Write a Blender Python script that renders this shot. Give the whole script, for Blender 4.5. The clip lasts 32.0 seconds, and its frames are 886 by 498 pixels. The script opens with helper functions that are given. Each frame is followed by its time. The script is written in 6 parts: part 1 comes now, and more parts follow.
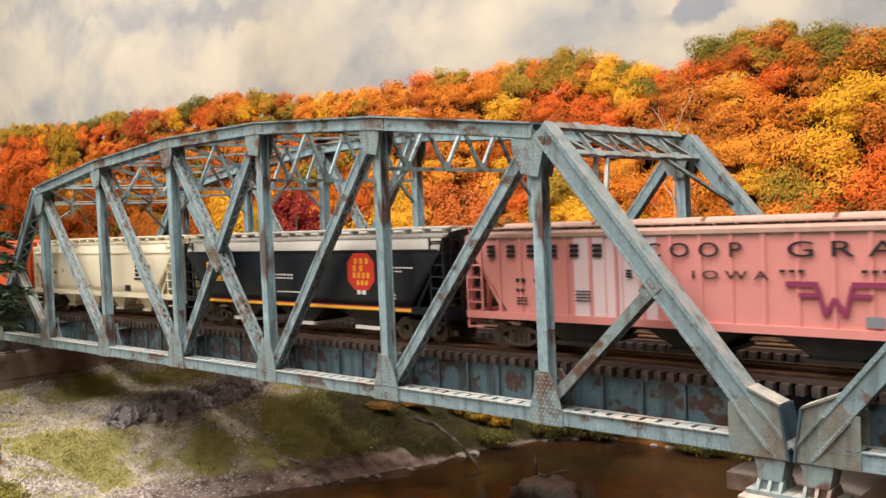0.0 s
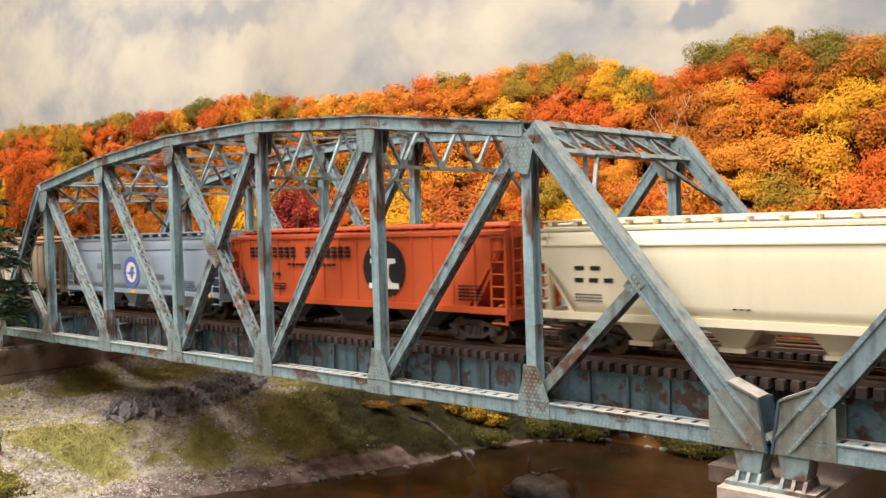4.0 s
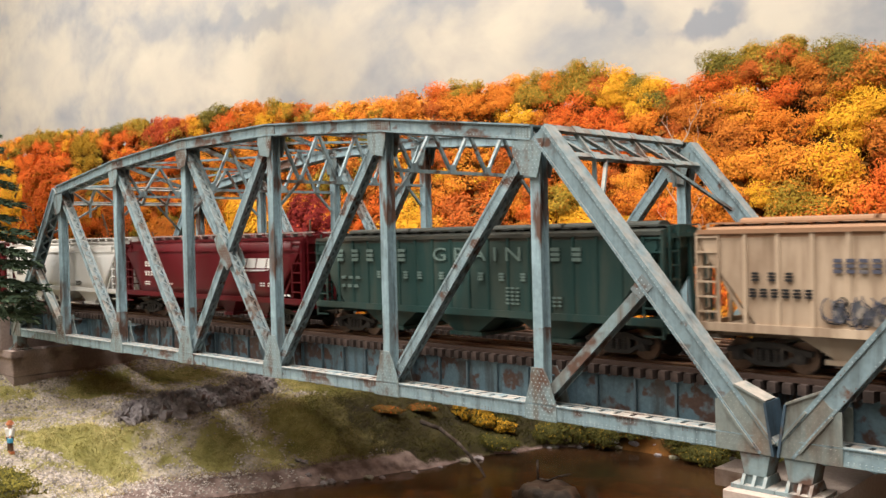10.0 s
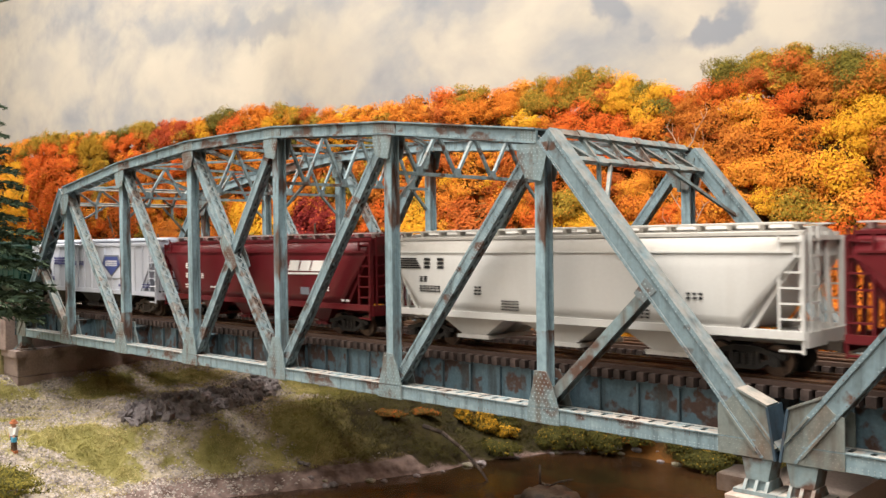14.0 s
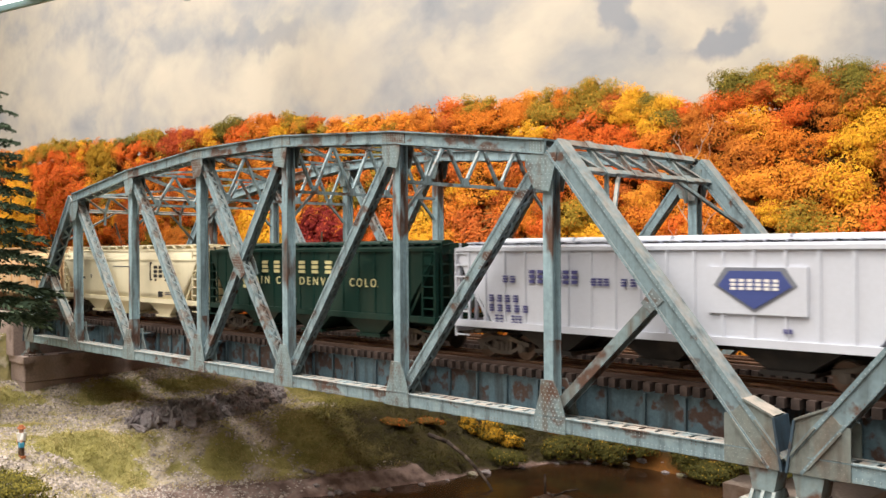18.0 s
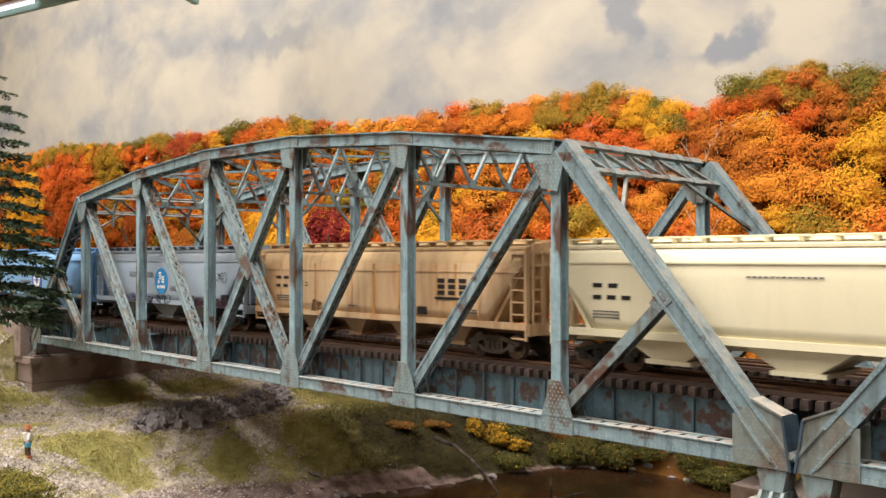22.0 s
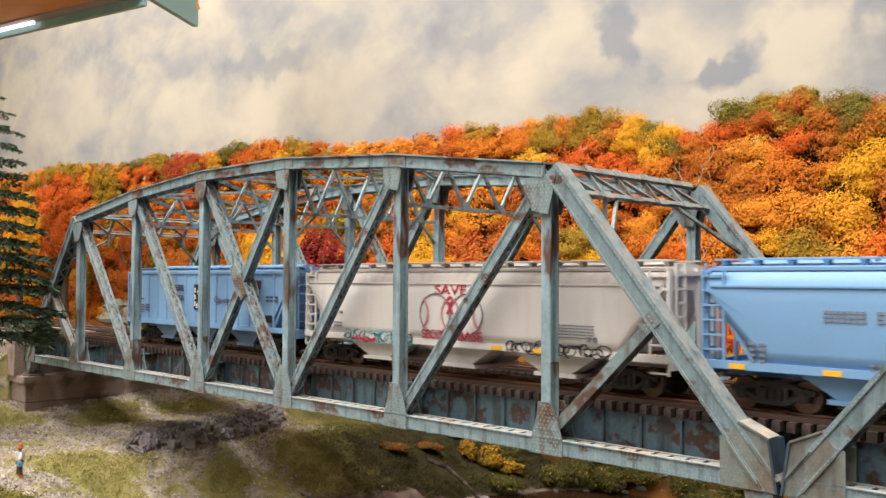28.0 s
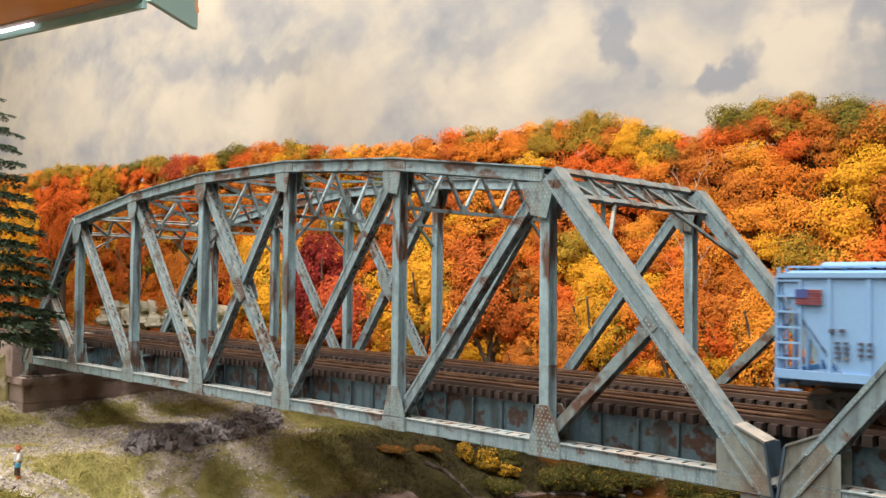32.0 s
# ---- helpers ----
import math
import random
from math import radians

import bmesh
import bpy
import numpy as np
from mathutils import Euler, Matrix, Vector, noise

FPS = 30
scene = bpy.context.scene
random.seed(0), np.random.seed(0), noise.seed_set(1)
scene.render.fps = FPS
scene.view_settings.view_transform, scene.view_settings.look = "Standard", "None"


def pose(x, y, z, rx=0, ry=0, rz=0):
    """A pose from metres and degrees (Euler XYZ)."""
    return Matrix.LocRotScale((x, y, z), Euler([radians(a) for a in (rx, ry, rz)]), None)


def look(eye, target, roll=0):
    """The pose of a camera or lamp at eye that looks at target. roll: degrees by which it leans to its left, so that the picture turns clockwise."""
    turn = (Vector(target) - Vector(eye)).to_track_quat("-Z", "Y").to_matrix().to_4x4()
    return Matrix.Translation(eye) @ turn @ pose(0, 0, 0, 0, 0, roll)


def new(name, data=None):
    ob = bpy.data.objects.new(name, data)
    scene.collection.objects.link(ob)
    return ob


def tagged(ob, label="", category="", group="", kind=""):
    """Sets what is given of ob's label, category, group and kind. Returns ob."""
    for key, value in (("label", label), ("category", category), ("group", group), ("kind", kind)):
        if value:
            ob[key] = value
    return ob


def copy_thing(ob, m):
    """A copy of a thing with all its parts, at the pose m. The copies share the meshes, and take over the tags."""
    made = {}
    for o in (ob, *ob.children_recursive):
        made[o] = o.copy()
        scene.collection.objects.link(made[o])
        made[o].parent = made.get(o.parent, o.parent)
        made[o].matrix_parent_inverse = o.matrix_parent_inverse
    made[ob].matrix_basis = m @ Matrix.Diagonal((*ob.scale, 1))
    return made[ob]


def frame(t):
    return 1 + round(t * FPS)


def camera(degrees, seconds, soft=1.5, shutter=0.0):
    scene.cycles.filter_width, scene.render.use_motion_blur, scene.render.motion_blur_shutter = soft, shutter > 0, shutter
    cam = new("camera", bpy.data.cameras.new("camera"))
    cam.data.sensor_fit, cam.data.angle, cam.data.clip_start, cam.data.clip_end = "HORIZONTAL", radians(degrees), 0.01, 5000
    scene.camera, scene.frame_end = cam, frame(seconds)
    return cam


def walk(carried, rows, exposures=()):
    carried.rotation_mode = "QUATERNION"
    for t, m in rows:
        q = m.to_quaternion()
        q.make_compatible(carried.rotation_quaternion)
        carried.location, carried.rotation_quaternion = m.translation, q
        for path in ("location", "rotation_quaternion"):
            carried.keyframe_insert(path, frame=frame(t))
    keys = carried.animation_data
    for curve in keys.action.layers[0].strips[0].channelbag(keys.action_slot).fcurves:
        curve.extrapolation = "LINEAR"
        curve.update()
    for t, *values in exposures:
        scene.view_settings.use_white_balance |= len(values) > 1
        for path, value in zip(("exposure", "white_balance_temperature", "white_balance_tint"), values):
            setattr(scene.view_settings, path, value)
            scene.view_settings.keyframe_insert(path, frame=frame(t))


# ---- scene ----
cam = camera(52.66, 32.0, shutter=0.32)
walk(cam, [
    (0, look((0.10352, -0.24494, 0.06825), (-0.16862, 0.04789, 0.05433), -2.463)),
    (0.5, look((0.10721, -0.24577, 0.06657), (-0.16526, 0.04673, 0.05235), -2.540)),
    (1, look((0.10728, -0.24463, 0.06317), (-0.16536, 0.04773, 0.04921), -2.480)),
    (1.5, look((0.10789, -0.24475, 0.06280), (-0.16498, 0.04738, 0.04884), -2.337)),
    (2, look((0.10883, -0.24594, 0.06336), (-0.16434, 0.04591, 0.04924), -2.205)),
    (2.5, look((0.10906, -0.24653, 0.06410), (-0.16453, 0.04495, 0.05049), -2.105)),
    (3, look((0.10966, -0.24697, 0.06418), (-0.16394, 0.04454, 0.05140), -2.014)),
    (3.5, look((0.11068, -0.24666, 0.06449), (-0.16307, 0.04476, 0.05277), -1.905)),
    (5.5, look((0.11247, -0.24629, 0.06348), (-0.16221, 0.04434, 0.05417), -1.586)),
    (6, look((0.11173, -0.24686, 0.06360), (-0.16361, 0.04316, 0.05469), -1.562)),
    (6.5, look((0.11275, -0.24679, 0.06367), (-0.16322, 0.04264, 0.05526), -1.541)),
    (7, look((0.11245, -0.24674, 0.06311), (-0.16399, 0.04226, 0.05518), -1.533)),
    (7.5, look((0.11339, -0.24636, 0.06336), (-0.16357, 0.04213, 0.05536), -1.549)),
    (8, look((0.11340, -0.24615, 0.06265), (-0.16385, 0.04208, 0.05515), -1.518)),
    (8.5, look((0.11367, -0.24597, 0.06237), (-0.16364, 0.04220, 0.05497), -1.497)),
    (9, look((0.11327, -0.24600, 0.06191), (-0.16429, 0.04194, 0.05480), -1.437)),
    (9.5, look((0.11341, -0.24607, 0.06143), (-0.16423, 0.04180, 0.05461), -1.411)),
    (10, look((0.11381, -0.24682, 0.06181), (-0.16435, 0.04057, 0.05539), -1.345)),
    (10.5, look((0.11376, -0.24721, 0.06157), (-0.16470, 0.03989, 0.05571), -1.295)),
    (11, look((0.11441, -0.24779, 0.06226), (-0.16440, 0.03897, 0.05669), -1.239)),
    (11.5, look((0.11446, -0.24754, 0.06216), (-0.16442, 0.03916, 0.05676), -1.185)),
    (12, look((0.11427, -0.24725, 0.06162), (-0.16471, 0.03936, 0.05677), -1.088)),
    (12.5, look((0.11429, -0.24721, 0.06158), (-0.16466, 0.03944, 0.05686), -1.024)),
    (13, look((0.11396, -0.24724, 0.06084), (-0.16498, 0.03942, 0.05657), -0.933)),
    (13.5, look((0.11444, -0.24731, 0.06071), (-0.16491, 0.03896, 0.05677), -0.867)),
    (14, look((0.11449, -0.24725, 0.06049), (-0.16516, 0.03873, 0.05687), -0.803)),
    (14.5, look((0.11362, -0.24844, 0.06020), (-0.16625, 0.03733, 0.05717), -0.710)),
    (16.5, look((0.11425, -0.24960, 0.06074), (-0.16618, 0.03564, 0.06054), -0.541)),
    (17, look((0.11467, -0.25015, 0.06045), (-0.16569, 0.03515, 0.06060), -0.520)),
    (17.5, look((0.11460, -0.24968, 0.06005), (-0.16591, 0.03547, 0.06068), -0.450)),
    (18, look((0.11514, -0.24986, 0.06027), (-0.16591, 0.03476, 0.06101), -0.379)),
    (18.5, look((0.11446, -0.24999, 0.05930), (-0.16692, 0.03430, 0.06054), -0.316)),
    (19, look((0.11512, -0.24976, 0.05924), (-0.16673, 0.03406, 0.06073), -0.261)),
    (19.5, look((0.11564, -0.25022, 0.05996), (-0.16655, 0.03328, 0.06136), -0.305)),
    (20, look((0.11559, -0.25004, 0.05952), (-0.16680, 0.03324, 0.06174), -0.244)),
    (20.5, look((0.11534, -0.25041, 0.05948), (-0.16698, 0.03294, 0.06229), -0.222)),
    (21, look((0.11581, -0.25075, 0.05946), (-0.16661, 0.03249, 0.06299), -0.191)),
    (21.5, look((0.11501, -0.25099, 0.05895), (-0.16751, 0.03216, 0.06248), -0.144)),
    (22, look((0.11457, -0.25021, 0.05785), (-0.16831, 0.03257, 0.06155), -0.079)),
    (22.5, look((0.11381, -0.25089, 0.05754), (-0.16915, 0.03180, 0.06141), -0.005)),
    (23, look((0.11388, -0.25061, 0.05755), (-0.16927, 0.03190, 0.06170), 0.022)),
    (23.5, look((0.11439, -0.25056, 0.05768), (-0.16891, 0.03177, 0.06315), 0.046)),
    (24, look((0.11518, -0.25059, 0.05828), (-0.16815, 0.03169, 0.06511), -0.019)),
    (24.5, look((0.11590, -0.25111, 0.05820), (-0.16736, 0.03118, 0.06665), -0.011)),
    (25, look((0.11575, -0.25172, 0.05821), (-0.16737, 0.03070, 0.06748), -0.016)),
    (25.5, look((0.11612, -0.25091, 0.05754), (-0.16717, 0.03130, 0.06780), 0.062)),
    (27.5, look((0.11796, -0.25108, 0.05790), (-0.16433, 0.03201, 0.07090), 0.212)),
    (28, look((0.11802, -0.25064, 0.05766), (-0.16394, 0.03276, 0.07113), 0.276)),
    (28.5, look((0.11799, -0.25088, 0.05751), (-0.16368, 0.03279, 0.07147), 0.332)),
    (29, look((0.11780, -0.25080, 0.05726), (-0.16352, 0.03320, 0.07150), 0.400)),
    (29.5, look((0.11729, -0.25109, 0.05690), (-0.16365, 0.03328, 0.07140), 0.497)),
    (30, look((0.11660, -0.25125, 0.05617), (-0.16417, 0.03328, 0.07070), 0.579)),
    (30.5, look((0.11777, -0.25142, 0.05717), (-0.16312, 0.03298, 0.07180), 0.615)),
    (31, look((0.11797, -0.25187, 0.05708), (-0.16320, 0.03223, 0.07227), 0.643)),
    (31.5, look((0.11857, -0.25177, 0.05744), (-0.16277, 0.03215, 0.07264), 0.570)),
    (32, look((0.11885, -0.25242, 0.05749), (-0.16220, 0.03181, 0.07259), 0.547)),
], exposures=[(0, -0.01), (6, 0.04), (13, 0.06), (20, 0.02), (21, 0.01), (22, -0.10), (23.5, -0.06), (25, -0.04), (28, -0.04), (32, -0.06)])

# The place is a model railway, 1:87. One unit of the plan is S metres.
S = 0.0008


# ---- world and light ----
world = bpy.data.worlds.new("world")
scene.world = world
world.use_nodes = True
world.node_tree.nodes["Background"].inputs[0].default_value = (1.0, 0.93, 0.85, 1)
world.node_tree.nodes["Background"].inputs[1].default_value = 0.25


def area_lamp(name, x, y, z, sx, sy, watts, colour, target=None):
    lamp = bpy.data.lights.new(name, "AREA")
    lamp.shape, lamp.size, lamp.size_y, lamp.energy, lamp.color = "RECTANGLE", sx * S, sy * S, watts, colour
    ob = new(name, lamp)
    ob.matrix_world = look((x * S, y * S, z * S), [v * S for v in target]) if target else pose(x * S, y * S, z * S)
    return ob


area_lamp("ceiling_lamp", -520, -1000, 1480, 3000, 1600, 60, (1.0, 0.945, 0.87))
area_lamp("valance_lamp", -760, -190, 900, 2600, 260, 16.5, (1.0, 0.945, 0.865), (-760, 140, 0))


# ---- mesh helpers ----
class Shape:
    """Gathers faces of one part, in units of the plan."""

    def __init__(self):
        self.v, self.f, self.m = [], [], []

    def add(self, verts, faces, slot=0):
        n = len(self.v)
        self.v += [tuple(p) for p in verts]
        self.f += [tuple(n + i for i in f) for f in faces]
        self.m += [slot] * len(faces)
        return self

    def box(self, x0, x1, y0, y1, z0, z1, slot=0):
        p = [(x, y, z) for z in (z0, z1) for y in (y0, y1) for x in (x0, x1)]
        return self.add(p, [(0, 2, 3, 1), (4, 5, 7, 6), (0, 1, 5, 4), (2, 6, 7, 3), (0, 4, 6, 2), (1, 3, 7, 5)], slot)

    def beam(self, a, b, w, h, side=(0, 1, 0), slot=0, shift=(0, 0)):
        """A box from a to b; w is its width along side, h its depth square to that."""
        a, b, side = Vector(a), Vector(b), Vector(side)
        d = (b - a).normalized()
        s = (side - d * side.dot(d)).normalized()
        u = d.cross(s)
        o = s * shift[0] + u * shift[1]
        p = [e + o + s * (i * w / 2) + u * (j * h / 2) for e in (a, b) for i, j in ((-1, -1), (1, -1), (1, 1), (-1, 1))]
        return self.add(p, [(0, 1, 2, 3), (7, 6, 5, 4), (0, 4, 5, 1), (1, 5, 6, 2), (2, 6, 7, 3), (3, 7, 4, 0)], slot)

    def prism(self, outline, axis, lo, hi, slot=0):
        """An outline in the plane square to axis, drawn out from lo to hi."""
        def put(a, b, c):
            return (c, a, b) if axis == "x" else (a, c, b) if axis == "y" else (a, b, c)
        n = len(outline)
        p = [put(a, b, c) for c in (lo, hi) for a, b in outline]
        faces = [tuple(range(n)), tuple(range(2 * n - 1, n - 1, -1))]
        faces += [(i, i + n, (i + 1) % n + n, (i + 1) % n) for i in range(n)]
        return self.add(p, faces, slot)

    def tube(self, a, b, r, n=8, r2=None, slot=0):
        a, b = Vector(a), Vector(b)
        d = (b - a).normalized()
        s = d.cross(Vector((0, 0, 1)) if abs(d.z) < 0.9 else Vector((1, 0, 0))).normalized()
        u = d.cross(s)
        p = []
        for e, q in ((a, r), (b, r if r2 is None else r2)):
            p += [e + (s * math.cos(k * 2 * math.pi / n) + u * math.sin(k * 2 * math.pi / n)) * q for k in range(n)]
        faces = [tuple(range(n - 1, -1, -1)), tuple(range(n, 2 * n))]
        faces += [(i, (i + 1) % n, (i + 1) % n + n, i + n) for i in range(n)]
        return self.add(p, faces, slot)

    def rivet(self, p, normal, r=0.42):
        n = Vector(normal).normalized()
        s = n.cross(Vector((0.3, 0.5, 0.8))).normalized()
        u = n.cross(s)
        p = Vector(p)
        ring = [p + (s * math.cos(k * math.pi / 2.5) + u * math.sin(k * math.pi / 2.5)) * r for k in range(5)]
        return self.add(ring + [p + n * r * 0.75], [(k, (k + 1) % 5, 5) for k in range(5)])

    def lift(self, z):
        return z

    def mesh(self, name, materials):
        me = bpy.data.meshes.new(name)
        me.from_pydata([(x * S, y * S, self.lift(z) * S) for x, y, z in self.v], [], self.f)
        for m in materials if isinstance(materials, (list, tuple)) else [materials]:
            me.materials.append(m)
        me.polygons.foreach_set("material_index", self.m)
        bm = bmesh.new()
        bm.from_mesh(me)
        bmesh.ops.recalc_face_normals(bm, faces=bm.faces)
        bm.to_mesh(me)
        bm.free()
        me.update()
        return me


class Hull(Shape):
    """A part of a freight car: heights above the rails are a little lower than drawn."""

    def lift(self, z):
        return 0.925 * z + 1.0


def pieces(name, shape, material, parent, label=""):
    """Links each loose piece of a shape as a part of its own."""
    root = list(range(len(shape.v)))

    def top(i):
        while root[i] != i:
            root[i] = root[root[i]]
            i = root[i]
        return i
    for f in shape.f:
        for i in f[1:]:
            root[top(i)] = top(f[0])
    groups = {}
    for f in shape.f:
        groups.setdefault(top(f[0]), []).append(f)
    for faces in groups.values():
        one = type(shape)()
        used = sorted({i for f in faces for i in f})
        at = {i: k for k, i in enumerate(used)}
        one.add([shape.v[i] for i in used], [tuple(at[i] for i in f) for f in faces])
        part(name, one, material, parent, label)


def part(name, shape, material, parent=None, label="", at=(0, 0, 0), smooth=False):
    """Links a shape (or a ready mesh) as one object, under its thing or on its own."""
    me = shape if isinstance(shape, bpy.types.Mesh) else shape.mesh(name, material)
    if smooth:
        me.polygons.foreach_set("use_smooth", [True] * len(me.polygons))
    ob = new(name, me)
    ob.parent = parent
    ob.location = [v * S for v in at]
    if label:
        tagged(ob, label)
    return ob


def thing(name, label, category, group="", at=(0, 0, 0), kind=""):
    ob = new(name)
    ob.empty_display_size = 0.01
    ob.location = [v * S for v in at]
    return tagged(ob, label, category, group, kind)


# ---- materials ----
def paint(name, colour, second=None, amount=0.5, scale=60, rough=0.6, metal=0.0, grain=0.25, bump=0.15, fine=900, stretch=(1, 1, 1), edge=0.08, third=None, per_piece=0.0, wear=None, streak=None, dust=None):
    """A base colour with patches of a second one (amount: how much of it), a fine grain and relief."""
    m = bpy.data.materials.new(name)
    m.use_nodes = True
    t = m.node_tree
    n, l = t.nodes, t.links
    b = n["Principled BSDF"]
    b.inputs["Roughness"].default_value, b.inputs["Metallic"].default_value = rough, metal
    b.inputs["Specular IOR Level"].default_value = 0.28
    co, mp = n.new("ShaderNodeTexCoord"), n.new("ShaderNodeMapping")
    mp.inputs["Scale"].default_value = stretch
    l.new(co.outputs["Object"], mp.inputs["Vector"])

    def noise_at(s, detail=5.0, source=mp):
        q = n.new("ShaderNodeTexNoise")
        q.inputs["Scale"].default_value, q.inputs["Detail"].default_value = s, detail
        l.new(source.outputs["Vector" if source == mp else "Object"], q.inputs["Vector"])
        return q.outputs["Fac"]

    def ramp(fac, lo, hi):
        q = n.new("ShaderNodeMapRange")
        q.inputs["From Min"].default_value, q.inputs["From Max"].default_value = lo, hi
        l.new(fac, q.inputs["Value"])
        return q.outputs["Result"]

    def mix(fac, a, c, mode="MIX"):
        q = n.new("ShaderNodeMix")
        q.data_type, q.blend_type = "RGBA", mode
        for sock, v in ((q.inputs[0], fac), (q.inputs[6], a), (q.inputs[7], c)):
            if isinstance(v, (int, float)):
                sock.default_value = v
            elif isinstance(v, tuple):
                sock.default_value = (*v, 1)
            else:
                l.new(v, sock)
        return q.outputs[2]

    out = colour
    if second:
        lo = 0.72 - 0.44 * amount
        out = mix(ramp(noise_at(scale), lo, lo + edge), colour, second)
    if third:
        out = mix(ramp(noise_at(scale * 2.7, 6.0), 0.5, 0.75), out, third)
    if streak:
        m2 = n.new("ShaderNodeMapping")
        m2.inputs["Scale"].default_value = (1, 1, 0.12)
        l.new(co.outputs["Object"], m2.inputs["Vector"])
        q = n.new("ShaderNodeTexNoise")
        q.inputs["Scale"].default_value, q.inputs["Detail"].default_value = 260, 5
        l.new(m2.outputs["Vector"], q.inputs["Vector"])
        out = mix(ramp(q.outputs["Fac"], 0.5, 0.72), out, streak)
    if wear:
        out = mix(ramp(noise_at(800, 6.0, co), 0.58, 0.72), out, wear)
    if dust:
        # pale dust that has settled on upper faces, broken by a fine noise
        ge, sx, mu = n.new("ShaderNodeNewGeometry"), n.new("ShaderNodeSeparateXYZ"), n.new("ShaderNodeMath")
        l.new(ge.outputs["Normal"], sx.inputs["Vector"])
        mu.operation = "MULTIPLY"
        l.new(ramp(sx.outputs["Z"], 0.4, 0.85), mu.inputs[0])
        l.new(ramp(noise_at(240, 5.0, co), 0.3, 0.6), mu.inputs[1])
        out = mix(mu.outputs["Value"], out, dust)
    g = noise_at(fine, 3.0, co)
    dark, light = tuple([1 - grain] * 3), tuple([1 + grain] * 3)
    out = mix(1.0, out, mix(g, dark, light), "MULTIPLY")
    if per_piece:
        info = n.new("ShaderNodeObjectInfo")
        out = mix(1.0, out, mix(info.outputs["Random"], tuple([1 - per_piece] * 3), tuple([1 + per_piece] * 3)), "MULTIPLY")
    l.new(out, b.inputs["Base Color"])
    if bump:
        bp = n.new("ShaderNodeBump")
        bp.inputs["Strength"].default_value, bp.inputs["Distance"].default_value = bump, 0.0006
        l.new(noise_at(fine * 0.6, 4.0, co), bp.inputs["Height"])
        l.new(bp.outputs["Normal"], b.inputs["Normal"])
    return m


RUST = (0.100, 0.058, 0.044)
DUST = (0.37, 0.325, 0.285)
steel = paint("bridge_paint", (0.188, 0.265, 0.298), RUST, 0.38, 95, 0.5, grain=0.3, third=(0.27, 0.355, 0.385), edge=0.05, fine=600, streak=(0.08, 0.105, 0.115), stretch=(0.6, 1, 1), dust=DUST)
steel_clean = paint("end_post_paint", (0.17, 0.238, 0.268), RUST, 0.24, 95, 0.5, grain=0.3, third=(0.17, 0.23, 0.25), edge=0.05, fine=600, streak=(0.085, 0.11, 0.12), dust=DUST)
rust_plate = paint("rusted_plate", (0.105, 0.068, 0.054), (0.15, 0.18, 0.19), 0.52, 170, 0.7, grain=0.35, edge=0.08)
rust_foot = paint("rusted_foot", (0.208, 0.296, 0.332), RUST, 0.50, 70, 0.6, grain=0.3, third=(0.26, 0.36, 0.40), stretch=(1, 1, 0.4), edge=0.05, fine=600, streak=(0.10, 0.085, 0.075), dust=DUST)
steel_post = paint("bridge_post_paint", (0.208, 0.296, 0.332), RUST, 0.40, 80, 0.5, grain=0.3, third=(0.32, 0.45, 0.51), stretch=(1, 1, 0.3), edge=0.05, fine=600, streak=(0.085, 0.115, 0.125), dust=DUST)
rusty = paint("rusty_bridge_paint", (0.175, 0.235, 0.25), RUST, 0.47, 95, 0.6, grain=0.35, edge=0.1, third=(0.20, 0.245, 0.25), fine=600, streak=(0.12, 0.10, 0.082), dust=DUST)
shoe_paint = paint("shoe_paint", (0.165, 0.19, 0.18), (0.14, 0.088, 0.058), 0.42, 75, 0.65, grain=0.3, edge=0.16, third=(0.20, 0.21, 0.19), fine=600, streak=(0.105, 0.10, 0.088), stretch=(1, 1, 0.4), dust=DUST)
flange_blue = paint("end_plate_paint", (0.045, 0.075, 0.105), (0.07, 0.06, 0.055), 0.35, 80, 0.55, grain=0.3, streak=(0.03, 0.045, 0.06))
rivet_paint = paint("worn_rivet_paint", (0.285, 0.35, 0.37), RUST, 0.36, 110, 0.5, grain=0.2, bump=0)
girder_paint = paint("girder_paint", (0.092, 0.150, 0.186), (0.072, 0.044, 0.036), 0.48, 120, 0.55, grain=0.35, third=(0.125, 0.19, 0.225), edge=0.05, streak=(0.05, 0.065, 0.072))
tie_wood = paint("tie_wood", (0.029, 0.020, 0.0175), (0.055, 0.038, 0.033), 0.5, 90, 0.85, grain=0.4, per_piece=0.35)
rail_steel = paint("rail_steel", (0.12, 0.065, 0.042), (0.19, 0.11, 0.07), 0.5, 90, 0.5, metal=0.3, grain=0.3)
timber = paint("deck_timber", (0.048, 0.029, 0.023), (0.080, 0.049, 0.037), 0.5, 60, 0.75, grain=0.35, stretch=(0.15, 1, 1))
concrete = paint("pier_stone", (0.42, 0.335, 0.29), (0.24, 0.155, 0.115), 0.36, 40, 0.85, grain=0.25, bump=0.4)
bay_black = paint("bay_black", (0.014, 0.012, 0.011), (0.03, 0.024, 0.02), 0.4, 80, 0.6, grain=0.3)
abutment_stone = paint("abutment_stone", (0.28, 0.215, 0.195), (0.17, 0.125, 0.11), 0.45, 40, 0.85, grain=0.3, bump=0.5)
truck_metal = paint("truck_metal", (0.066, 0.052, 0.042), (0.15, 0.115, 0.08), 0.45, 80, 0.65, grain=0.4)
bare_steel = paint("wheel_steel", (0.13, 0.088, 0.068), (0.06, 0.04, 0.032), 0.45, 200, 0.42, metal=0.5)
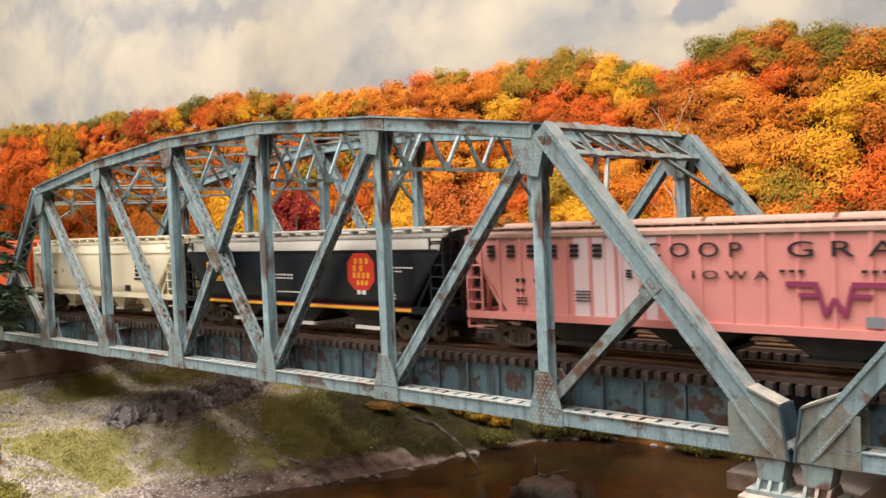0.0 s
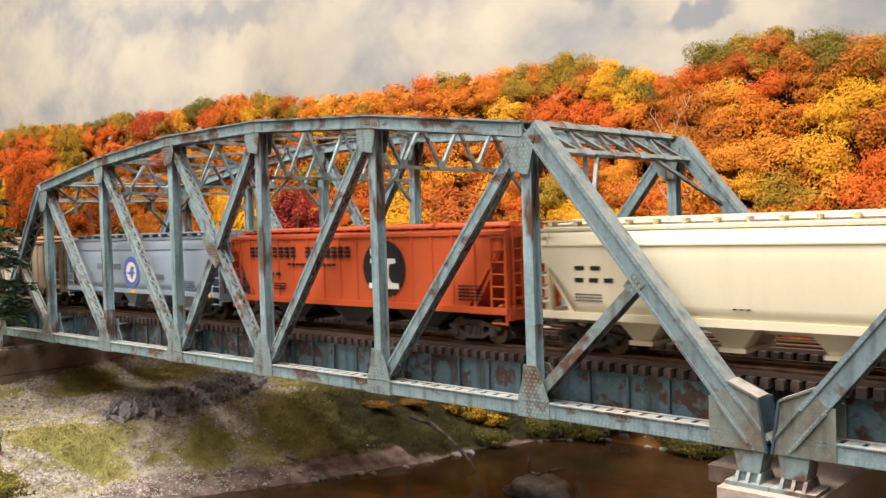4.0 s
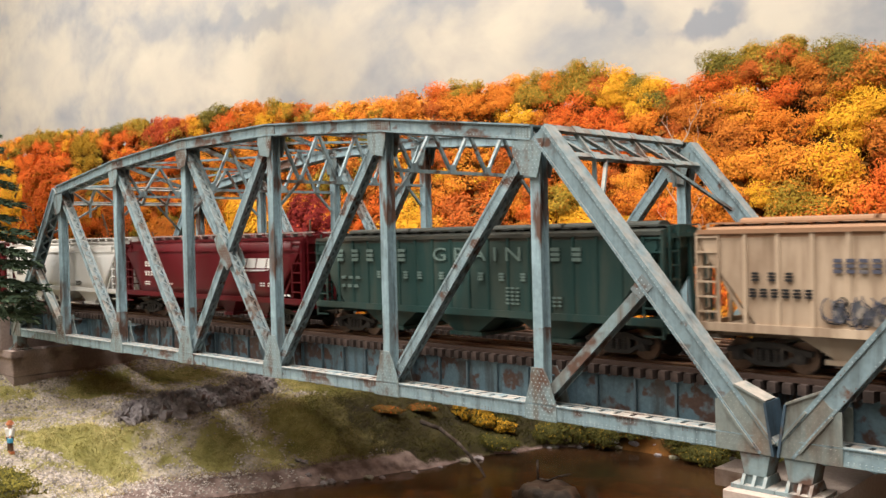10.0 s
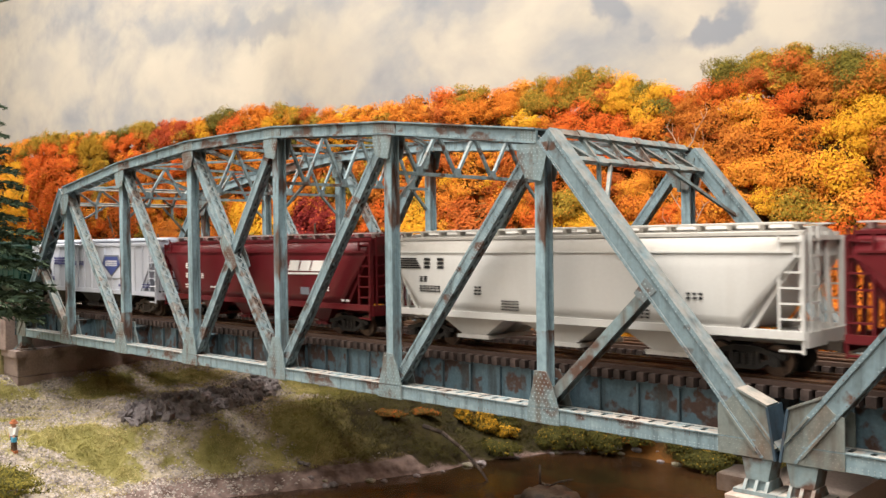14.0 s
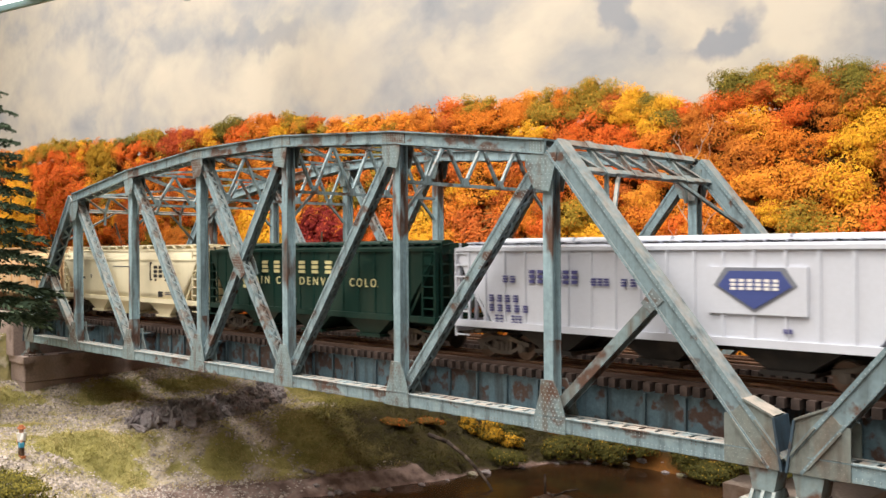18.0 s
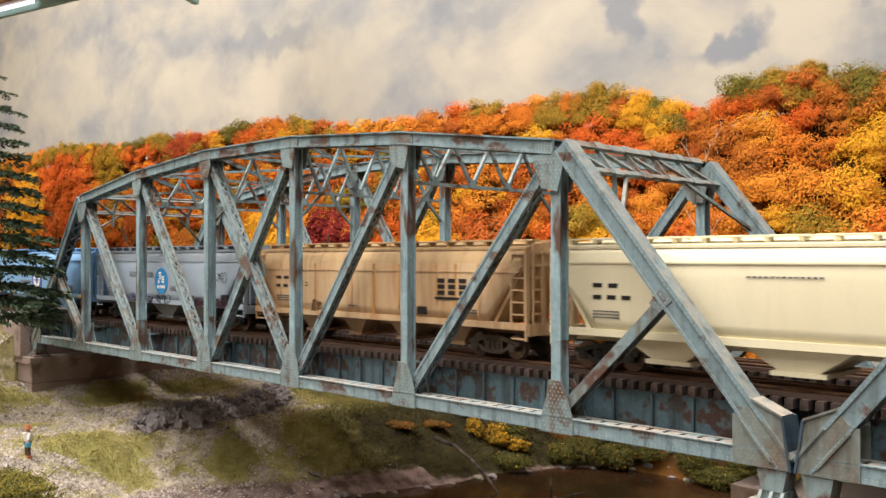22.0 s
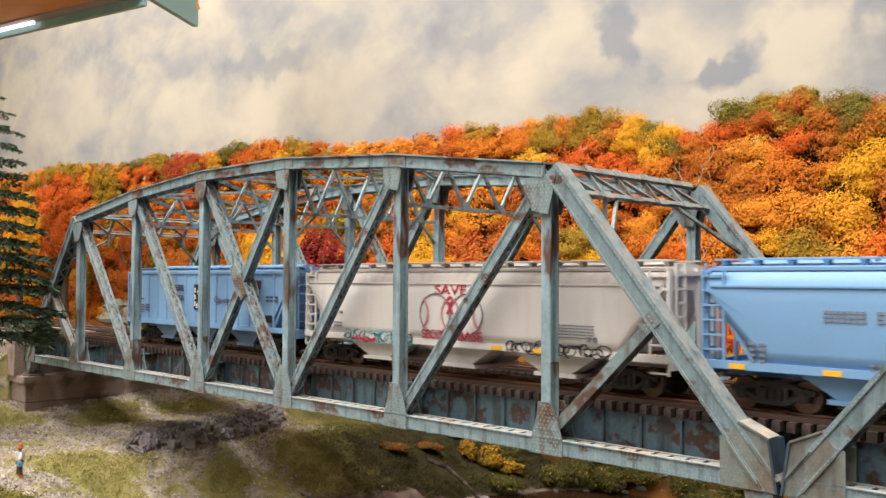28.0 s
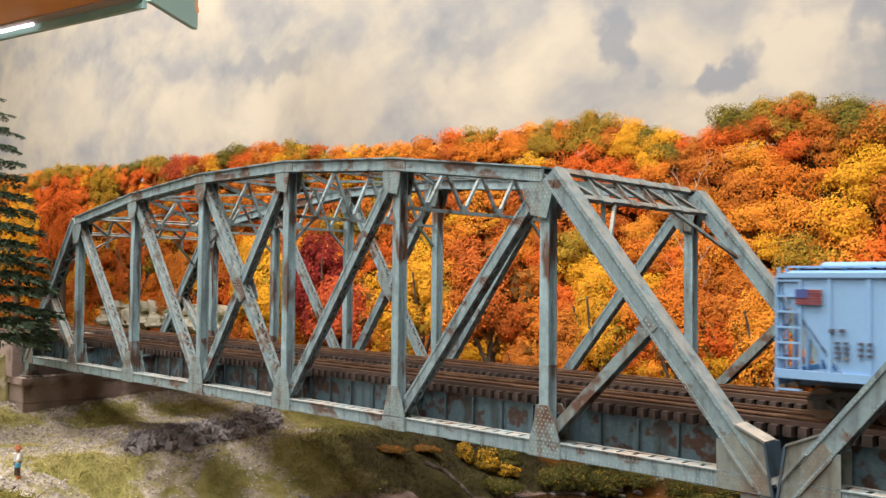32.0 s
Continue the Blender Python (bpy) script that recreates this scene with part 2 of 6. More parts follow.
truck_black = paint("dark_truck_metal", (0.017, 0.015, 0.014), (0.042, 0.034, 0.029), 0.45, 90, 0.5, grain=0.4)


# ---- the setting: room, ground, water, backdrop ----
RIDGE_X = [-5300, -2008, -1841, -1721, -1559, -1437, -1371, -1210, -1104, -1055, -962, -859, -815, -744, -678, -618, -570, -526, -489, -445, -408, -386, -362, -339, -314, -268, -252, -236, -200, -165, -129, -99, 0, 5300]
RIDGE_Z = [310, 308, 302, 308, 296, 281, 291, 281, 274, 284, 276, 271, 254, 250, 249, 248, 251, 249, 242, 245, 242, 251, 241, 234, 224, 214, 213, 230, 235, 236, 230, 217, 215, 220]
SHORE_Y = [-450, -100, 0, 68, 107, 165, 213, 246, 295, 330, 345]
SHORE_X = [-330, -395, -438, -404, -388, -364, -354, -347, -329, -300, -230]
WATER = -108.0
LEDGE_Y = [-10, 8, 47, 83, 120, 146, 190]
LEDGE_X = [-530, -521, -511, -505, -514, -527, -552]
TRACKS = (31.0, 94.0)
RAIL_TOP = 22.6
DECK = 20.0


def ease(a, b, v):
    v = min(1, max(0, (v - a) / (b - a)))
    return v * v * (3 - 2 * v)


def ground_z(x, y):
    """Height of the ground: creek bed, gravel bank, the embankments of the line and the wooded hill behind."""
    d = float(np.interp(y, SHORE_Y, SHORE_X)) - x
    d += 6 * noise.noise((x / 45, y / 45, 2.0)) + 4 * noise.noise((x / 15, y / 15, 7.0))
    z = WATER - 14 + 13 * ease(-40, 0, d) + 12 * ease(0, 26, d) + 36 * ease(20, 110, d) + 22 * ease(170, 290, d)
    z += (5 * noise.noise((x / 60, y / 60, 0)) + 1.6 * noise.noise((x / 14, y / 14, 3))) * ease(0, 60, d)
    ledge = float(np.interp(y, LEDGE_Y, LEDGE_X)) - x
    z += 10 * ease(-2, 30, ledge) * (1 - ease(40, 120, ledge)) * ease(0, 30, y) * (1 - ease(160, 200, y))
    if x < -706 or x > 722:
        edge = min(abs(x + 706), abs(x - 722))
        z = max(z, 14 - 0.8 * max(0, abs(y - 62) - 62) - 0.0 * edge)
    if y > 330:
        ridge = float(np.interp(x, RIDGE_X, RIDGE_Z)) - 26
        foot = max(z, WATER - 6 + 40 * ease(334, 358, y))
        z = foot + (ridge - foot) * min(1, max(0, (y - 376) / 84)) - 2.5 * max(0, y - 456)
    return z


hill_soil = paint("wood_floor", (0.13, 0.052, 0.010), (0.05, 0.028, 0.008), 0.5, 20, 1.0, grain=0.5)
room_wall = paint("room_wall", (0.62, 0.55, 0.46), (0.56, 0.50, 0.42), 0.5, 3, 0.8, grain=0.04, bump=0.05)
ceiling_paint = paint("ceiling_paint", (0.75, 0.72, 0.67), (0.70, 0.66, 0.60), 0.5, 3, 0.9, grain=0.04, bump=0.05)
floor_paint = paint("room_floor", (0.22, 0.17, 0.13), (0.18, 0.14, 0.10), 0.5, 6, 0.6, grain=0.1)
fascia_wood = paint("fascia_wood", (0.30, 0.17, 0.08), (0.22, 0.12, 0.05), 0.5, 20, 0.5, grain=0.2, stretch=(0.1, 1, 1))


# Grassy patches of the bank: middle x and y, half widths along the bank and up it.
GRASS = [(-640, 52, 34, 34), (-510, -22, 58, 30), (-461, 62, 20, 25), (-431, 150, 62, 78), (-586, -45, 24, 16), (-615, 120, 34, 24), (-680, -60, 60, 30)]


def grassy(x, y):
    """How much grass grows on the bank, from bare gravel to full turf."""
    best = 0.0
    for cx, cy, a, b in GRASS:
        p, q = (0.47 * (x - cx) + 0.88 * (y - cy)) / a, (-0.88 * (x - cx) + 0.47 * (y - cy)) / b
        best = max(best, 1.5 - math.hypot(p, q))
    best = max(best, ease(150, 200, y))
    best += 0.45 * noise.noise((x / 24, y / 24, 9.0)) + 0.25 * noise.noise((x / 8, y / 8, 5.0))
    return min(1, max(0.36 + 0.5 * noise.noise((x / 12, y / 12, 3.0)), best))


def shade_and_slope(x, y):
    """Painted bridge shade, dark and green behind and under it; also the dark embankment."""
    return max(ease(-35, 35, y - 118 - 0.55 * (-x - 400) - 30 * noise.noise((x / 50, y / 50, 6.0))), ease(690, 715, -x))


def bank_material():
    """Bank ground: tan gravelly soil, turf, moss darkened as bridge shade and wet sand, mixed by the cover of each
    place with ragged edges.
    """
    m = bpy.data.materials.new("bank_ground")
    m.use_nodes = True
    n, l = m.node_tree.nodes, m.node_tree.links
    b = n["Principled BSDF"]
    b.inputs["Roughness"].default_value, b.inputs["Specular IOR Level"].default_value = 0.95, 0.2
    co, at, sp = n.new("ShaderNodeTexCoord"), n.new("ShaderNodeAttribute"), n.new("ShaderNodeSeparateColor")
    at.attribute_name = "cover"
    l.new(at.outputs["Color"], sp.inputs["Color"])

    def noise_at(scale, detail):
        q = n.new("ShaderNodeTexNoise")
        q.inputs["Scale"].default_value, q.inputs["Detail"].default_value = scale, detail
        l.new(co.outputs["Object"], q.inputs["Vector"])
        return q.outputs["Fac"]

    def tones(a, c, scale):
        r = n.new("ShaderNodeValToRGB")
        r.color_ramp.elements[0].position, r.color_ramp.elements[0].color = 0.36, (*a, 1)
        r.color_ramp.elements[1].position, r.color_ramp.elements[1].color = 0.64, (*c, 1)
        l.new(noise_at(scale, 7), r.inputs["Fac"])
        return r.outputs["Color"]

    edge = noise_at(140, 5)
    out = tones((0.27, 0.227, 0.18), (0.47, 0.40, 0.325), 170)
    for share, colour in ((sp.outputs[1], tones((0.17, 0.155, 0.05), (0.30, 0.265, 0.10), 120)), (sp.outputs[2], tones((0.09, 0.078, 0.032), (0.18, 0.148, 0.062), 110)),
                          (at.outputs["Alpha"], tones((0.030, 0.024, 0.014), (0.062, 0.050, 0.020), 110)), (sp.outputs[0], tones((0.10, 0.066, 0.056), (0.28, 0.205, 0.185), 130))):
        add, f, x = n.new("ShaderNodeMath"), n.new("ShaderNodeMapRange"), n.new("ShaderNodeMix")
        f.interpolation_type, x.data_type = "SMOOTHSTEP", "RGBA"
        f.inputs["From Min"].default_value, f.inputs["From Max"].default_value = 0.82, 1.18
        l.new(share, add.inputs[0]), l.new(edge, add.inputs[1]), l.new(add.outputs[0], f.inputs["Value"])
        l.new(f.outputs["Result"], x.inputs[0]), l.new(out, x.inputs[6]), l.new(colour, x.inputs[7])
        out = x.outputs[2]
    l.new(out, b.inputs["Base Color"])
    bp = n.new("ShaderNodeBump")
    bp.inputs["Strength"].default_value, bp.inputs["Distance"].default_value = 0.9, 0.0008
    l.new(noise_at(300, 5), bp.inputs["Height"]), l.new(bp.outputs["Normal"], b.inputs["Normal"])
    return m


def build_ground():
    xs = [-5300, -4000, -3000, -2400] + list(range(-2000, -900, 40)) + list(range(-900, -640, 9)) + list(range(-640, -300, 5)) + list(range(-300, 0, 10)) + list(range(0, 400, 25)) + list(range(400, 1500, 60)) + [2000, 3000, 4000, 5300]
    xs = sorted(set(xs + [-706, -707, 722, 723]))
    ys = list(range(-450, -180, 30)) + list(range(-180, -60, 8)) + list(range(-60, 335, 5)) + list(range(335, 448, 12)) + [452, 460, 465, 470]
    shape = Shape()
    shape.v = [(x, y, ground_z(x, y)) for y in ys for x in xs]
    cover = []
    for x, y, _ in shape.v:
        d = float(np.interp(y, SHORE_Y, SHORE_X)) - x + 6 * noise.noise((x / 45, y / 45, 2.0)) + 4 * noise.noise((x / 15, y / 15, 7.0))
        wide = (30 if y < 190 else 9) + 10 * noise.noise((x / 30, y / 30, 5.0))
        shore = ease(-16, -6, d) * (1 - ease(wide - 9, wide + 9, d))
        # the last two channels carry the bridge's shade as darker ground colour
        cover += [shore, grassy(x, y), shade_and_slope(x, y) * 0.9, ease(150, 195, y + 20 * noise.noise((x / 30, y / 30, 8.0))) * ease(-485, -455, x)]
    n = len(xs)
    for j in range(len(ys) - 1):
        for i in range(n - 1):
            a = j * n + i
            shape.f.append((a, a + 1, a + n + 1, a + n))
            shape.m.append(1 if ys[j] >= 325 else 0)
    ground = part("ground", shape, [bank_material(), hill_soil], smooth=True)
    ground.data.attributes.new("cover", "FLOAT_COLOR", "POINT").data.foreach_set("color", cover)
    tagged(ground, "gravel and grass creek bank with a wooded slope", "ground", kind="structure")
    base = Shape().box(-5300, 5300, -450, 470, -150, -138)
    tagged(part("layout_table", base, fascia_wood), "wooden table top that carries the model landscape", "table", kind="structure")
    tagged(part("fascia", Shape().box(-5300, 5300, -458, -450.5, -210, -88), fascia_wood), "brown wooden fascia board along the layout", "board", kind="structure")


def build_water():
    m = bpy.data.materials.new("creek_water")
    m.use_nodes = True
    n, l = m.node_tree.nodes, m.node_tree.links
    b = n["Principled BSDF"]
    b.inputs["Roughness"].default_value, b.inputs["Specular IOR Level"].default_value = 0.16, 0.5
    co, q, r = n.new("ShaderNodeTexCoord"), n.new("ShaderNodeTexNoise"), n.new("ShaderNodeValToRGB")
    q.inputs["Scale"].default_value, q.inputs["Detail"].default_value = 9, 6
    r.color_ramp.elements[0].position, r.color_ramp.elements[0].color = 0.35, (0.009, 0.0055, 0.0032, 1)
    r.color_ramp.elements[1].position, r.color_ramp.elements[1].color = 0.7, (0.062, 0.029, 0.012, 1)
    l.new(co.outputs["Object"], q.inputs["Vector"]), l.new(q.outputs["Fac"], r.inputs["Fac"]), l.new(r.outputs["Color"], b.inputs["Base Color"])
    w, bp = n.new("ShaderNodeTexNoise"), n.new("ShaderNodeBump")
    w.inputs["Scale"].default_value, w.inputs["Detail"].default_value = 55, 3
    bp.inputs["Strength"].default_value, bp.inputs["Distance"].default_value = 0.16, 0.004
    l.new(co.outputs["Object"], w.inputs["Vector"]), l.new(w.outputs["Fac"], bp.inputs["Height"]), l.new(bp.outputs["Normal"], b.inputs["Normal"])
    sheet = Shape().add([(-520, -449, WATER), (760, -449, WATER), (760, 352, WATER), (-520, 352, WATER)], [(0, 1, 2, 3)])
    tagged(part("water", sheet, m), "dark brown still creek water with autumn reflections", "water", kind="structure")


def build_room():
    m = bpy.data.materials.new("painted_sky")
    m.use_nodes = True
    n, l = m.node_tree.nodes, m.node_tree.links
    b = n["Principled BSDF"]
    b.inputs["Roughness"].default_value = 0.9
    co, mp = n.new("ShaderNodeTexCoord"), n.new("ShaderNodeMapping")
    mp.inputs["Scale"].default_value, mp.inputs["Rotation"].default_value = (1.0, 1, 1.45), (0, radians(26), 0)
    l.new(co.outputs["Object"], mp.inputs["Vector"])
    q = n.new("ShaderNodeTexNoise")
    q.inputs["Scale"].default_value, q.inputs["Detail"].default_value, q.inputs["Distortion"].default_value = 7.5, 9, 0.2
    q.inputs["Roughness"].default_value = 0.55
    l.new(mp.outputs["Vector"], q.inputs["Vector"])
    r = n.new("ShaderNodeValToRGB")
    e = r.color_ramp.elements
    e[0].position, e[0].color = 0.30, (0.19, 0.20, 0.225, 1)
    e[1].position, e[1].color = 0.68, (0.44, 0.393, 0.325, 1)
    e.new(0.42).color = (0.268, 0.266, 0.267, 1)
    e.new(0.52).color = (0.352, 0.325, 0.287, 1)
    l.new(q.outputs["Fac"], r.inputs["Fac"])
    out = r.outputs["Color"]
    cream, grey = (0.44, 0.393, 0.325, 1), (0.165, 0.185, 0.225, 1)
    for x, z, w, h, turn, amount, tint in ((-185, 285, 49, 56, -8, 0.85, cream), (-442, 346, 37, 39, 0, 0.5, cream), (-812, 338, 83, 56, 10, 0.55, cream), (-1259, 354, 145, 59, 0, 0.5, cream), (-1759, 439, 215, 86, 0, 0.5, cream), (-376, 329, 18, 42, 4, 0.8, grey), (-259, 269, 32, 14, 32, 0.85, grey), (-125, 305, 16, 25, 0, 0.5, grey), (-1020, 405, 110, 21, -8, 0.55, grey), (-587, 360, 50, 16, 10, 0.4, grey), (-336, 269, 16, 8, 20, 0.4, grey)):
        m2, g, f, x2 = n.new("ShaderNodeMapping"), n.new("ShaderNodeTexGradient"), n.new("ShaderNodeMapRange"), n.new("ShaderNodeMix")
        m2.vector_type, g.gradient_type, x2.data_type = "TEXTURE", "SPHERICAL", "RGBA"
        m2.inputs["Location"].default_value, m2.inputs["Rotation"].default_value, m2.inputs["Scale"].default_value = (x * S, 470 * S, z * S), (0, radians(-turn), 0), (w * S * 1.5, 40 * S, h * S * 1.5)
        f.interpolation_type = "SMOOTHSTEP"
        f.inputs["From Min"].default_value, f.inputs["From Max"].default_value, f.inputs["To Max"].default_value = 0.05, 0.6, amount
        x2.inputs[7].default_value = tint
        warp = n.new("ShaderNodeMix")
        warp.data_type, warp.blend_type = "RGBA", "LINEAR_LIGHT"
        warp.inputs[0].default_value = 0.035
        w2 = n.new("ShaderNodeTexNoise")
        w2.inputs["Scale"].default_value, w2.inputs["Detail"].default_value = 26, 4
        l.new(co.outputs["Object"], w2.inputs["Vector"]), l.new(co.outputs["Object"], warp.inputs[6]), l.new(w2.outputs["Color"], warp.inputs[7])
        l.new(warp.outputs[2], m2.inputs["Vector"]), l.new(m2.outputs["Vector"], g.inputs["Vector"]), l.new(g.outputs["Fac"], f.inputs["Value"])
        l.new(f.outputs["Result"], x2.inputs[0]), l.new(out, x2.inputs[6])
        out = x2.outputs[2]
    l.new(out, b.inputs["Base Color"])
    tagged(part("backdrop", Shape().box(-5300, 5300, 470, 480, -150, 1600), m), "wall painted with a grey and cream cloudy sky", "backdrop", kind="structure")
    for name, box, mat, text in (
        ("wall_south", (-5300, 5300, -2610, -2600, -1500, 1600), room_wall, "plain beige room wall"),
        ("wall_west", (-5310, -5300, -2600, 470, -1500, 1600), room_wall, "plain beige room wall"),
        ("wall_east", (5300, 5310, -2600, 470, -1500, 1600), room_wall, "plain beige room wall"),
        ("ceiling", (-5300, 5300, -2600, 470, 1600, 1610), ceiling_paint, "plain off-white ceiling"),
        ("floor", (-5300, 5300, -2600, 470, -1510, -1500), floor_paint, "plain brown floor"),
    ):
        tagged(part(name, Shape().box(*box), mat), text, name.split("_")[0], kind="structure")


build_ground()
build_water()
build_room()


# ---- autumn woods ----
def leaf_paint(name, a, c, patch=None):
    """Each leaf, blade or stone its own shade between two colours; patch: a second pair, in patches."""
    m = bpy.data.materials.new(name)
    m.use_nodes = True
    n, l = m.node_tree.nodes, m.node_tree.links
    b = n["Principled BSDF"]
    b.inputs["Roughness"].default_value, b.inputs["Specular IOR Level"].default_value = 0.8, 0.15
    g, r = n.new("ShaderNodeNewGeometry"), n.new("ShaderNodeValToRGB")
    r.color_ramp.elements[0].color, r.color_ramp.elements[1].color = (*a, 1), (*c, 1)
    l.new(g.outputs["Random Per Island"], r.inputs["Fac"]), l.new(r.outputs["Color"], b.inputs["Base Color"])
    if patch:
        co, q, f, r2, x = (n.new("ShaderNode" + k) for k in ("TexCoord", "TexNoise", "MapRange", "ValToRGB", "Mix"))
        q.inputs["Scale"].default_value, q.inputs["Detail"].default_value = 32, 4
        f.inputs["From Min"].default_value, f.inputs["From Max"].default_value = 0.42, 0.6
        r2.color_ramp.elements[0].color, r2.color_ramp.elements[1].color = (*patch[0], 1), (*patch[1], 1)
        x.data_type = "RGBA"
        l.new(co.outputs["Object"], q.inputs["Vector"]), l.new(q.outputs["Fac"], f.inputs["Value"]), l.new(f.outputs["Result"], x.inputs[0])
        l.new(g.outputs["Random Per Island"], r2.inputs["Fac"]), l.new(r.outputs["Color"], x.inputs[6]), l.new(r2.outputs["Color"], x.inputs[7])
        l.new(x.outputs[2], b.inputs["Base Color"])
    return m


LEAVES = [
    leaf_paint("leaves_orange", (0.524, 0.144, 0.0144), (0.726, 0.223, 0.0223)),
    leaf_paint("leaves_yellow", (0.58, 0.285, 0.014), (0.75, 0.385, 0.024)),
    leaf_paint("leaves_red_orange", (0.55, 0.095, 0.014), (0.74, 0.150, 0.020)),
    leaf_paint("leaves_olive", (0.223, 0.148, 0.0168), (0.362, 0.232, 0.0257)),
    leaf_paint("leaves_brown_orange", (0.41, 0.122, 0.0155), (0.57, 0.185, 0.0235)),
    leaf_paint("leaves_crimson", (0.142, 0.012, 0.0119), (0.225, 0.020, 0.0162)),
    leaf_paint("leaves_green", (0.107, 0.095, 0.0156), (0.188, 0.150, 0.0226)),
    leaf_paint("leaves_red", (0.307, 0.044, 0.0161), (0.443, 0.072, 0.0239)),
    leaf_paint("leaves_gold", (0.60, 0.205, 0.0215), (0.78, 0.295, 0.035)),
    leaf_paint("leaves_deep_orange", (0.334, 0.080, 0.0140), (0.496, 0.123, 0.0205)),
    # green darkened so that bank bushes look shaded by the bridge
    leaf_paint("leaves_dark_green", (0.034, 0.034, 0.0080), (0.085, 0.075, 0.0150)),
    # umber for inner leaves: shade between the clumps, put in as colour
    leaf_paint("leaves_umber_shade", (0.085, 0.042, 0.011), (0.20, 0.085, 0.016)),
    # gold dulled for yellow bushes, with the bridge's shade in the colour
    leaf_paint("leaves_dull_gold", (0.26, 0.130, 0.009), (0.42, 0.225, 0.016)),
]
bark = paint("bark", (0.10, 0.07, 0.05), (0.16, 0.12, 0.09), 0.5, 90, 0.9, grain=0.4)


def crown_leaves(rng, centre, size, count, clumps, leaf, spread=0.34):
    """Corner points of many small leaf sprays, heaped in round clumps over a crown; size: half widths in x, y and z."""
    centre, size = np.array(centre), np.array(size)
    way = rng.normal(size=(clumps, 3))
    way /= np.linalg.norm(way, axis=1)[:, None]
    way[:, 1] = -abs(way[:, 1]) * 0.9 + 0.15
    way[:, 2] = np.where(way[:, 2] < -0.45, -way[:, 2], way[:, 2])
    clump = centre + way * size * rng.uniform(0.5, 0.8, (clumps, 1))
    which = rng.integers(0, clumps, count)
    out = rng.normal(size=(count, 3))
    out /= np.linalg.norm(out, axis=1)[:, None]
    out[:, 1] = np.where(out[:, 1] > 0.3, -out[:, 1], out[:, 1])
    reach = rng.uniform(0.75, 1.25, clumps)[which][:, None] * spread
    place = clump[which] + out * size * reach * rng.uniform(0.7, 1.1, (count, 1)) * np.array((1.15, 1, 0.8))
    face = out * 0.8 + way[which] * 0.5 + rng.normal(size=(count, 3)) * 0.3 + np.array((0, -0.1, 0.25))
    face /= np.linalg.norm(face, axis=1)[:, None]
    side = np.cross(face, rng.normal(size=(count, 3)))
    side /= np.linalg.norm(side, axis=1)[:, None]
    up = np.cross(face, side)
    a = (leaf * rng.uniform(0.6, 1.5, count))[:, None]
    c = (leaf * rng.uniform(0.5, 1.2, count))[:, None]
    return np.stack([place - side * a - up * c * 0.6, place + side * a - up * c * 0.6, place + up * c], 1)


def leaf_mesh(name, leaves, slots, materials):
    """One mesh of loose leaves, each with three or four corners."""
    me = bpy.data.meshes.new(name)
    corners = leaves[0].shape[1]
    v = np.concatenate(leaves).reshape(-1, 3) * S
    k = len(v) // corners
    me.vertices.add(corners * k), me.loops.add(corners * k), me.polygons.add(k)
    me.vertices.foreach_set("co", v.ravel())
    me.loops.foreach_set("vertex_index", np.arange(corners * k))
    me.polygons.foreach_set("loop_start", np.arange(k) * corners)
    me.polygons.foreach_set("loop_total", np.full(k, corners))
    for m in materials:
        me.materials.append(m)
    me.polygons.foreach_set("material_index", np.concatenate(slots))
    me.update()
    me.validate()
    return me


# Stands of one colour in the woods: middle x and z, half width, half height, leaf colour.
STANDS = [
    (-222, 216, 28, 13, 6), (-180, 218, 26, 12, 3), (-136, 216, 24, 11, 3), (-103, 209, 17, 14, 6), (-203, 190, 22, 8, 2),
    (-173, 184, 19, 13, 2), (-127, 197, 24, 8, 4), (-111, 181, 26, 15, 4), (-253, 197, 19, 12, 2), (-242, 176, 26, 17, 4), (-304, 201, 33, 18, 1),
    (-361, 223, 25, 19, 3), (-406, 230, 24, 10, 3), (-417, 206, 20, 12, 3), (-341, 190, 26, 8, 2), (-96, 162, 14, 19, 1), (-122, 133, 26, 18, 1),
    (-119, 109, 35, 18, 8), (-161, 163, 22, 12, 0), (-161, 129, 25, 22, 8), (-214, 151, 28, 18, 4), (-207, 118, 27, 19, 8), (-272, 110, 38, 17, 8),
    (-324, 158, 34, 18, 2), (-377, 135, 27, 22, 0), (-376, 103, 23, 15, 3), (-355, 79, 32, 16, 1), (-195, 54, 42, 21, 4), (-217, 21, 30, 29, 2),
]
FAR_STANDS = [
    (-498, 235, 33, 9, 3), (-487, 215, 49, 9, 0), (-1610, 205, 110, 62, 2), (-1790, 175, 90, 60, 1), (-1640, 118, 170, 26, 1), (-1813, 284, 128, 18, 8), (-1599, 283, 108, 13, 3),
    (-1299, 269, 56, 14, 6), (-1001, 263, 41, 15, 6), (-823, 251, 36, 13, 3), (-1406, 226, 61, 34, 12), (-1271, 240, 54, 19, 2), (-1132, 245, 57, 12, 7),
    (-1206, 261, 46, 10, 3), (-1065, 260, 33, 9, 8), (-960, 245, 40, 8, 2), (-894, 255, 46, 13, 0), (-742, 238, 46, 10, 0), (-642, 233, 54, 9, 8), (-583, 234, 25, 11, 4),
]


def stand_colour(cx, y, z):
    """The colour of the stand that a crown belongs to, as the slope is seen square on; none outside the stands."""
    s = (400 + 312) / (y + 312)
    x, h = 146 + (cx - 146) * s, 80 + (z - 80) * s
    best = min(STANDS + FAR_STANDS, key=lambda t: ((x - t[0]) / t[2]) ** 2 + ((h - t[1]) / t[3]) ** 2)
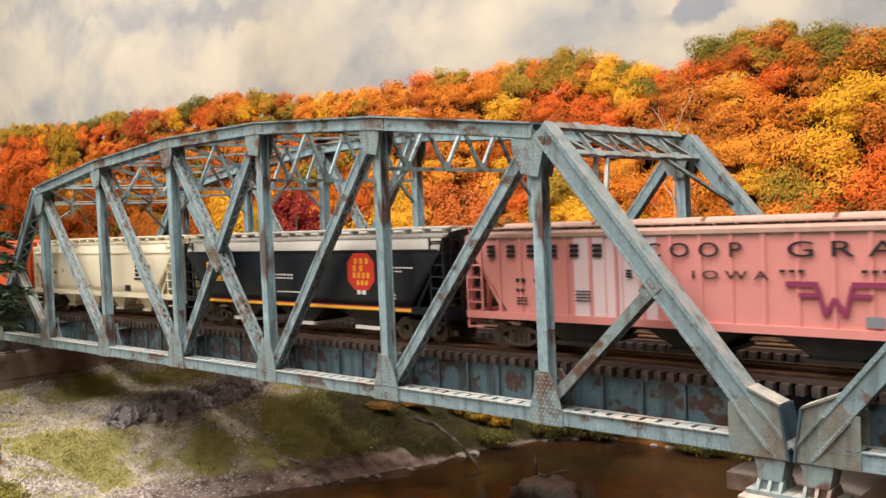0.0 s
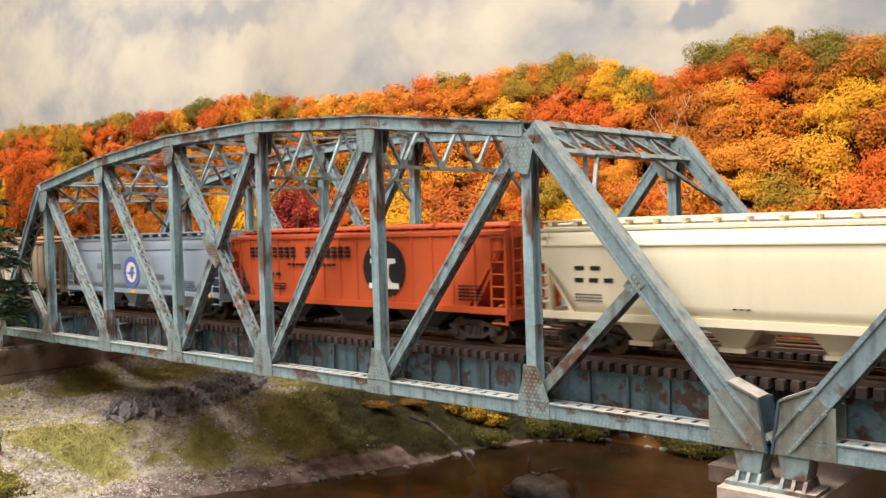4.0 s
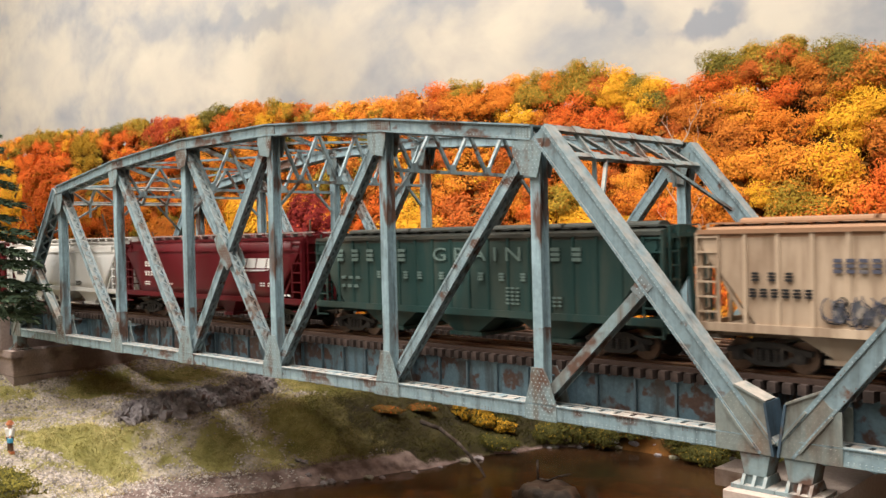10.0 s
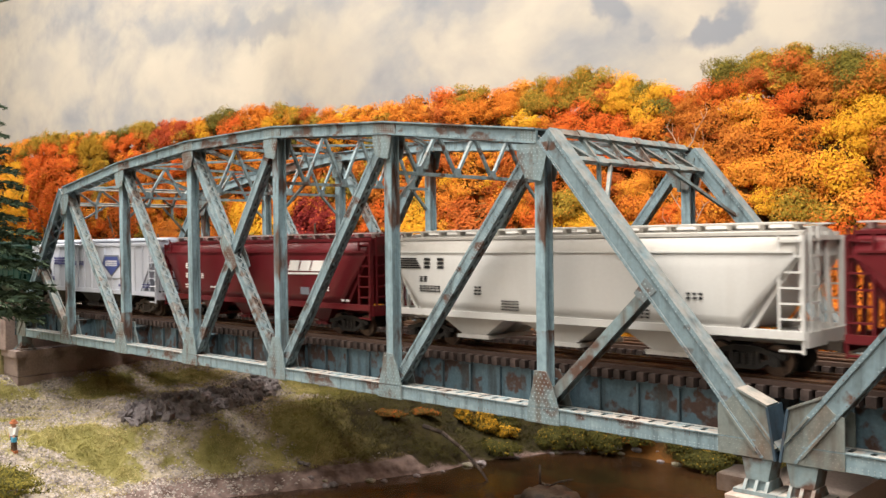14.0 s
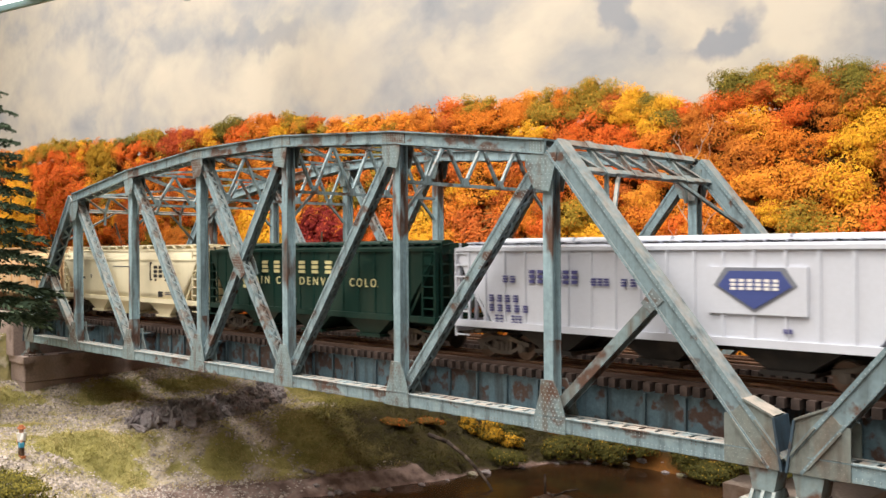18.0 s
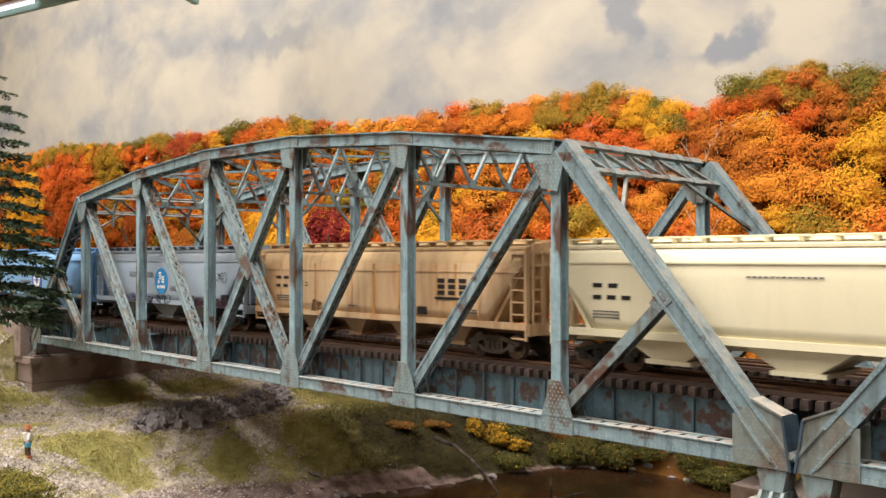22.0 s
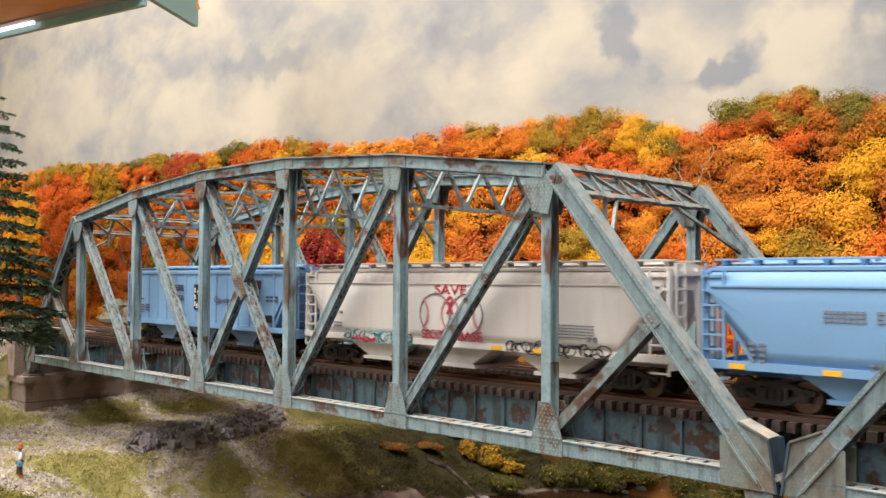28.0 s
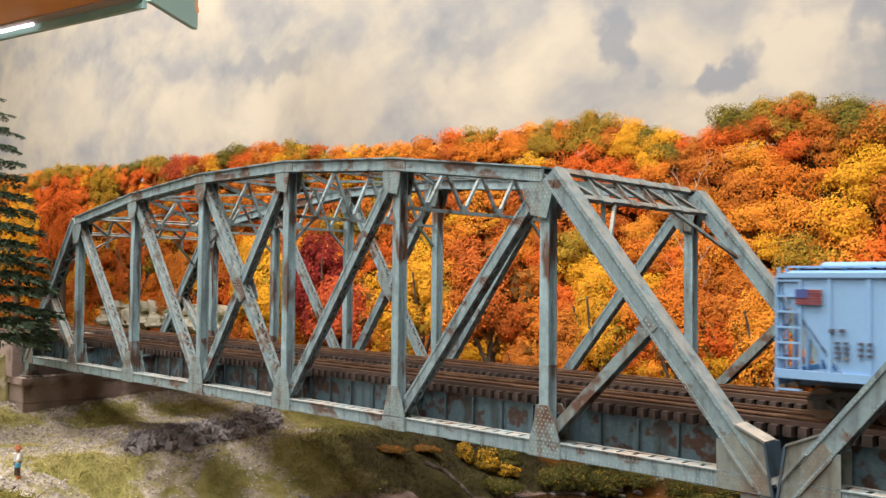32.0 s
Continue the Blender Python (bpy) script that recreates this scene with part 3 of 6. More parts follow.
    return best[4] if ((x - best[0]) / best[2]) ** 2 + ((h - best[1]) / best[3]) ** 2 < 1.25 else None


def build_woods():
    """Crowns heaped row above row up the slope, each with its own colour, size and lean."""
    rng = np.random.default_rng(5)
    leaves, slots = [], []

    def crown(cx, y, z, r, high, c, count):
        near = {0: 8, 1: 8, 2: 0, 3: 8, 4: 9, 6: 3, 7: 2, 8: 1, 9: 2, 12: 3}[c]
        leaves.append(crown_leaves(rng, (cx, y, z), (r, r * 0.85, high), count, 15, r * (0.035 if cx > -480 else 0.042)))
        slots.append(np.where(rng.random(count) < 0.09, near, c))
        # darker leaves set inside the crown paint the shaded gaps of its clumps
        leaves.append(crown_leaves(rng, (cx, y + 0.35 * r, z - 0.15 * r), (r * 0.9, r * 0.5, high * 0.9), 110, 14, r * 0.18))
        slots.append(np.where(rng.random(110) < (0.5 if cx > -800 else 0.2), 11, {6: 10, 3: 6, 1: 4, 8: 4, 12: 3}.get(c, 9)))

    x = 90.0
    while x > -2050:
        far = 1 + min(0.5, max(0, -x - 300) / 900)
        rows = 11
        shift = rng.uniform(0, 1)
        for k in range(rows + 3):
            f = min(1.0, (k + 0.5 * shift + rng.uniform(0, 0.4)) / rows) if k < rows else (1.0, 0.94, 0.97)[k - rows]
            r = rng.uniform(18, 33) * (1.2 - 0.45 * f)
            cx, y = x + rng.uniform(-11, 11) * far, 362 + 72 * f + rng.uniform(-7, 5)
            ridge = float(np.interp(cx, RIDGE_X, RIDGE_Z))
            high = r * rng.uniform(0.85, 1.15)
            z = -72 + (ridge - high * 0.68 + 72) * f - (rng.uniform(0, 5) if k == rows else 0)
            tone = 1.1 * noise.noise((cx / 85, z / 60, 4.0)) + rng.uniform(-0.5, 0.5)
            lush = noise.noise((cx / 60, z / 60, 11.0)) + rng.uniform(-0.25, 0.25) + (0.22 if f > 0.86 else 0)
            if lush > 0.34:
                c = 3 if rng.random() < 0.55 else 6 if rng.random() < 0.5 else 4
            elif tone < -0.38:
                c = 2 if rng.random() < 0.7 else 9
            elif tone < 0.16:
                c = 0 if rng.random() < 0.6 else 9 if rng.random() < 0.4 else 4
            elif tone < 0.42:
                c = 8
            else:
                c = 1
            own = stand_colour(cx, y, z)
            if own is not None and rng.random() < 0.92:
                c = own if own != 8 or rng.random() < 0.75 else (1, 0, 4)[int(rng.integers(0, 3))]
            crown(cx, y, z, r, high, c, 1700 if x > -480 else 760)
        x -= 16.5 * far
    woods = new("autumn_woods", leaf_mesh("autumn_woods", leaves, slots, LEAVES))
    tagged(woods, "wooded hillside in orange, yellow and red autumn leaves", "trees", kind="stuff")


def leafy_tree(x, y, z0, height, width, colour, label, seed, count=1500):
    rng = np.random.default_rng(seed)
    tree = thing("tree", label, "tree", "trees at the foot of the hill", (x, y, z0))
    stem = Shape().tube((0, 0, -2), (0.4, 0, height * 0.4), height * 0.03, 7, height * 0.02)
    for k in range(6):
        a = k * 1.05 + seed
        stem.tube((0, 0, height * (0.28 + 0.02 * k)), (math.cos(a) * width * 0.3, math.sin(a) * width * 0.3, height * (0.55 + 0.05 * k)), height * 0.012, 5, height * 0.005)
    part("trunk", stem, bark, tree)
    q = crown_leaves(rng, (0, 0, height * 0.58), (width / 2, width / 2.4, height * 0.42), count, 48, width * 0.013, 0.21)
    # inner leaves take a darker colour in place of shade inside the crown
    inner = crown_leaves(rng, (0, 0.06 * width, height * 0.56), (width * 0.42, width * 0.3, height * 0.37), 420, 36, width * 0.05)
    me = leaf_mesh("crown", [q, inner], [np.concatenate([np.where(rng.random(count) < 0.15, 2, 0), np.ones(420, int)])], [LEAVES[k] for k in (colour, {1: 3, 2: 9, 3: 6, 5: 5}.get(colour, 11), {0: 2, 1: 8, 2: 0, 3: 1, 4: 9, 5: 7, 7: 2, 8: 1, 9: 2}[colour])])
    new("crown", me).parent = tree
    return tree


build_woods()


# ---- trees, bushes, rocks and plants ----
for x, y, z0, tall, wide, c, n, text in (
    (-635, 288, -60, 195, 100, 5, 3600, "dark crimson leafy tree at the foot of the hill"),
    (-592, 280, -62, 150, 108, 7, 3200, "broad brick-red leafy tree beside a crimson tree"),
    (-772, 300, -55, 196, 108, 1, 3400, "golden yellow leafy tree at the foot of the hill"),
    (-490, 300, -62, 180, 78, 1, 2800, "golden yellow leafy tree beside a red tree"),
    (-394, 296, -62, 193, 95, 9, 3400, "deep orange-red leafy tree at the foot of the hill"),
    (-351, 290, -66, 98, 53, 4, 1800, "low brown-orange tree by the track"),
    (-1610, 322, -20, 262, 130, 1, 2600, "golden yellow leafy tree on the far slope"),
    (-1399, 320, -30, 282, 134, 2, 2800, "tall orange-red leafy tree on the slope"),
    (-1120, 310, -40, 227, 88, 9, 2000, "deep orange leafy tree on the slope"),
    (-980, 306, -45, 169, 82, 4, 2200, "brown-orange leafy tree on the slope"),
    (-721, 304, -55, 166, 54, 3, 1800, "olive green leafy tree among autumn trees"),
    (-505, 288, -62, 104, 43, 3, 1500, "low olive green tree by the track"),
    (-319, 310, -70, 130, 68, 4, 2000, "brown-orange leafy tree near the creek"),
    (-295, 318, -72, 167, 63, 1, 2000, "yellow leafy tree near the creek"),
    (-218, 322, -72, 167, 66, 0, 2000, "orange leafy tree near the creek"),
    (-150, 326, -72, 157, 70, 8, 2000, "golden leafy tree near the creek"),
    (-81, 328, -72, 157, 70, 0, 2000, "orange leafy tree near the creek"),
):
    leafy_tree(x, y, z0, tall, wide, c, text, int(-x), n * 5)


def bush(x, y, z, wide, tall, colour, label, seed, count=700):
    rng = np.random.default_rng(seed)
    plant = thing("bush", label, "bush", "bushes by the creek", (x, y, z))
    stem = Shape()
    for k in range(5):
        a = k * 1.3
        stem.tube((0, 0, -1.5), (math.cos(a) * wide * 0.25, math.sin(a) * wide * 0.2, tall * 0.7), 0.7, 5, 0.3)
    pieces("stem", stem, bark, plant)
    q = crown_leaves(rng, (0, 0, tall * 0.36), (wide * 0.6, wide * 0.48, tall * 0.62), count, 40, 0.85, 0.3)
    pick = rng.random(count)
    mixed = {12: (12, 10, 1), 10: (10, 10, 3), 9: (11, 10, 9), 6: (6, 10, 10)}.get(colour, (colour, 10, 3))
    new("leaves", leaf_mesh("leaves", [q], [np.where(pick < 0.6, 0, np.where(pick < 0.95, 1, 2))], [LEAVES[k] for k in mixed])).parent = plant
    return plant


for k, (x, y, wide, tall, c, text) in enumerate((
    (-380, 277, 28, 22, 1, "golden yellow bush on the creek bank"),
    (-396, 266, 18, 19, 1, "golden yellow bush on the creek bank"),
    (-362, 284, 24, 15, 1, "golden yellow bush on the creek bank"),
    (-420, 292, 44, 26, 3, "olive bush beside a yellow bush"),
    (-352, 266, 44, 13, 3, "olive bush below a yellow bush"),
    (-320, 318, 44, 26, 6, "dark green bush on the creek bank"),
    (-290, 328, 40, 30, 3, "olive bush on the creek bank"),
    (-470, 300, 46, 26, 6, "dark green bush on the grassy bank"),
    (-285, 338, 26, 13, 2, "orange-red bush at the water's edge"),
    (-530, 305, 50, 28, 3, "olive bush on the grassy bank"),
    (-200, 336, 44, 20, 6, "dark green bush on the creek bank"),
    (-150, 338, 44, 24, 3, "olive bush on the creek bank"),
    (-462, -92, 84, 18, 6, "low green bush on the gravel bank"),
    (-432, -104, 34, 20, 3, "olive green bush on the gravel bank"),
    (-420, 276, 34, 16, 3, "olive bush on the creek bank"),
    (-372, 290, 34, 26, 6, "dark green bush on the creek bank"),
    (-330, 306, 34, 22, 3, "olive bush on the creek bank"),
    (-428, 209, 36, 5, 9, "low dull orange bush on the shaded bank"),
    (-418, 240, 32, 5, 9, "low dull orange bush on the shaded bank"),
    (-300, 336, 40, 24, 6, "dark green bush on the creek bank"),
    (-270, 340, 36, 24, 3, "olive bush on the creek bank"),
    (-222, 342, 34, 22, 6, "dark green bush on the creek bank"),
    (-180, 344, 36, 24, 6, "dark green bush on the creek bank"),
    (-120, 344, 44, 22, 6, "dark green bush on the creek bank"),
    (-80, 345, 44, 26, 3, "olive bush on the creek bank"),
    (-40, 345, 44, 22, 3, "olive bush on the creek bank"),
    (5, 345, 44, 22, 6, "dark green bush on the creek bank"),
    (55, 345, 44, 26, 3, "olive bush on the creek bank"),
)):
    # bushes beyond the near bank get darker leaf colours as painted bridge shade
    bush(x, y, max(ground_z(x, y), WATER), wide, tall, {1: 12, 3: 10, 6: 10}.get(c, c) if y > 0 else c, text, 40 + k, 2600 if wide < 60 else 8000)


def boulder(seed, sx, sy, sz, material, rough=0.35):
    bm = bmesh.new()
    bmesh.ops.create_icosphere(bm, subdivisions=3, radius=1)
    for v in bm.verts:
        p = v.co * 1.0
        c = Vector([math.floor(q * 2.2 + 0.5) / 2.2 for q in p])
        r = 1 + rough * noise.noise(p * 1.3 + Vector((seed, 0, 0))) + 0.25 * noise.noise(p * 3.4 + Vector((0, seed, 0)))
        q = (p * 0.5 + c * 0.5) * r
        v.co = (q.x * sx * S, q.y * sy * S, q.z * sz * S)
    me = bpy.data.meshes.new("boulder")
    bm.to_mesh(me)
    bm.free()
    me.materials.append(material)
    return me


rock = paint("ledge_rock", (0.26, 0.232, 0.24), (0.085, 0.072, 0.072), 0.46, 110, 0.9, grain=0.5, bump=0.9, fine=350, edge=0.25)
pale_rock = paint("pale_rock", (0.33, 0.30, 0.24), (0.16, 0.15, 0.08), 0.45, 60, 0.9, grain=0.3, bump=0.6)


def build_rocks():
    ledge = thing("rock_ledge", "dark grey jagged rock ledge in the grassy bank", "rock")
    rng = random.Random(8)
    for k in range(270):
        f, row = (k % 90) / 89, k // 90
        y = 23 + 149 * f + rng.uniform(-5, 5)
        x = float(np.interp(y, LEDGE_Y, LEDGE_X)) - 4 - 8 * row + rng.uniform(-5, 5)
        q = (0.9 - 0.25 * f) * (1, 0.8, 0.55)[row]
        me = boulder(k, rng.uniform(3, 7.5) * q, rng.uniform(4, 10) * q, rng.uniform(4, 8.5) * q, rock, 0.75)
        ob = part("boulder", me, None, ledge, at=(x, y, ground_z(x, y) + rng.uniform(-1, 4)))
        ob.rotation_euler = (rng.uniform(-0.4, 0.4), rng.uniform(-0.4, 0.4), rng.uniform(0, 3))
    for k in range(7):
        x, y = -1150 + 45 * k, 300 + rng.uniform(-10, 10)
        ob = part("rock", boulder(50 + k, 36, 22, 18, pale_rock, 0.7), None, None, at=(x, y, max(ground_z(x, y) + 8, 20)))
        tagged(ob, "pale grey limestone rock behind the track", "rock", "pale rocks behind the track")
    ob = part("rock", boulder(77, 32, 21, 15, paint("wet_rock", (0.085, 0.060, 0.045), (0.038, 0.029, 0.023), 0.5, 90, 0.45, grain=0.5, bump=0.8)), None, None, at=(-238, 184, WATER - 3), smooth=True)
    tagged(ob, "dark wet boulder standing in the creek", "rock")
    for k in range(40):
        x = -425 + 6.2 * k + rng.uniform(-6, 6)
        y = float(np.interp(x, SHORE_X[4:], SHORE_Y[4:])) + rng.uniform(-7, 9)
        q = rng.uniform(0.9, 3.6)
        ob = part("rock", boulder(90 + k, q * 1.5, q, q * 0.7, pale_rock if k % 4 == 0 else rock), None, None, at=(x, y, max(WATER, ground_z(x, y)) + 0.2))
        tagged(ob, "small grey stone at the creek's edge", "rock", "stones at the water's edge")


def bank_depth(x, y):
    return float(np.interp(y, SHORE_Y, SHORE_X)) - x


def build_cover():
    """Gravel and grass on the bank."""
    rng = random.Random(12)
    stones, blades, dark, olive = Shape(), Shape(), Shape(), Shape()
    made = 0
    while made < 26000:
        x, y = rng.uniform(-740, -360), rng.uniform(-130, 200)
        if bank_depth(x, y) < 8 or grassy(x, y) > rng.uniform(0.1, 0.75) or shade_and_slope(x, y) > rng.uniform(0.2, 1.3):
            continue
        made += 1
        z, q = ground_z(x, y), rng.uniform(0.5, 1.4) * (1.9 if rng.random() < 0.06 else 1)
        a = rng.uniform(0, 3)
        c, d = math.cos(a) * q, math.sin(a) * q
        stones.add([(x + c, y + d, z), (x - d * 0.8, y + c * 0.8, z), (x - c, y - d, z), (x + d * 0.8, y - c * 0.8, z), (x + rng.uniform(-0.3, 0.3), y, z + q * 0.8)], [(0, 1, 4), (1, 2, 4), (2, 3, 4), (3, 0, 4)])
    made = 0
    while made < 200000:
        x, y = rng.uniform(-740, -310), rng.uniform(-140, 330)
        if bank_depth(x, y) < (22 if y < 190 else 6) or grassy(x, y) < rng.uniform(0.15, 1.0):
            continue
        made += 1
        z, h, a = ground_z(x, y), rng.uniform(0.7, 2.6), rng.uniform(0, 6.3)
        w, lean = 0.22, rng.uniform(0.5, 1.6)
        if rng.random() < 0.2:
            h, w, lean = rng.uniform(1.6, 3.2), 0.19, rng.uniform(1.5, 3.4)
        lx, ly = math.cos(a) * h * lean, math.sin(a) * h * lean
        c, d = -math.sin(a) * w, math.cos(a) * w
        # dark and olive tufts hold the bridge's shade in their leaf colour
        tuft = olive if y > 165 + rng.uniform(-25, 25) and x > -480 + rng.uniform(-30, 30) else dark if shade_and_slope(x, y) > rng.uniform(0.25, 0.75) else blades
        tuft.v += [(x + c, y + d, z - 0.3), (x - c, y - d, z - 0.3), (x + lx, y + ly, z + h * 0.8)]
        n = len(tuft.v)
        tuft.f.append((n - 3, n - 2, n - 1))
        tuft.m.append(0)
    gravel = leaf_paint("gravel", (0.16, 0.137, 0.13), (0.54, 0.47, 0.425))
    grass = leaf_paint("dry_grass", (0.25, 0.225, 0.065), (0.43, 0.38, 0.13), ((0.35, 0.285, 0.12), (0.56, 0.46, 0.23)))
    tagged(part("gravel", stones, gravel), "pale grey loose gravel on the bank", "gravel", kind="stuff")
    tagged(part("grass", blades, grass), "yellow-green dry grass on the bank", "grass", kind="stuff")
    tagged(part("grass", dark, leaf_paint("shaded_grass", (0.125, 0.12, 0.026), (0.24, 0.215, 0.052), ((0.16, 0.13, 0.043), (0.30, 0.24, 0.09)))), "green grass under the bridge, coloured dark for its shade", "grass", kind="stuff")
    tagged(part("grass", olive, leaf_paint("shaded_olive_grass", (0.034, 0.033, 0.009), (0.10, 0.083, 0.022))), "olive grass on the creek bank, coloured dark for bridge shade", "grass", kind="stuff")


build_rocks()
build_cover()


def build_driftwood():
    m = paint("driftwood", (0.040, 0.029, 0.024), (0.10, 0.075, 0.06), 0.5, 120, 0.9, grain=0.4)
    for name, label, pts, r in (
        ("branch", "bent dead branch lying on the sandy shore", [(-390, 210, -78), (-372, 214, -82), (-353, 215, -91), (-335, 210, -98), (-318, 203, -104), (-307, 198, -110)], 2.0),
        ("snag", "dead snag sticking out of the creek boulder", [(-252, 190, -100), (-252, 190, -84)], 0.9),
        ("snag", "forked dead twig on the creek boulder", [(-250, 190, -97), (-240, 186, -96), (-228, 182, -90), (-216, 180, -86)], 0.9),
    ):
        s = Shape()
        for k in range(len(pts) - 1):
            s.tube(pts[k], pts[k + 1], r * (1 - 0.12 * k), 7, r * (1 - 0.12 * (k + 1)))
        tagged(part(name, s, m, smooth=True), label, "driftwood")


build_driftwood()


def build_conifer(x, y, top):
    z0 = ground_z(x, y)
    tall = top - z0
    tree = thing("conifer", "dark green spruce tree on the gravel bank", "tree", at=(x, y, z0))
    part("trunk", Shape().tube((0, 0, -3), (0, 0, tall), 4.5, 8, 0.5), bark, tree)
    needles = leaf_paint("needles", (0.018, 0.032, 0.019), (0.060, 0.086, 0.050))
    rng = np.random.default_rng(21)
    sprays = []
    for k in range(4):
        quads = []
        n = 130
        t = rng.uniform(0.08, 1, n) ** 0.8
        side = rng.uniform(-1, 1, n) * (0.05 + 0.34 * np.sin(np.pi * np.minimum(t * 0.8 + 0.15, 1)))
        place = np.stack([t, side, -0.17 * t ** 1.6 + rng.normal(size=n) * 0.025], 1)
        way = np.stack([np.full(n, 0.8), side * 2.2, rng.normal(size=n) * 0.35 - 0.2], 1)
        way /= np.linalg.norm(way, axis=1)[:, None]
        across = np.cross(way, rng.normal(size=(n, 3)))
        across /= np.linalg.norm(across, axis=1)[:, None]
        a, c = 0.10, 0.022
        quads.append(np.stack([place - way * a * 0.3, place - across * c, place + way * a, place + across * c], 1))
        sprays.append(leaf_mesh("branch", quads, [np.zeros(n, int)], [needles]))
    for ring_no in range(16):
        f = ring_no / 15
        z = tall * (0.31 + 0.68 * f)
        reach = 9 + 48 * (1 - f) ** 0.7
        for k in range(8 if f < 0.8 else 6):
            a = ring_no * 0.9 + k * 2 * math.pi / (8 if f < 0.8 else 6) + rng.uniform(-0.2, 0.2)
            ob = new("branch", sprays[(ring_no + k) % 4])
            ob.parent = tree
            ob.location = (0, 0, z * S)
            ob.rotation_euler = (0, rng.uniform(-0.12, 0.12), a)
            ob.scale = [reach * rng.uniform(0.8, 1.1)] * 3


build_conifer(-606, -64, 219)


def build_bare_tree(x, y, z0):
    """A leafless tree whose pale branches show before the woods."""
    pale = paint("pale_bark", (0.42, 0.30, 0.22), (0.28, 0.18, 0.12), 0.4, 120, 0.85, grain=0.3, bump=0)
    tree = thing("bare_tree", "leafless tree with thin pale branches before the woods", "tree", at=(x, y, z0))
    top = 178 - z0
    part("trunk", Shape().tube((0, 0, -3), (-2, 0, top * 0.72), 1.5, 7, 0.7), pale, tree)
    rng = random.Random(3)
    for k in range(9):
        s = Shape()
        p, side = Vector((-1.5, 0, top * (0.5 + 0.045 * k))), -1 if k % 2 else 1
        for j in range(4):
            q = p + Vector((side * rng.uniform(2.5, 6.5), rng.uniform(-2, 2), rng.uniform(5, 9)))
            s.tube(p, q, 0.62 - 0.12 * j, 5, 0.5 - 0.12 * j)
            s.tube(q, q + Vector((-side * rng.uniform(1, 3), rng.uniform(-2, 1), rng.uniform(5, 9))), 0.36 - 0.06 * j, 4, 0.12)
            p = q
        part("branch", s, pale, tree)


build_bare_tree(-209, 326, -72)


def build_figure(x, y):
    """A painted miniature figure, plain."""
    z = ground_z(x, y)
    s = Shape()
    for k in (-1, 1):
        s.box(k * 2.0 - 1.1, k * 2.0 + 2.2, -1.2, 1.2, -0.4, 1.4, slot=2)
        s.tube((k * 2.0, 0, 1.2), (k * 1.0, 0, 9.5), 1.35, 8, 1.7, slot=1)
    s.tube((0, 0, 8.6), (0.2, 0, 11.4), 2.5, 10, 2.5, slot=1)
    s.tube((0.2, 0, 11.2), (0, 0, 16.8), 2.6, 10, 3.3)
    s.tube((-3.0, 0, 16.4), (-3.8, -0.8, 12.6), 1.2, 7, 1.0).tube((3.0, 0, 16.4), (4.2, -1.4, 12.4), 1.2, 7, 1.0)
    s.tube((-3.8, -0.8, 12.6), (-3.0, -1.6, 9.6), 0.9, 7, 0.7, slot=4).tube((4.2, -1.4, 12.4), (5.0, -2.0, 10.2), 0.9, 7, 0.7, slot=4)
    s.tube((0, 0, 16.6), (0.2, 0, 20.4), 1.3, 10, 1.9, slot=4)
    s.tube((0.4, 0, 19.9), (0.5, 0, 20.5), 2.8, 12, 2.6, slot=2).tube((0.2, 0, 20.5), (0.2, 0, 22.2), 2.0, 10, 1.4, slot=2)
    s.box(2.6, 6.4, -3.0, -0.4, 7.8, 10.8, slot=3)
    mats = [paint("figure_" + n, c, rough=0.6, grain=0.1, bump=0) for n, c in (("white", (0.65, 0.63, 0.6)), ("dark", (0.10, 0.06, 0.04)), ("brown", (0.35, 0.12, 0.05)), ("blue", (0.06, 0.28, 0.42)), ("tan", (0.42, 0.24, 0.16)))]
    ob = part("figurine", s, mats, at=(x, y, z), smooth=False)
    tagged(ob, "tiny painted figurine with white top on the bank", "figurine")


build_figure(-497, -78)


def build_valance():
    teal_paint = paint("teal_board_paint", (0.24, 0.40, 0.40), (0.30, 0.46, 0.45), 0.4, 12, 0.6, grain=0.08)
    wood = paint("valance_wood", (0.62, 0.32, 0.15), (0.50, 0.24, 0.10), 0.5, 8, 0.5, grain=0.15, stretch=(0.2, 1, 1))
    glow = bpy.data.materials.new("lamp_tube_glow")
    glow.use_nodes = True
    b = glow.node_tree.nodes["Principled BSDF"]
    b.inputs["Emission Color"].default_value, b.inputs["Emission Strength"].default_value = (1, 0.90, 0.88, 1), 2.6
    a, c = Vector((-1500, 76, 430)), Vector((-925, 213, 430))
    d = (c - a).normalized()
    n = Vector((d.y, -d.x, 0))
    shelf = thing("lamp_valance", "hanging wooden valance with a teal edge and a lamp tube", "valance")
    s = Shape()
    p = [a + n * 8, c + n * 8, c + n * 220, a + n * 220]
    s.prism([(q.x, q.y) for q in p], "z", 434, 446)
    part("board", s, wood, shelf)
    part("edge_strip", Shape().beam(a - n * 10 - Vector((0, 0, 2)), c - n * 10 - Vector((0, 0, 2)), 6, 14, n), teal_paint, shelf, "pale teal painted edge strip")
    part("batten", Shape().beam(a + Vector((0, 0, 6)), c + Vector((0, 0, 6)), 22, 8, n), paint("grey_batten", (0.36, 0.33, 0.36), rough=0.7), shelf)
    part("lamp_tube", Shape().tube(a - Vector((0, 0, 1)), a + (c - a) * 0.63 - Vector((0, 0, 1)), 2.4, 10), glow, shelf, "glowing white lamp tube")
    e, f = Vector((-917, 222, 0)), Vector((-990, 330, 0))
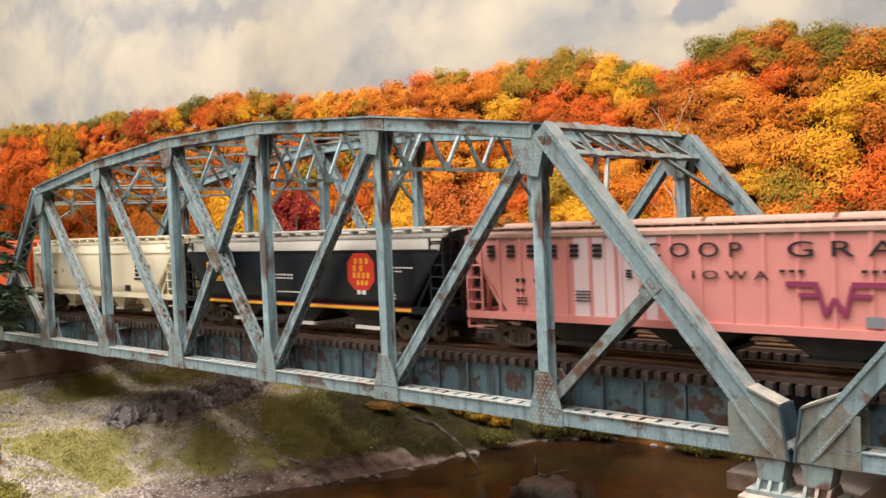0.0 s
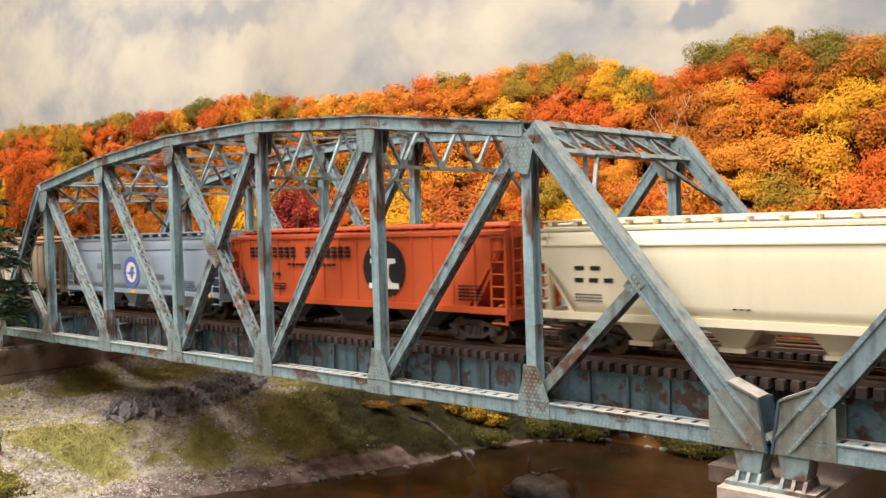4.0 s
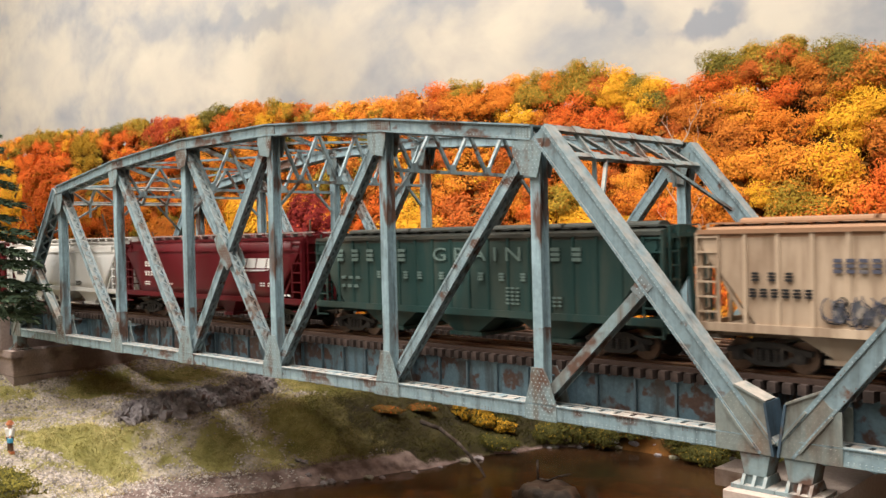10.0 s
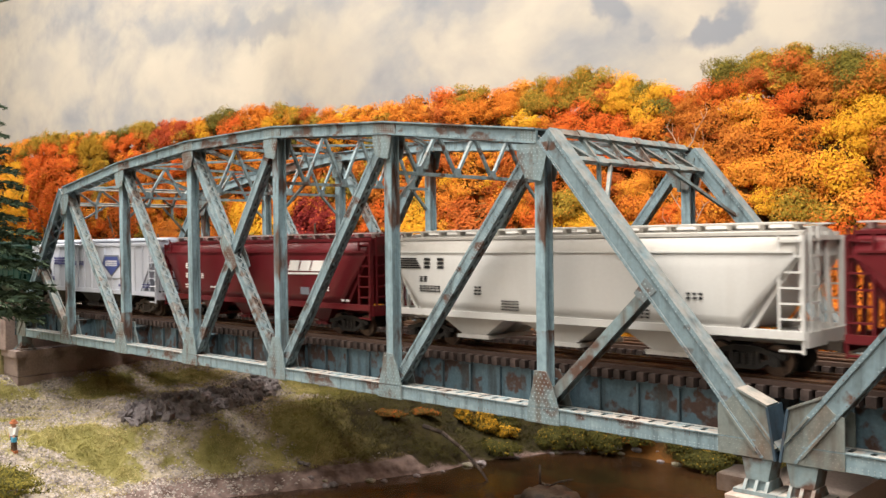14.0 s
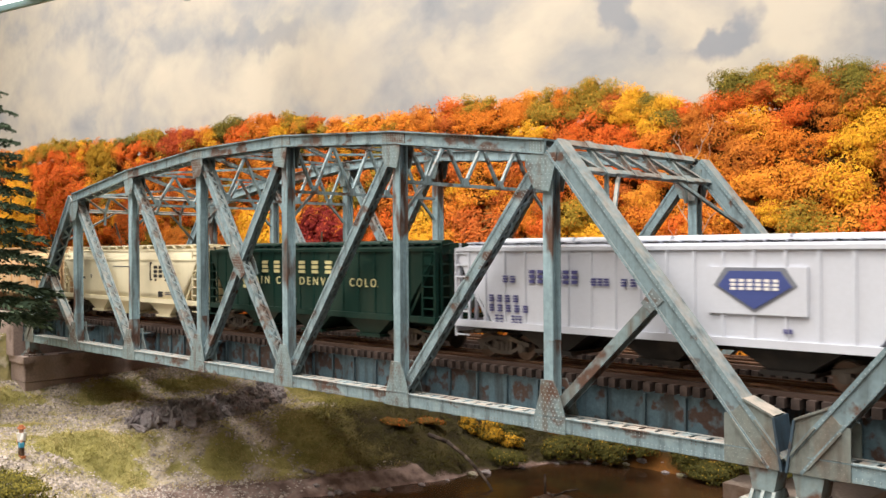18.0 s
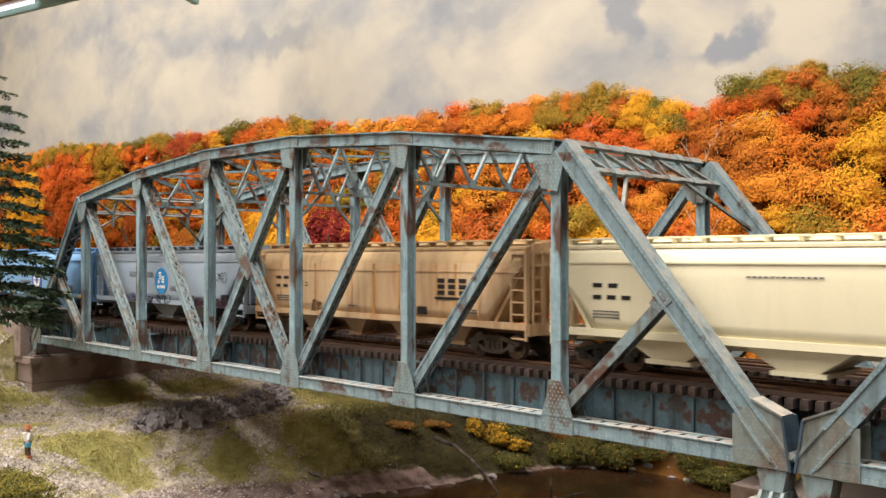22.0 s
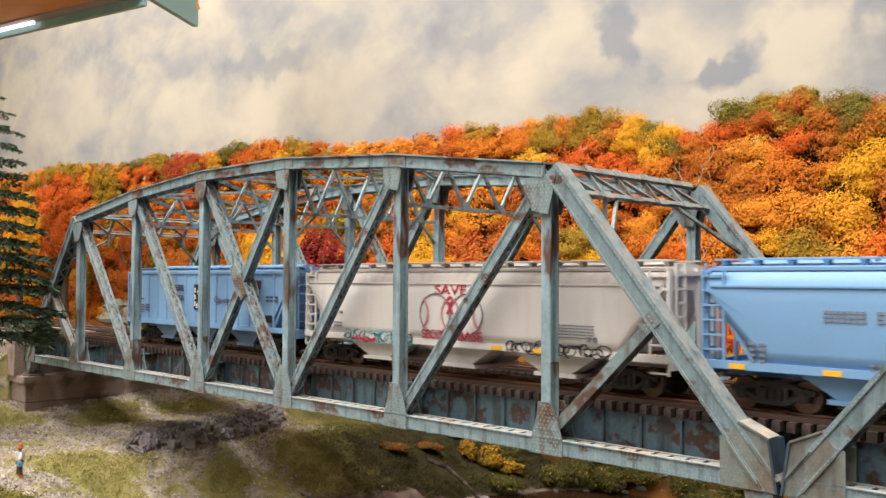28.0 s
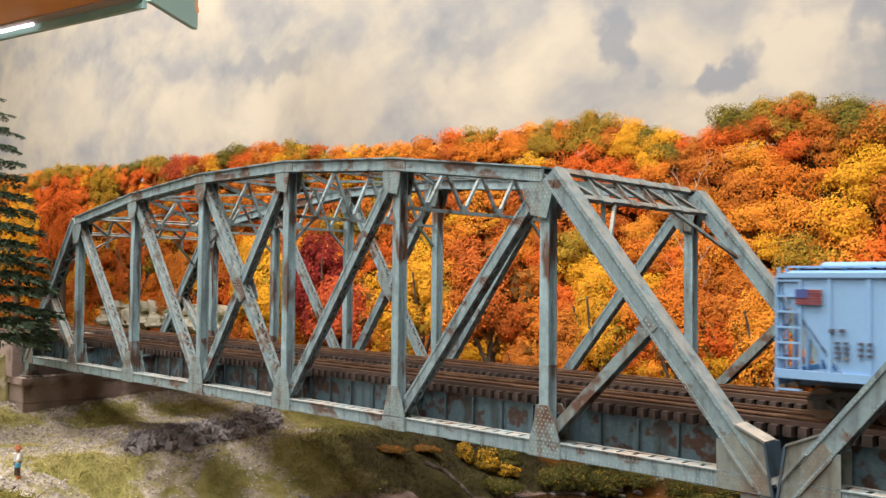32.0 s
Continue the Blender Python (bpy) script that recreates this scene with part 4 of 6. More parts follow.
    part("end_board", Shape().beam(e + Vector((0, 0, 480)), f + Vector((0, 0, 480)), 8, 104, (f - e).cross(Vector((0, 0, 1)))), teal_paint, shelf, "teal painted end board")
    part("rail", Shape().beam(c + n * 100 + Vector((0, 0, 452)), f + Vector((0, 0, 452)), 8, 12), wood, shelf)
    for q in (a + n * 100, c + n * 100):
        part("hanger", Shape().tube((q.x, q.y, 446), (q.x, q.y, 1600), 5, 8), wood, shelf)


build_valance()


# ---- the truss bridge ----
PANEL, WIDE, GAP = 97.5, 125.0, 16.2
SPAN = 7 * PANEL
TOP = [0, 120, 133, 140, 140, 133, 120, 0]


def node_x(k):
    return -(7 - k) * PANEL


def section(shape, a, b, outline, side=(0, 1, 0)):
    """A rolled section: an outline (along side, and square to it) drawn from a to b."""
    a, b, side = Vector(a), Vector(b), Vector(side)
    d = (b - a).normalized()
    t = (side - d * side.dot(d)).normalized()
    u = d.cross(t)
    n = len(outline)
    p = [e + t * i + u * j for e in (a, b) for i, j in outline]
    return shape.add(p, [tuple(range(n)), tuple(range(2 * n - 1, n - 1, -1))] + [(i, i + n, (i + 1) % n + n, (i + 1) % n) for i in range(n)])


def i_beam(shape, a, b, w, h, plate=0.9):
    """An H section between two points: flanges front and back (w wide), a web of depth h along y."""
    o, q, r = h / 2 + plate / 2, h / 2 - plate / 2, plate / 2
    return section(shape, a, b, [(-o, -w / 2), (-q, -w / 2), (-q, -r), (q, -r), (q, -w / 2), (o, -w / 2), (o, w / 2), (q, w / 2), (q, r), (-q, r), (-q, w / 2), (-o, w / 2)])


def laced(shape, a, b, w, h, pitch=3.7, flange=0.55):
    """Two riveted channels front and back, with open zigzag lacing over the two faces between them."""
    a, b = Vector(a), Vector(b)
    d = (b - a).normalized()
    n = d.cross(Vector((0, 1, 0))).normalized()
    for s in (-1, 1):
        o = Vector((0, s * (h / 2 - 0.4), 0))
        shape.beam(a + o, b + o, 0.8, w)
        for e in (-1, 1):
            p = o + n * (e * (w / 2 - 0.3)) - Vector((0, s * flange, 0))
            shape.beam(a + p, b + p, 2 * flange, 0.6)
            p = Vector((0, s * (h / 2 + 0.13), 0)) + n * (e * (w / 2 - 0.55))
            shape.beam(a + p, b + p, 0.3, 1.1)
    shape.beam(a, b, h - 1.8, 0.5)
    count = max(2, int((b - a).length / pitch))
    for e in (-1, 1):
        for k in range(count):
            s = 1 if k % 2 else -1
            p = a + (b - a) * (k / count) + n * (e * w / 2) + Vector((0, s * (h / 2 - 0.9), 0))
            q = a + (b - a) * ((k + 1) / count) + n * (e * w / 2) - Vector((0, s * (h / 2 - 0.9), 0))
            shape.beam(p, q, 0.95, 0.5, d.cross(n))
    return shape


def rivet_line(shape, a, b, offsets, y, pitch=2.1, out=-1):
    a, b = Vector(a), Vector(b)
    d = (b - a).normalized()
    n = d.cross(Vector((0, 1, 0)))
    count = int((b - a).length / pitch)
    for o in offsets:
        for k in range(count):
            p = a + d * (pitch * (k + 0.5)) + n * o
            shape.rivet((p.x, y, p.z), (0, out, 0), 0.29)


def inside(outline, x, z, margin):
    hit = False
    n = len(outline)
    for i in range(n):
        (x0, z0), (x1, z1) = outline[i], outline[(i + 1) % n]
        if (z0 > z) != (z1 > z) and x < (x1 - x0) * (z - z0) / (z1 - z0) + x0:
            hit = not hit
        t = max(0, min(1, ((x - x0) * (x1 - x0) + (z - z0) * (z1 - z0)) / ((x1 - x0) ** 2 + (z1 - z0) ** 2)))
        if math.hypot(x - x0 - t * (x1 - x0), z - z0 - t * (z1 - z0)) < margin:
            return False
    return hit


def gusset(shape, rivets, outline, y0, only=None, pitch=2.1, r=0.32):
    for s in (-1, 1):
        lo, hi = (y0 - 5.1, y0 - 4.5) if s < 0 else (y0 + 4.5, y0 + 5.1)
        shape.prism(outline, "y", lo, hi)
    xs, zs = [p[0] for p in outline], [p[1] for p in outline]
    z = min(zs) + 1.0
    row = 0
    while z < max(zs):
        x = min(xs) + 1.0 + (pitch / 2 if row % 2 else 0)
        while x < max(xs):
            if inside(outline, x, z, 0.7) and (only is None or only(x, z)):
                rivets.rivet((x, y0 - 5.1, z), (0, -1, 0), r)
            x += pitch
        z += pitch * 0.8
        row += 1


def truss_side(bridge, y0):
    """One of the two trusses of a span, in the plane y = y0."""
    V = Vector
    rivets = Shape()
    L = [V((node_x(k), y0, 0)) for k in range(8)]
    U = [V((node_x(k), y0, TOP[k])) for k in range(8)]
    for k in range(7):
        s = Shape()
        a, b = L[k], L[k + 1]
        for f in (-1, 1):
            o = V((0, f * 4.2, 0))
            s.beam(a + o, b + o, 0.8, 6.0)
        for f in (-3.9, 3.9):
            s.beam(a + V((0, f, 3.2)), b + V((0, f, 3.2)), 2.4, 0.5)
        for q in range(13):
            s.beam(a + V((PANEL * (q + 0.08) / 13, 0, 3.0)), a + V((PANEL * (q + 0.82) / 13, 0, 3.0)), 6.0, 0.4)
        count = 12
        for q in range(count):
            s.beam(a + V((PANEL * q / count, -4 if q % 2 else 4, -3.4)), a + V((PANEL * (q + 1) / count, 4 if q % 2 else -4, -3.4)), 1.2, 0.5, (0, 1, 0))
        part("bottom_chord", s, steel, bridge)
        rivet_line(rivets, a, b, (-2.4, -1.4, 1.4, 2.4), y0 - 4.6, 1.9)
        for q in range(42):
            rivets.rivet((a.x + PANEL * (q + 0.5) / 42, y0 - 3.8, 3.45), (0, 0, 1), 0.34)
    for k in range(1, 6):
        a, b = U[k], U[k + 1]
        s = Shape()
        for f in (-1, 1):
            s.beam(a + V((0, f * 4.2, 0)), b + V((0, f * 4.2, 0)), 0.8, 6.0)
            s.beam(a + V((0, f * 4.9, -2.6)), b + V((0, f * 4.9, -2.6)), 1.0, 0.8)
        s.beam(a + V((0, 0, 3.4)), b + V((0, 0, 3.4)), 11.6, 0.7)
        for q in range(14):
            p, r = a + (b - a) * (q / 14), a + (b - a) * ((q + 1) / 14)
            s.beam(p + V((0, -4 if q % 2 else 4, -3.3)), r + V((0, 4 if q % 2 else -4, -3.3)), 1.0, 0.4, (0, 1, 0))
        part("top_chord", s, steel, bridge)
        rivet_line(rivets, a, b, (-1.8, 2.4), y0 - 4.6, 2.0)
    for a, b in ((L[0] - V((4.0, 0, 0)), U[1] - V((3.5, 0, 0))), (L[7] + V((4.0, 0, 0)), U[6] + V((3.5, 0, 0)))):
        s = Shape()
        d = (b - a).normalized()
        n = d.cross(V((0, 1, 0)))
        n = n if n.z > 0 else -n
        for f in (-4.3, 2.4):
            s.beam(a + V((0, f, 0)) - d * 2, b + V((0, f, 0)), 0.9, 7.4)
        s.beam(a + n * 4.0 + V((0, -1.0, 0)) - d * 2, b + n * 4.0 + V((0, -1.0, 0)), 8.6, 0.8)
        for f in (-5.0, 3.1):
            for e in (-3.0, 3.2):
                s.beam(a + n * e + V((0, f, 0)) - d * 1, b + n * e + V((0, f, 0)), 0.7, 1.1)
        for q in range(26):
            p, r = a + (b - a) * (q / 26), a + (b - a) * ((q + 1) / 26)
            s.beam(p - n * 3.2 + V((0, -3.6 if q % 2 else 1.8, 0)), r - n * 3.2 + V((0, 1.8 if q % 2 else -3.6, 0)), 1.6, 0.5, (0, 1, 0))
        part("end_post", s, steel_clean, bridge)
        rivet_line(rivets, a, b, (-3.0, 3.2), y0 - 5.35, 2.0)
        # the short strut from the middle of the end post to the first panel point
        mid = a + (b - a) * 0.475
        foot = V((node_x(1) if b.x < -300 else node_x(6), y0, 3))
        s = Shape()
        i_beam(s, mid, foot, 4.5, 5.4)
        part("sub_strut", s, rusty, bridge)
        w = (foot - mid).normalized()
        q = V((-w.z, 0, w.x))
        g = [(p.x, p.z) for p in (mid - w * 1 + q * 3.4, mid + w * 7 + q * 2.9, mid + w * 7 - q * 2.9, mid - w * 1 - q * 3.4)]
        s = Shape()
        gusset(s, rivets, g, y0)
        part("gusset", s, rust_plate, bridge, "brown rusted joint plate")
    for k in range(1, 7):
        s = Shape()
        foot = 30 + (k * 7 + int(y0)) % 9 if k > 2 else 26
        i_beam(s, L[k] + V((0, 0, foot)), U[k] - V((0, 0, 2)), 5.0, 5.2)
        post = part("post", s, steel_post, bridge)
        part("post_foot", i_beam(Shape(), L[k], L[k] + V((0, 0, foot)), 5.0, 5.2), rust_foot, post, "post foot with brown rust")
    for a, b in ((U[1], L[2]), (U[2], L[3]), (U[3], L[4]), (U[4], L[3]), (U[5], L[4]), (U[6], L[5])):
        s = Shape()
        light = a.x < -400 or a is U[3]
        laced(s, a, b, 4.4 if light else 5.6, 6.0 if light else 4.9)
        part("diagonal", s, steel, bridge)
        rivet_line(rivets, a, b, (-1.65, 1.65) if light else (-2.35, -1.4, 1.4, 2.35), y0 - (3.3 if light else 2.75), 1.6)
    for k in range(1, 7):
        x, z, f = node_x(k), TOP[k], 1 if k < 4 else -1
        big = 1.25 if k in (1, 6) else 1.0
        # plates at the top: wider towards the diagonal
        g = [(x - f * 5.4 * big, z - 2.6), (x + f * 8.6 * big, z - 2.6), (x + f * 8.4 * big, z - 8), (x + f * 6.2, z - 14 * big), (x - f * 2.6, z - 15.5 * big), (x - f * 4.6 * big, z - 8)]
        s = Shape()
        gusset(s, rivets, g, y0)
        top = part("gusset", s, rusty, bridge)
        # splice plate on the chord, over the joint
        tilt = [(TOP[k] - TOP[k - 1]) / PANEL if k > 1 else 0, (TOP[k + 1] - TOP[k]) / PANEL if k < 6 else 0]
        for t, q in ((-1, tilt[0]), (1, tilt[1])):
            reach = 0 if k in (1, 6) and t == -f else 8.5
            if reach:
                s = Shape()
                s.prism([(x, z - 2.4), (x + t * reach, z + t * reach * q - 2.4), (x + t * reach, z + t * reach * q + 2.6), (x, z + 2.6)], "y", y0 - 5.0, y0 - 4.55)
                part("splice_plate", s, rusty, top)
                for i in range(5):
                    for j in (-1.7, -0.6, 0.6, 1.8):
                        rivets.rivet((x + t * (0.8 + 1.7 * i), y0 - 5.0, z + t * (0.8 + 1.7 * i) * q + j), (0, -1, 0), 0.32)
        w = 1 if k in (3, 4) else 0
        lo, hi = (x - 6.5, x + 10.5) if k > 4 else (x - 9, x + 9.5)
        g = [(lo, -3.5), (hi, -3.5), (hi, 3), (x + (7.5 if k > 2 else 4.5), 12), (x + 4.0, 19 + 2 * w), (x - 2.6, 19 + 2 * w), (x - (5.5 if k < 5 else 3.6), 12), (lo, 3)]
        s = Shape()
        gusset(s, rivets, g, y0)
        part("gusset", s, rusty, bridge)
    # the plate where the two middle diagonals cross
    w = (L[4] - U[3]).normalized()
    q, mid = V((-w.z, 0, w.x)), (U[3] + L[4]) / 2
    s = Shape()
    gusset(s, rivets, [(v.x, v.z) for v in (mid + w * i + q * j for i, j in ((-12, -3.2), (-5, -4.6), (5, -4.6), (12, -3.2), (12, 3.2), (5, 4.6), (-5, 4.6), (-12, 3.2)))], y0)
    part("crossing_plate", s, rusty, bridge)
    for x, f in ((node_x(0), -1), (node_x(7), 1)):
        # the end shoe plates and the sloping box between them
        g = [(x - f * 14.5, -3), (x + f * 7, -3), (x + f * 4.2, 15.6), (x - f * 6.7, 20.4), (x - f * 11, 16), (x - f * 14.5, 15)]
        s = Shape()
        studs = Shape()
        gusset(s, studs, g, y0, lambda px, pz: pz < 4 or abs((px - x - f * 4) * f * 0.776 + pz * 0.63) < 2.6, 1.75, 0.24)
        s.beam((x + f * 4.4, y0 - 1.2, 15.9), (x - f * 7, y0 - 1.2, 20.9), 9.0, 0.8)
        shoe = part("end_shoe", s, shoe_paint, bridge, "weathered grey-green end plate")
        part("rivets", studs, shoe_paint, shoe)
        part("end_plate", Shape().beam((x + f * 4.4, y0, 15.6), (x + f * 7.2, y0, -3), 12.0, 0.9), flange_blue, shoe, "dark blue end plate")
        # angle that closes the post's edge across the shoe
        d = V((-PANEL * f, 0, 120)).normalized()
        m = V((d.z * f, 0, PANEL / V((PANEL, 0, 120)).length))
        for o in (-3.6, 3.6):
            foot = V((x + f * 4, y0 - 5.5, 0)) + m * o
            part("angle", Shape().beam(foot + d * (0.5 - 0.45 * o), foot + d * (20 if o < 0 else 15), 0.7, 0.8), shoe_paint, shoe)
        s = Shape()
        s.prism([(x - 5.6, -3.2), (x + 5.6, -3.2), (x + 4, -11.2), (x - 4, -11.2)], "y", y0 - 4.5, y0 + 4.5)
        s.box(x - 8, x + 8, y0 - 7, y0 + 7, -16, -14.6)
        for q in (-1, 1):
            for o in (-4, 0, 4):
                s.prism([(y0 + q * 4.4, -11), (y0 + q * 7, -14.7), (y0 + q * 2, -14.7), (y0 + q * 2, -11)], "x", x + o - 0.6, x + o + 0.6)
        s.box(x - 4.4, x + 4.4, y0 - 4, y0 + 4, -14.7, -11.1)
        part("bearing", s, rusty, bridge)
    part("rivets", rivets, rivet_paint, bridge)


def cross_frames(bridge):
    """Portals, sway frames and top laterals between the two trusses, and the floor beams."""
    V = Vector
    for k in range(1, 7):
        x, z = node_x(k), TOP[k]
        if k in (1, 6):
            f = 1 if k == 1 else -1
            d = V((node_x(0) - node_x(1), 0, -TOP[1])).normalized() * 1.0
            d = V((d.x * f, 0, d.z))
            up, low = V((x, 0, z + 2)), V((x, 0, z + 2)) + d * 16
        else:
            up, low = V((x, 0, z + 1)), V((x, 0, 111))
        s = Shape()
        portal = k in (1, 6)
        down = (low - up).normalized()
        out = down.cross(V((0, 1, 0)))
        n = 5 if portal else 8
        o = -1 if k == 6 else 1
        ys = [4 + (WIDE - 8) * q / n for q in range(n + 1)]
        if portal:
            for p, w in ((up, 3.4), (low, 2.4)):
                s.beam(p + V((0, 4, 0)), p + V((0, WIDE - 4, 0)), w, 0.9, down, shift=(0, o * 1.6))
                s.beam(p + V((0, 4, 0)), p + V((0, WIDE - 4, 0)), 0.8, 2.0, down)
            for q in range(n):
                s.beam(up + V((0, ys[q], 0)), low + V((0, ys[q + 1], 0)), 1.6, 1.7, out)
                if q < n - 1:
                    s.beam(up + V((0, ys[q + 1], 0)), low + V((0, ys[q + 1], 0)), 1.8, 1.8, out)
                    for c in (up, low):
                        m = c + V((0, ys[q + 1], 0))
                        s.beam(m - V((0, 3.4, 0)), m + V((0, 3.4, 0)), 4.2, 0.4, down, shift=(0, o * 2.2))
            for t in (ys[1], ys[4]):
                s.beam(low + V((0, t, 0)), low + V((0, t, -11)), 1.6, 1.6, (1, 0, 0))
        else:
            for p in (up, low):
                for o in (-1.0, 1.0):
                    s.beam(p + V((o, 4, 0)), p + V((o, WIDE - 4, 0)), 0.9, 1.7, (1, 0, 0))
            for q in range(n):
                p, r = (low, up) if q % 2 else (up, low)
                s.beam(p + V((0, ys[q], 0)), r + V((0, ys[q + 1], 0)), 1.8, 1.6, (1, 0, 0))
            for q in range(1, n, 2):
                s.prism([(ys[q] - 3.4, 110.4), (ys[q] + 3.4, 110.4), (ys[q] + 1.6, 115), (ys[q] - 1.6, 115)], "x", x + 1.1, x + 1.5)
        for y, t in ((4, 1), (WIDE - 4, -1)):
            reach = 33 if portal else ys[1] - 4
            s.beam(low + V((0, y + t * reach, 0)), low + V((0, y, 0)) + (down * 30 if portal else V((0, 0, -14))), 1.6, 1.5, (1, 0, 0))
        part("portal" if portal else "sway_frame", s, rusty if portal else steel, bridge)
    for k in range(1, 6):
        a, b = V((node_x(k), 4, TOP[k] + 1)), V((node_x(k + 1), WIDE - 4, TOP[k + 1] + 1))
        c, d = V((node_x(k), WIDE - 4, TOP[k] + 1)), V((node_x(k + 1), 4, TOP[k + 1] + 1))
        for p, r in ((a, b), (c, d)):
            s = Shape()
            across = (r - p).normalized().cross(V((0, 0, 1))).normalized()
            for e in (-1, 1):
                s.beam(p + across * (e * 2), r + across * (e * 2), 1.0, 1.2, across)
            m = 30
            for q in range(m):
                e = 1 if q % 2 else -1
                s.beam(p + (r - p) * (q / m) + across * (e * 2), p + (r - p) * ((q + 1) / m) - across * (e * 2), 0.7, 0.6, across)
            part("top_lateral", s, steel, bridge)
    for k in range(8):
        s = Shape()
        x = node_x(k) + (4 if k == 0 else -4 if k == 7 else 0)
        s.box(x - 0.6, x + 0.6, 3, WIDE - 3, -2, 14.5).box(x - 3, x + 3, 3, WIDE - 3, -2.8, -2).box(x - 3, x + 3, 3, WIDE - 3, 14.5, 15.2)
        part("floor_beam", s, girder_paint, bridge)


def floor_girders(bridge):
    stiff = Shape().box(-0.5, 0.5, -1.7, -0.35, 0.6, 14.6).mesh("stiffener", girder_paint)
    for y in (17.0, 45.0, 80.0, 108.0):
        s = Shape()
        s.prism([(y + i, z) for i, z in ((-2.2, -0.4), (2.2, -0.4), (2.2, 0.3), (0.35, 0.3), (0.35, 15.5), (1.2, 15.5), (1.2, 16.05), (-1.2, 16.05), (-1.2, 15.5), (-0.35, 15.5), (-0.35, 0.3), (-2.2, 0.3))], "x", node_x(0) + 2, node_x(7) - 2)
        girder = part("girder", s, girder_paint, bridge, "dark blue-grey plate girder with rust")
        if y < 20:
            for k in range(36):
                part("stiffener", stiff, None, girder, at=(node_x(0) + 10 + k * 19.1, y, 0))


def build_bridge():
    bridge = thing("truss_bridge", "riveted steel truss bridge, rusty grey-blue paint, on stone piers", "bridge", "bridge spans")
    truss_side(bridge, 0.0)
    truss_side(bridge, WIDE)
    cross_frames(bridge)
    floor_girders(bridge)
    copy_thing(bridge, pose((SPAN + GAP) * S, 0, 0))


build_bridge()


# ---- piers, abutments and track ----
def build_piers():
    def rough_block(x0, x1, y0, y1, z0, z1, c=0.8):
        s = Shape()
        s.prism([(x0 + c, y0), (x1 - c, y0), (x1, y0 + c), (x1, y1 - c), (x1 - c, y1), (x0 + c, y1), (x0, y1 - c), (x0, y0 + c)], "z", z0, z1)
        return s
    for x0, x1, name in ((-9, 25, "bridge_pier"), (-735, -672, "abutment"), (SPAN + GAP - 11, SPAN + GAP + 60, "abutment")):
        stone = abutment_stone if name == "abutment" else concrete
        pier = thing(name, "weathered brown stone block under the bridge bearings", "pier", at=(0, 0, 0))
        part("cap", rough_block(x0, x1, -12, 138, -22, -16.1), stone, pier)
        if name == "bridge_pier":
            part("side_block", rough_block(-25, -9.3, 13, 32, -22.5, -16.2), stone, pier)
        z = -22.0
        while z > -124:
            part("stone_course", rough_block(x0 + 2, x1 - 2, -10, 136, z - 16.6, z - 0.3), stone, pier)
            z -= 17
        if name == "abutment":
            b0, b1 = (x0, x0 + 44) if x0 < 0 else (x1 - 44, x1)
            part("backwall", rough_block(b0, b1, -14, 140, -16.05, 14), stone, pier)


def build_track():
    tie = Shape()
    tie.prism([(-1.6, DECK - 3.9), (1.6, DECK - 3.9), (1.6, DECK - 0.35), (1.3, DECK), (-1.3, DECK), (-1.6, DECK - 0.35)], "y", -19.2, 19.2)
    tie = tie.mesh("tie", tie_wood)
    lo, hi = -4900, 4900
    for y in TRACKS:
        track = thing("railway_track", "brown rusty rails on dark wooden ties", "track", "tracks")
        tagged(track, kind="structure")
        for off, h, name in ((-10.3, 2.6, "rail"), (10.3, 2.6, "rail"), (-5.6, 2.2, "guard_rail"), (5.6, 2.2, "guard_rail")):
            s = Shape()
            a, b = (lo, hi) if name == "rail" else (-724, 738)
            z = DECK
            s.prism([(y + off - 1.3, z), (y + off + 1.3, z), (y + off + 1.3, z + 0.4), (y + off + 0.3, z + 0.8), (y + off + 0.3, z + h - 0.8), (y + off + 0.75, z + h - 0.6), (y + off + 0.75, z + h), (y + off - 0.75, z + h), (y + off - 0.75, z + h - 0.6), (y + off - 0.3, z + h - 0.8), (y + off - 0.3, z + 0.8), (y + off - 1.3, z + 0.4)], "x", a, b)
            part(name, s, rail_steel, track)
        for off in (-14.9, 14.9):
            part("guard_timber", Shape().box(-724, 738, y + off - 1.6, y + off + 1.6, DECK, DECK + 1.7), timber, track)
        for k in range(124):
            part("tie", tie, None, track, at=(-690.6 + 5.7 * k, y, 0))
        rest = Shape()
        for k in range(-860, 860):
            x = -690.6 + 5.7 * 121 + 5.7 * k
            if not -693 < x < 12:
                rest.box(x - 1.8, x + 1.8, y - 19.2, y + 19.2, DECK - 3.9, DECK)
        tagged(part("ties", rest, tie_wood, track), kind="stuff")
    gravel = paint("ballast", (0.22, 0.19, 0.16), (0.12, 0.10, 0.08), 0.5, 200, 0.95, grain=0.5, bump=1.0, fine=600)
    for a, b in ((-5300, -724), (738, 5300)):
        s = Shape().prism([(-8, 13.8), (132, 13.8), (118, 19), (6, 19)], "x", a, b)
        tagged(part("ballast", s, gravel), "grey-brown track ballast", "ballast", kind="structure")


build_piers()
build_track()


# ---- the freight cars ----
def car_paint(name, colour, dirt=0.3, streak=0.25, rough=0.45, stain=(0.20, 0.13, 0.08)):
    """Car paint with upright streaks of dirt or rust."""
    def toward(f):
        return tuple(c * (1 - f) + s * f for c, s in zip(colour, stain))
    return paint(name, colour, toward(dirt * 0.5), 0.4 + streak * 0.4, 60, rough, grain=0.06, bump=0.04, stretch=(1, 1, 0.25), edge=0.25, third=toward(dirt) if dirt > 0.3 else None, streak=toward(dirt * (1.0 if dirt > 0.3 else 0.5)))


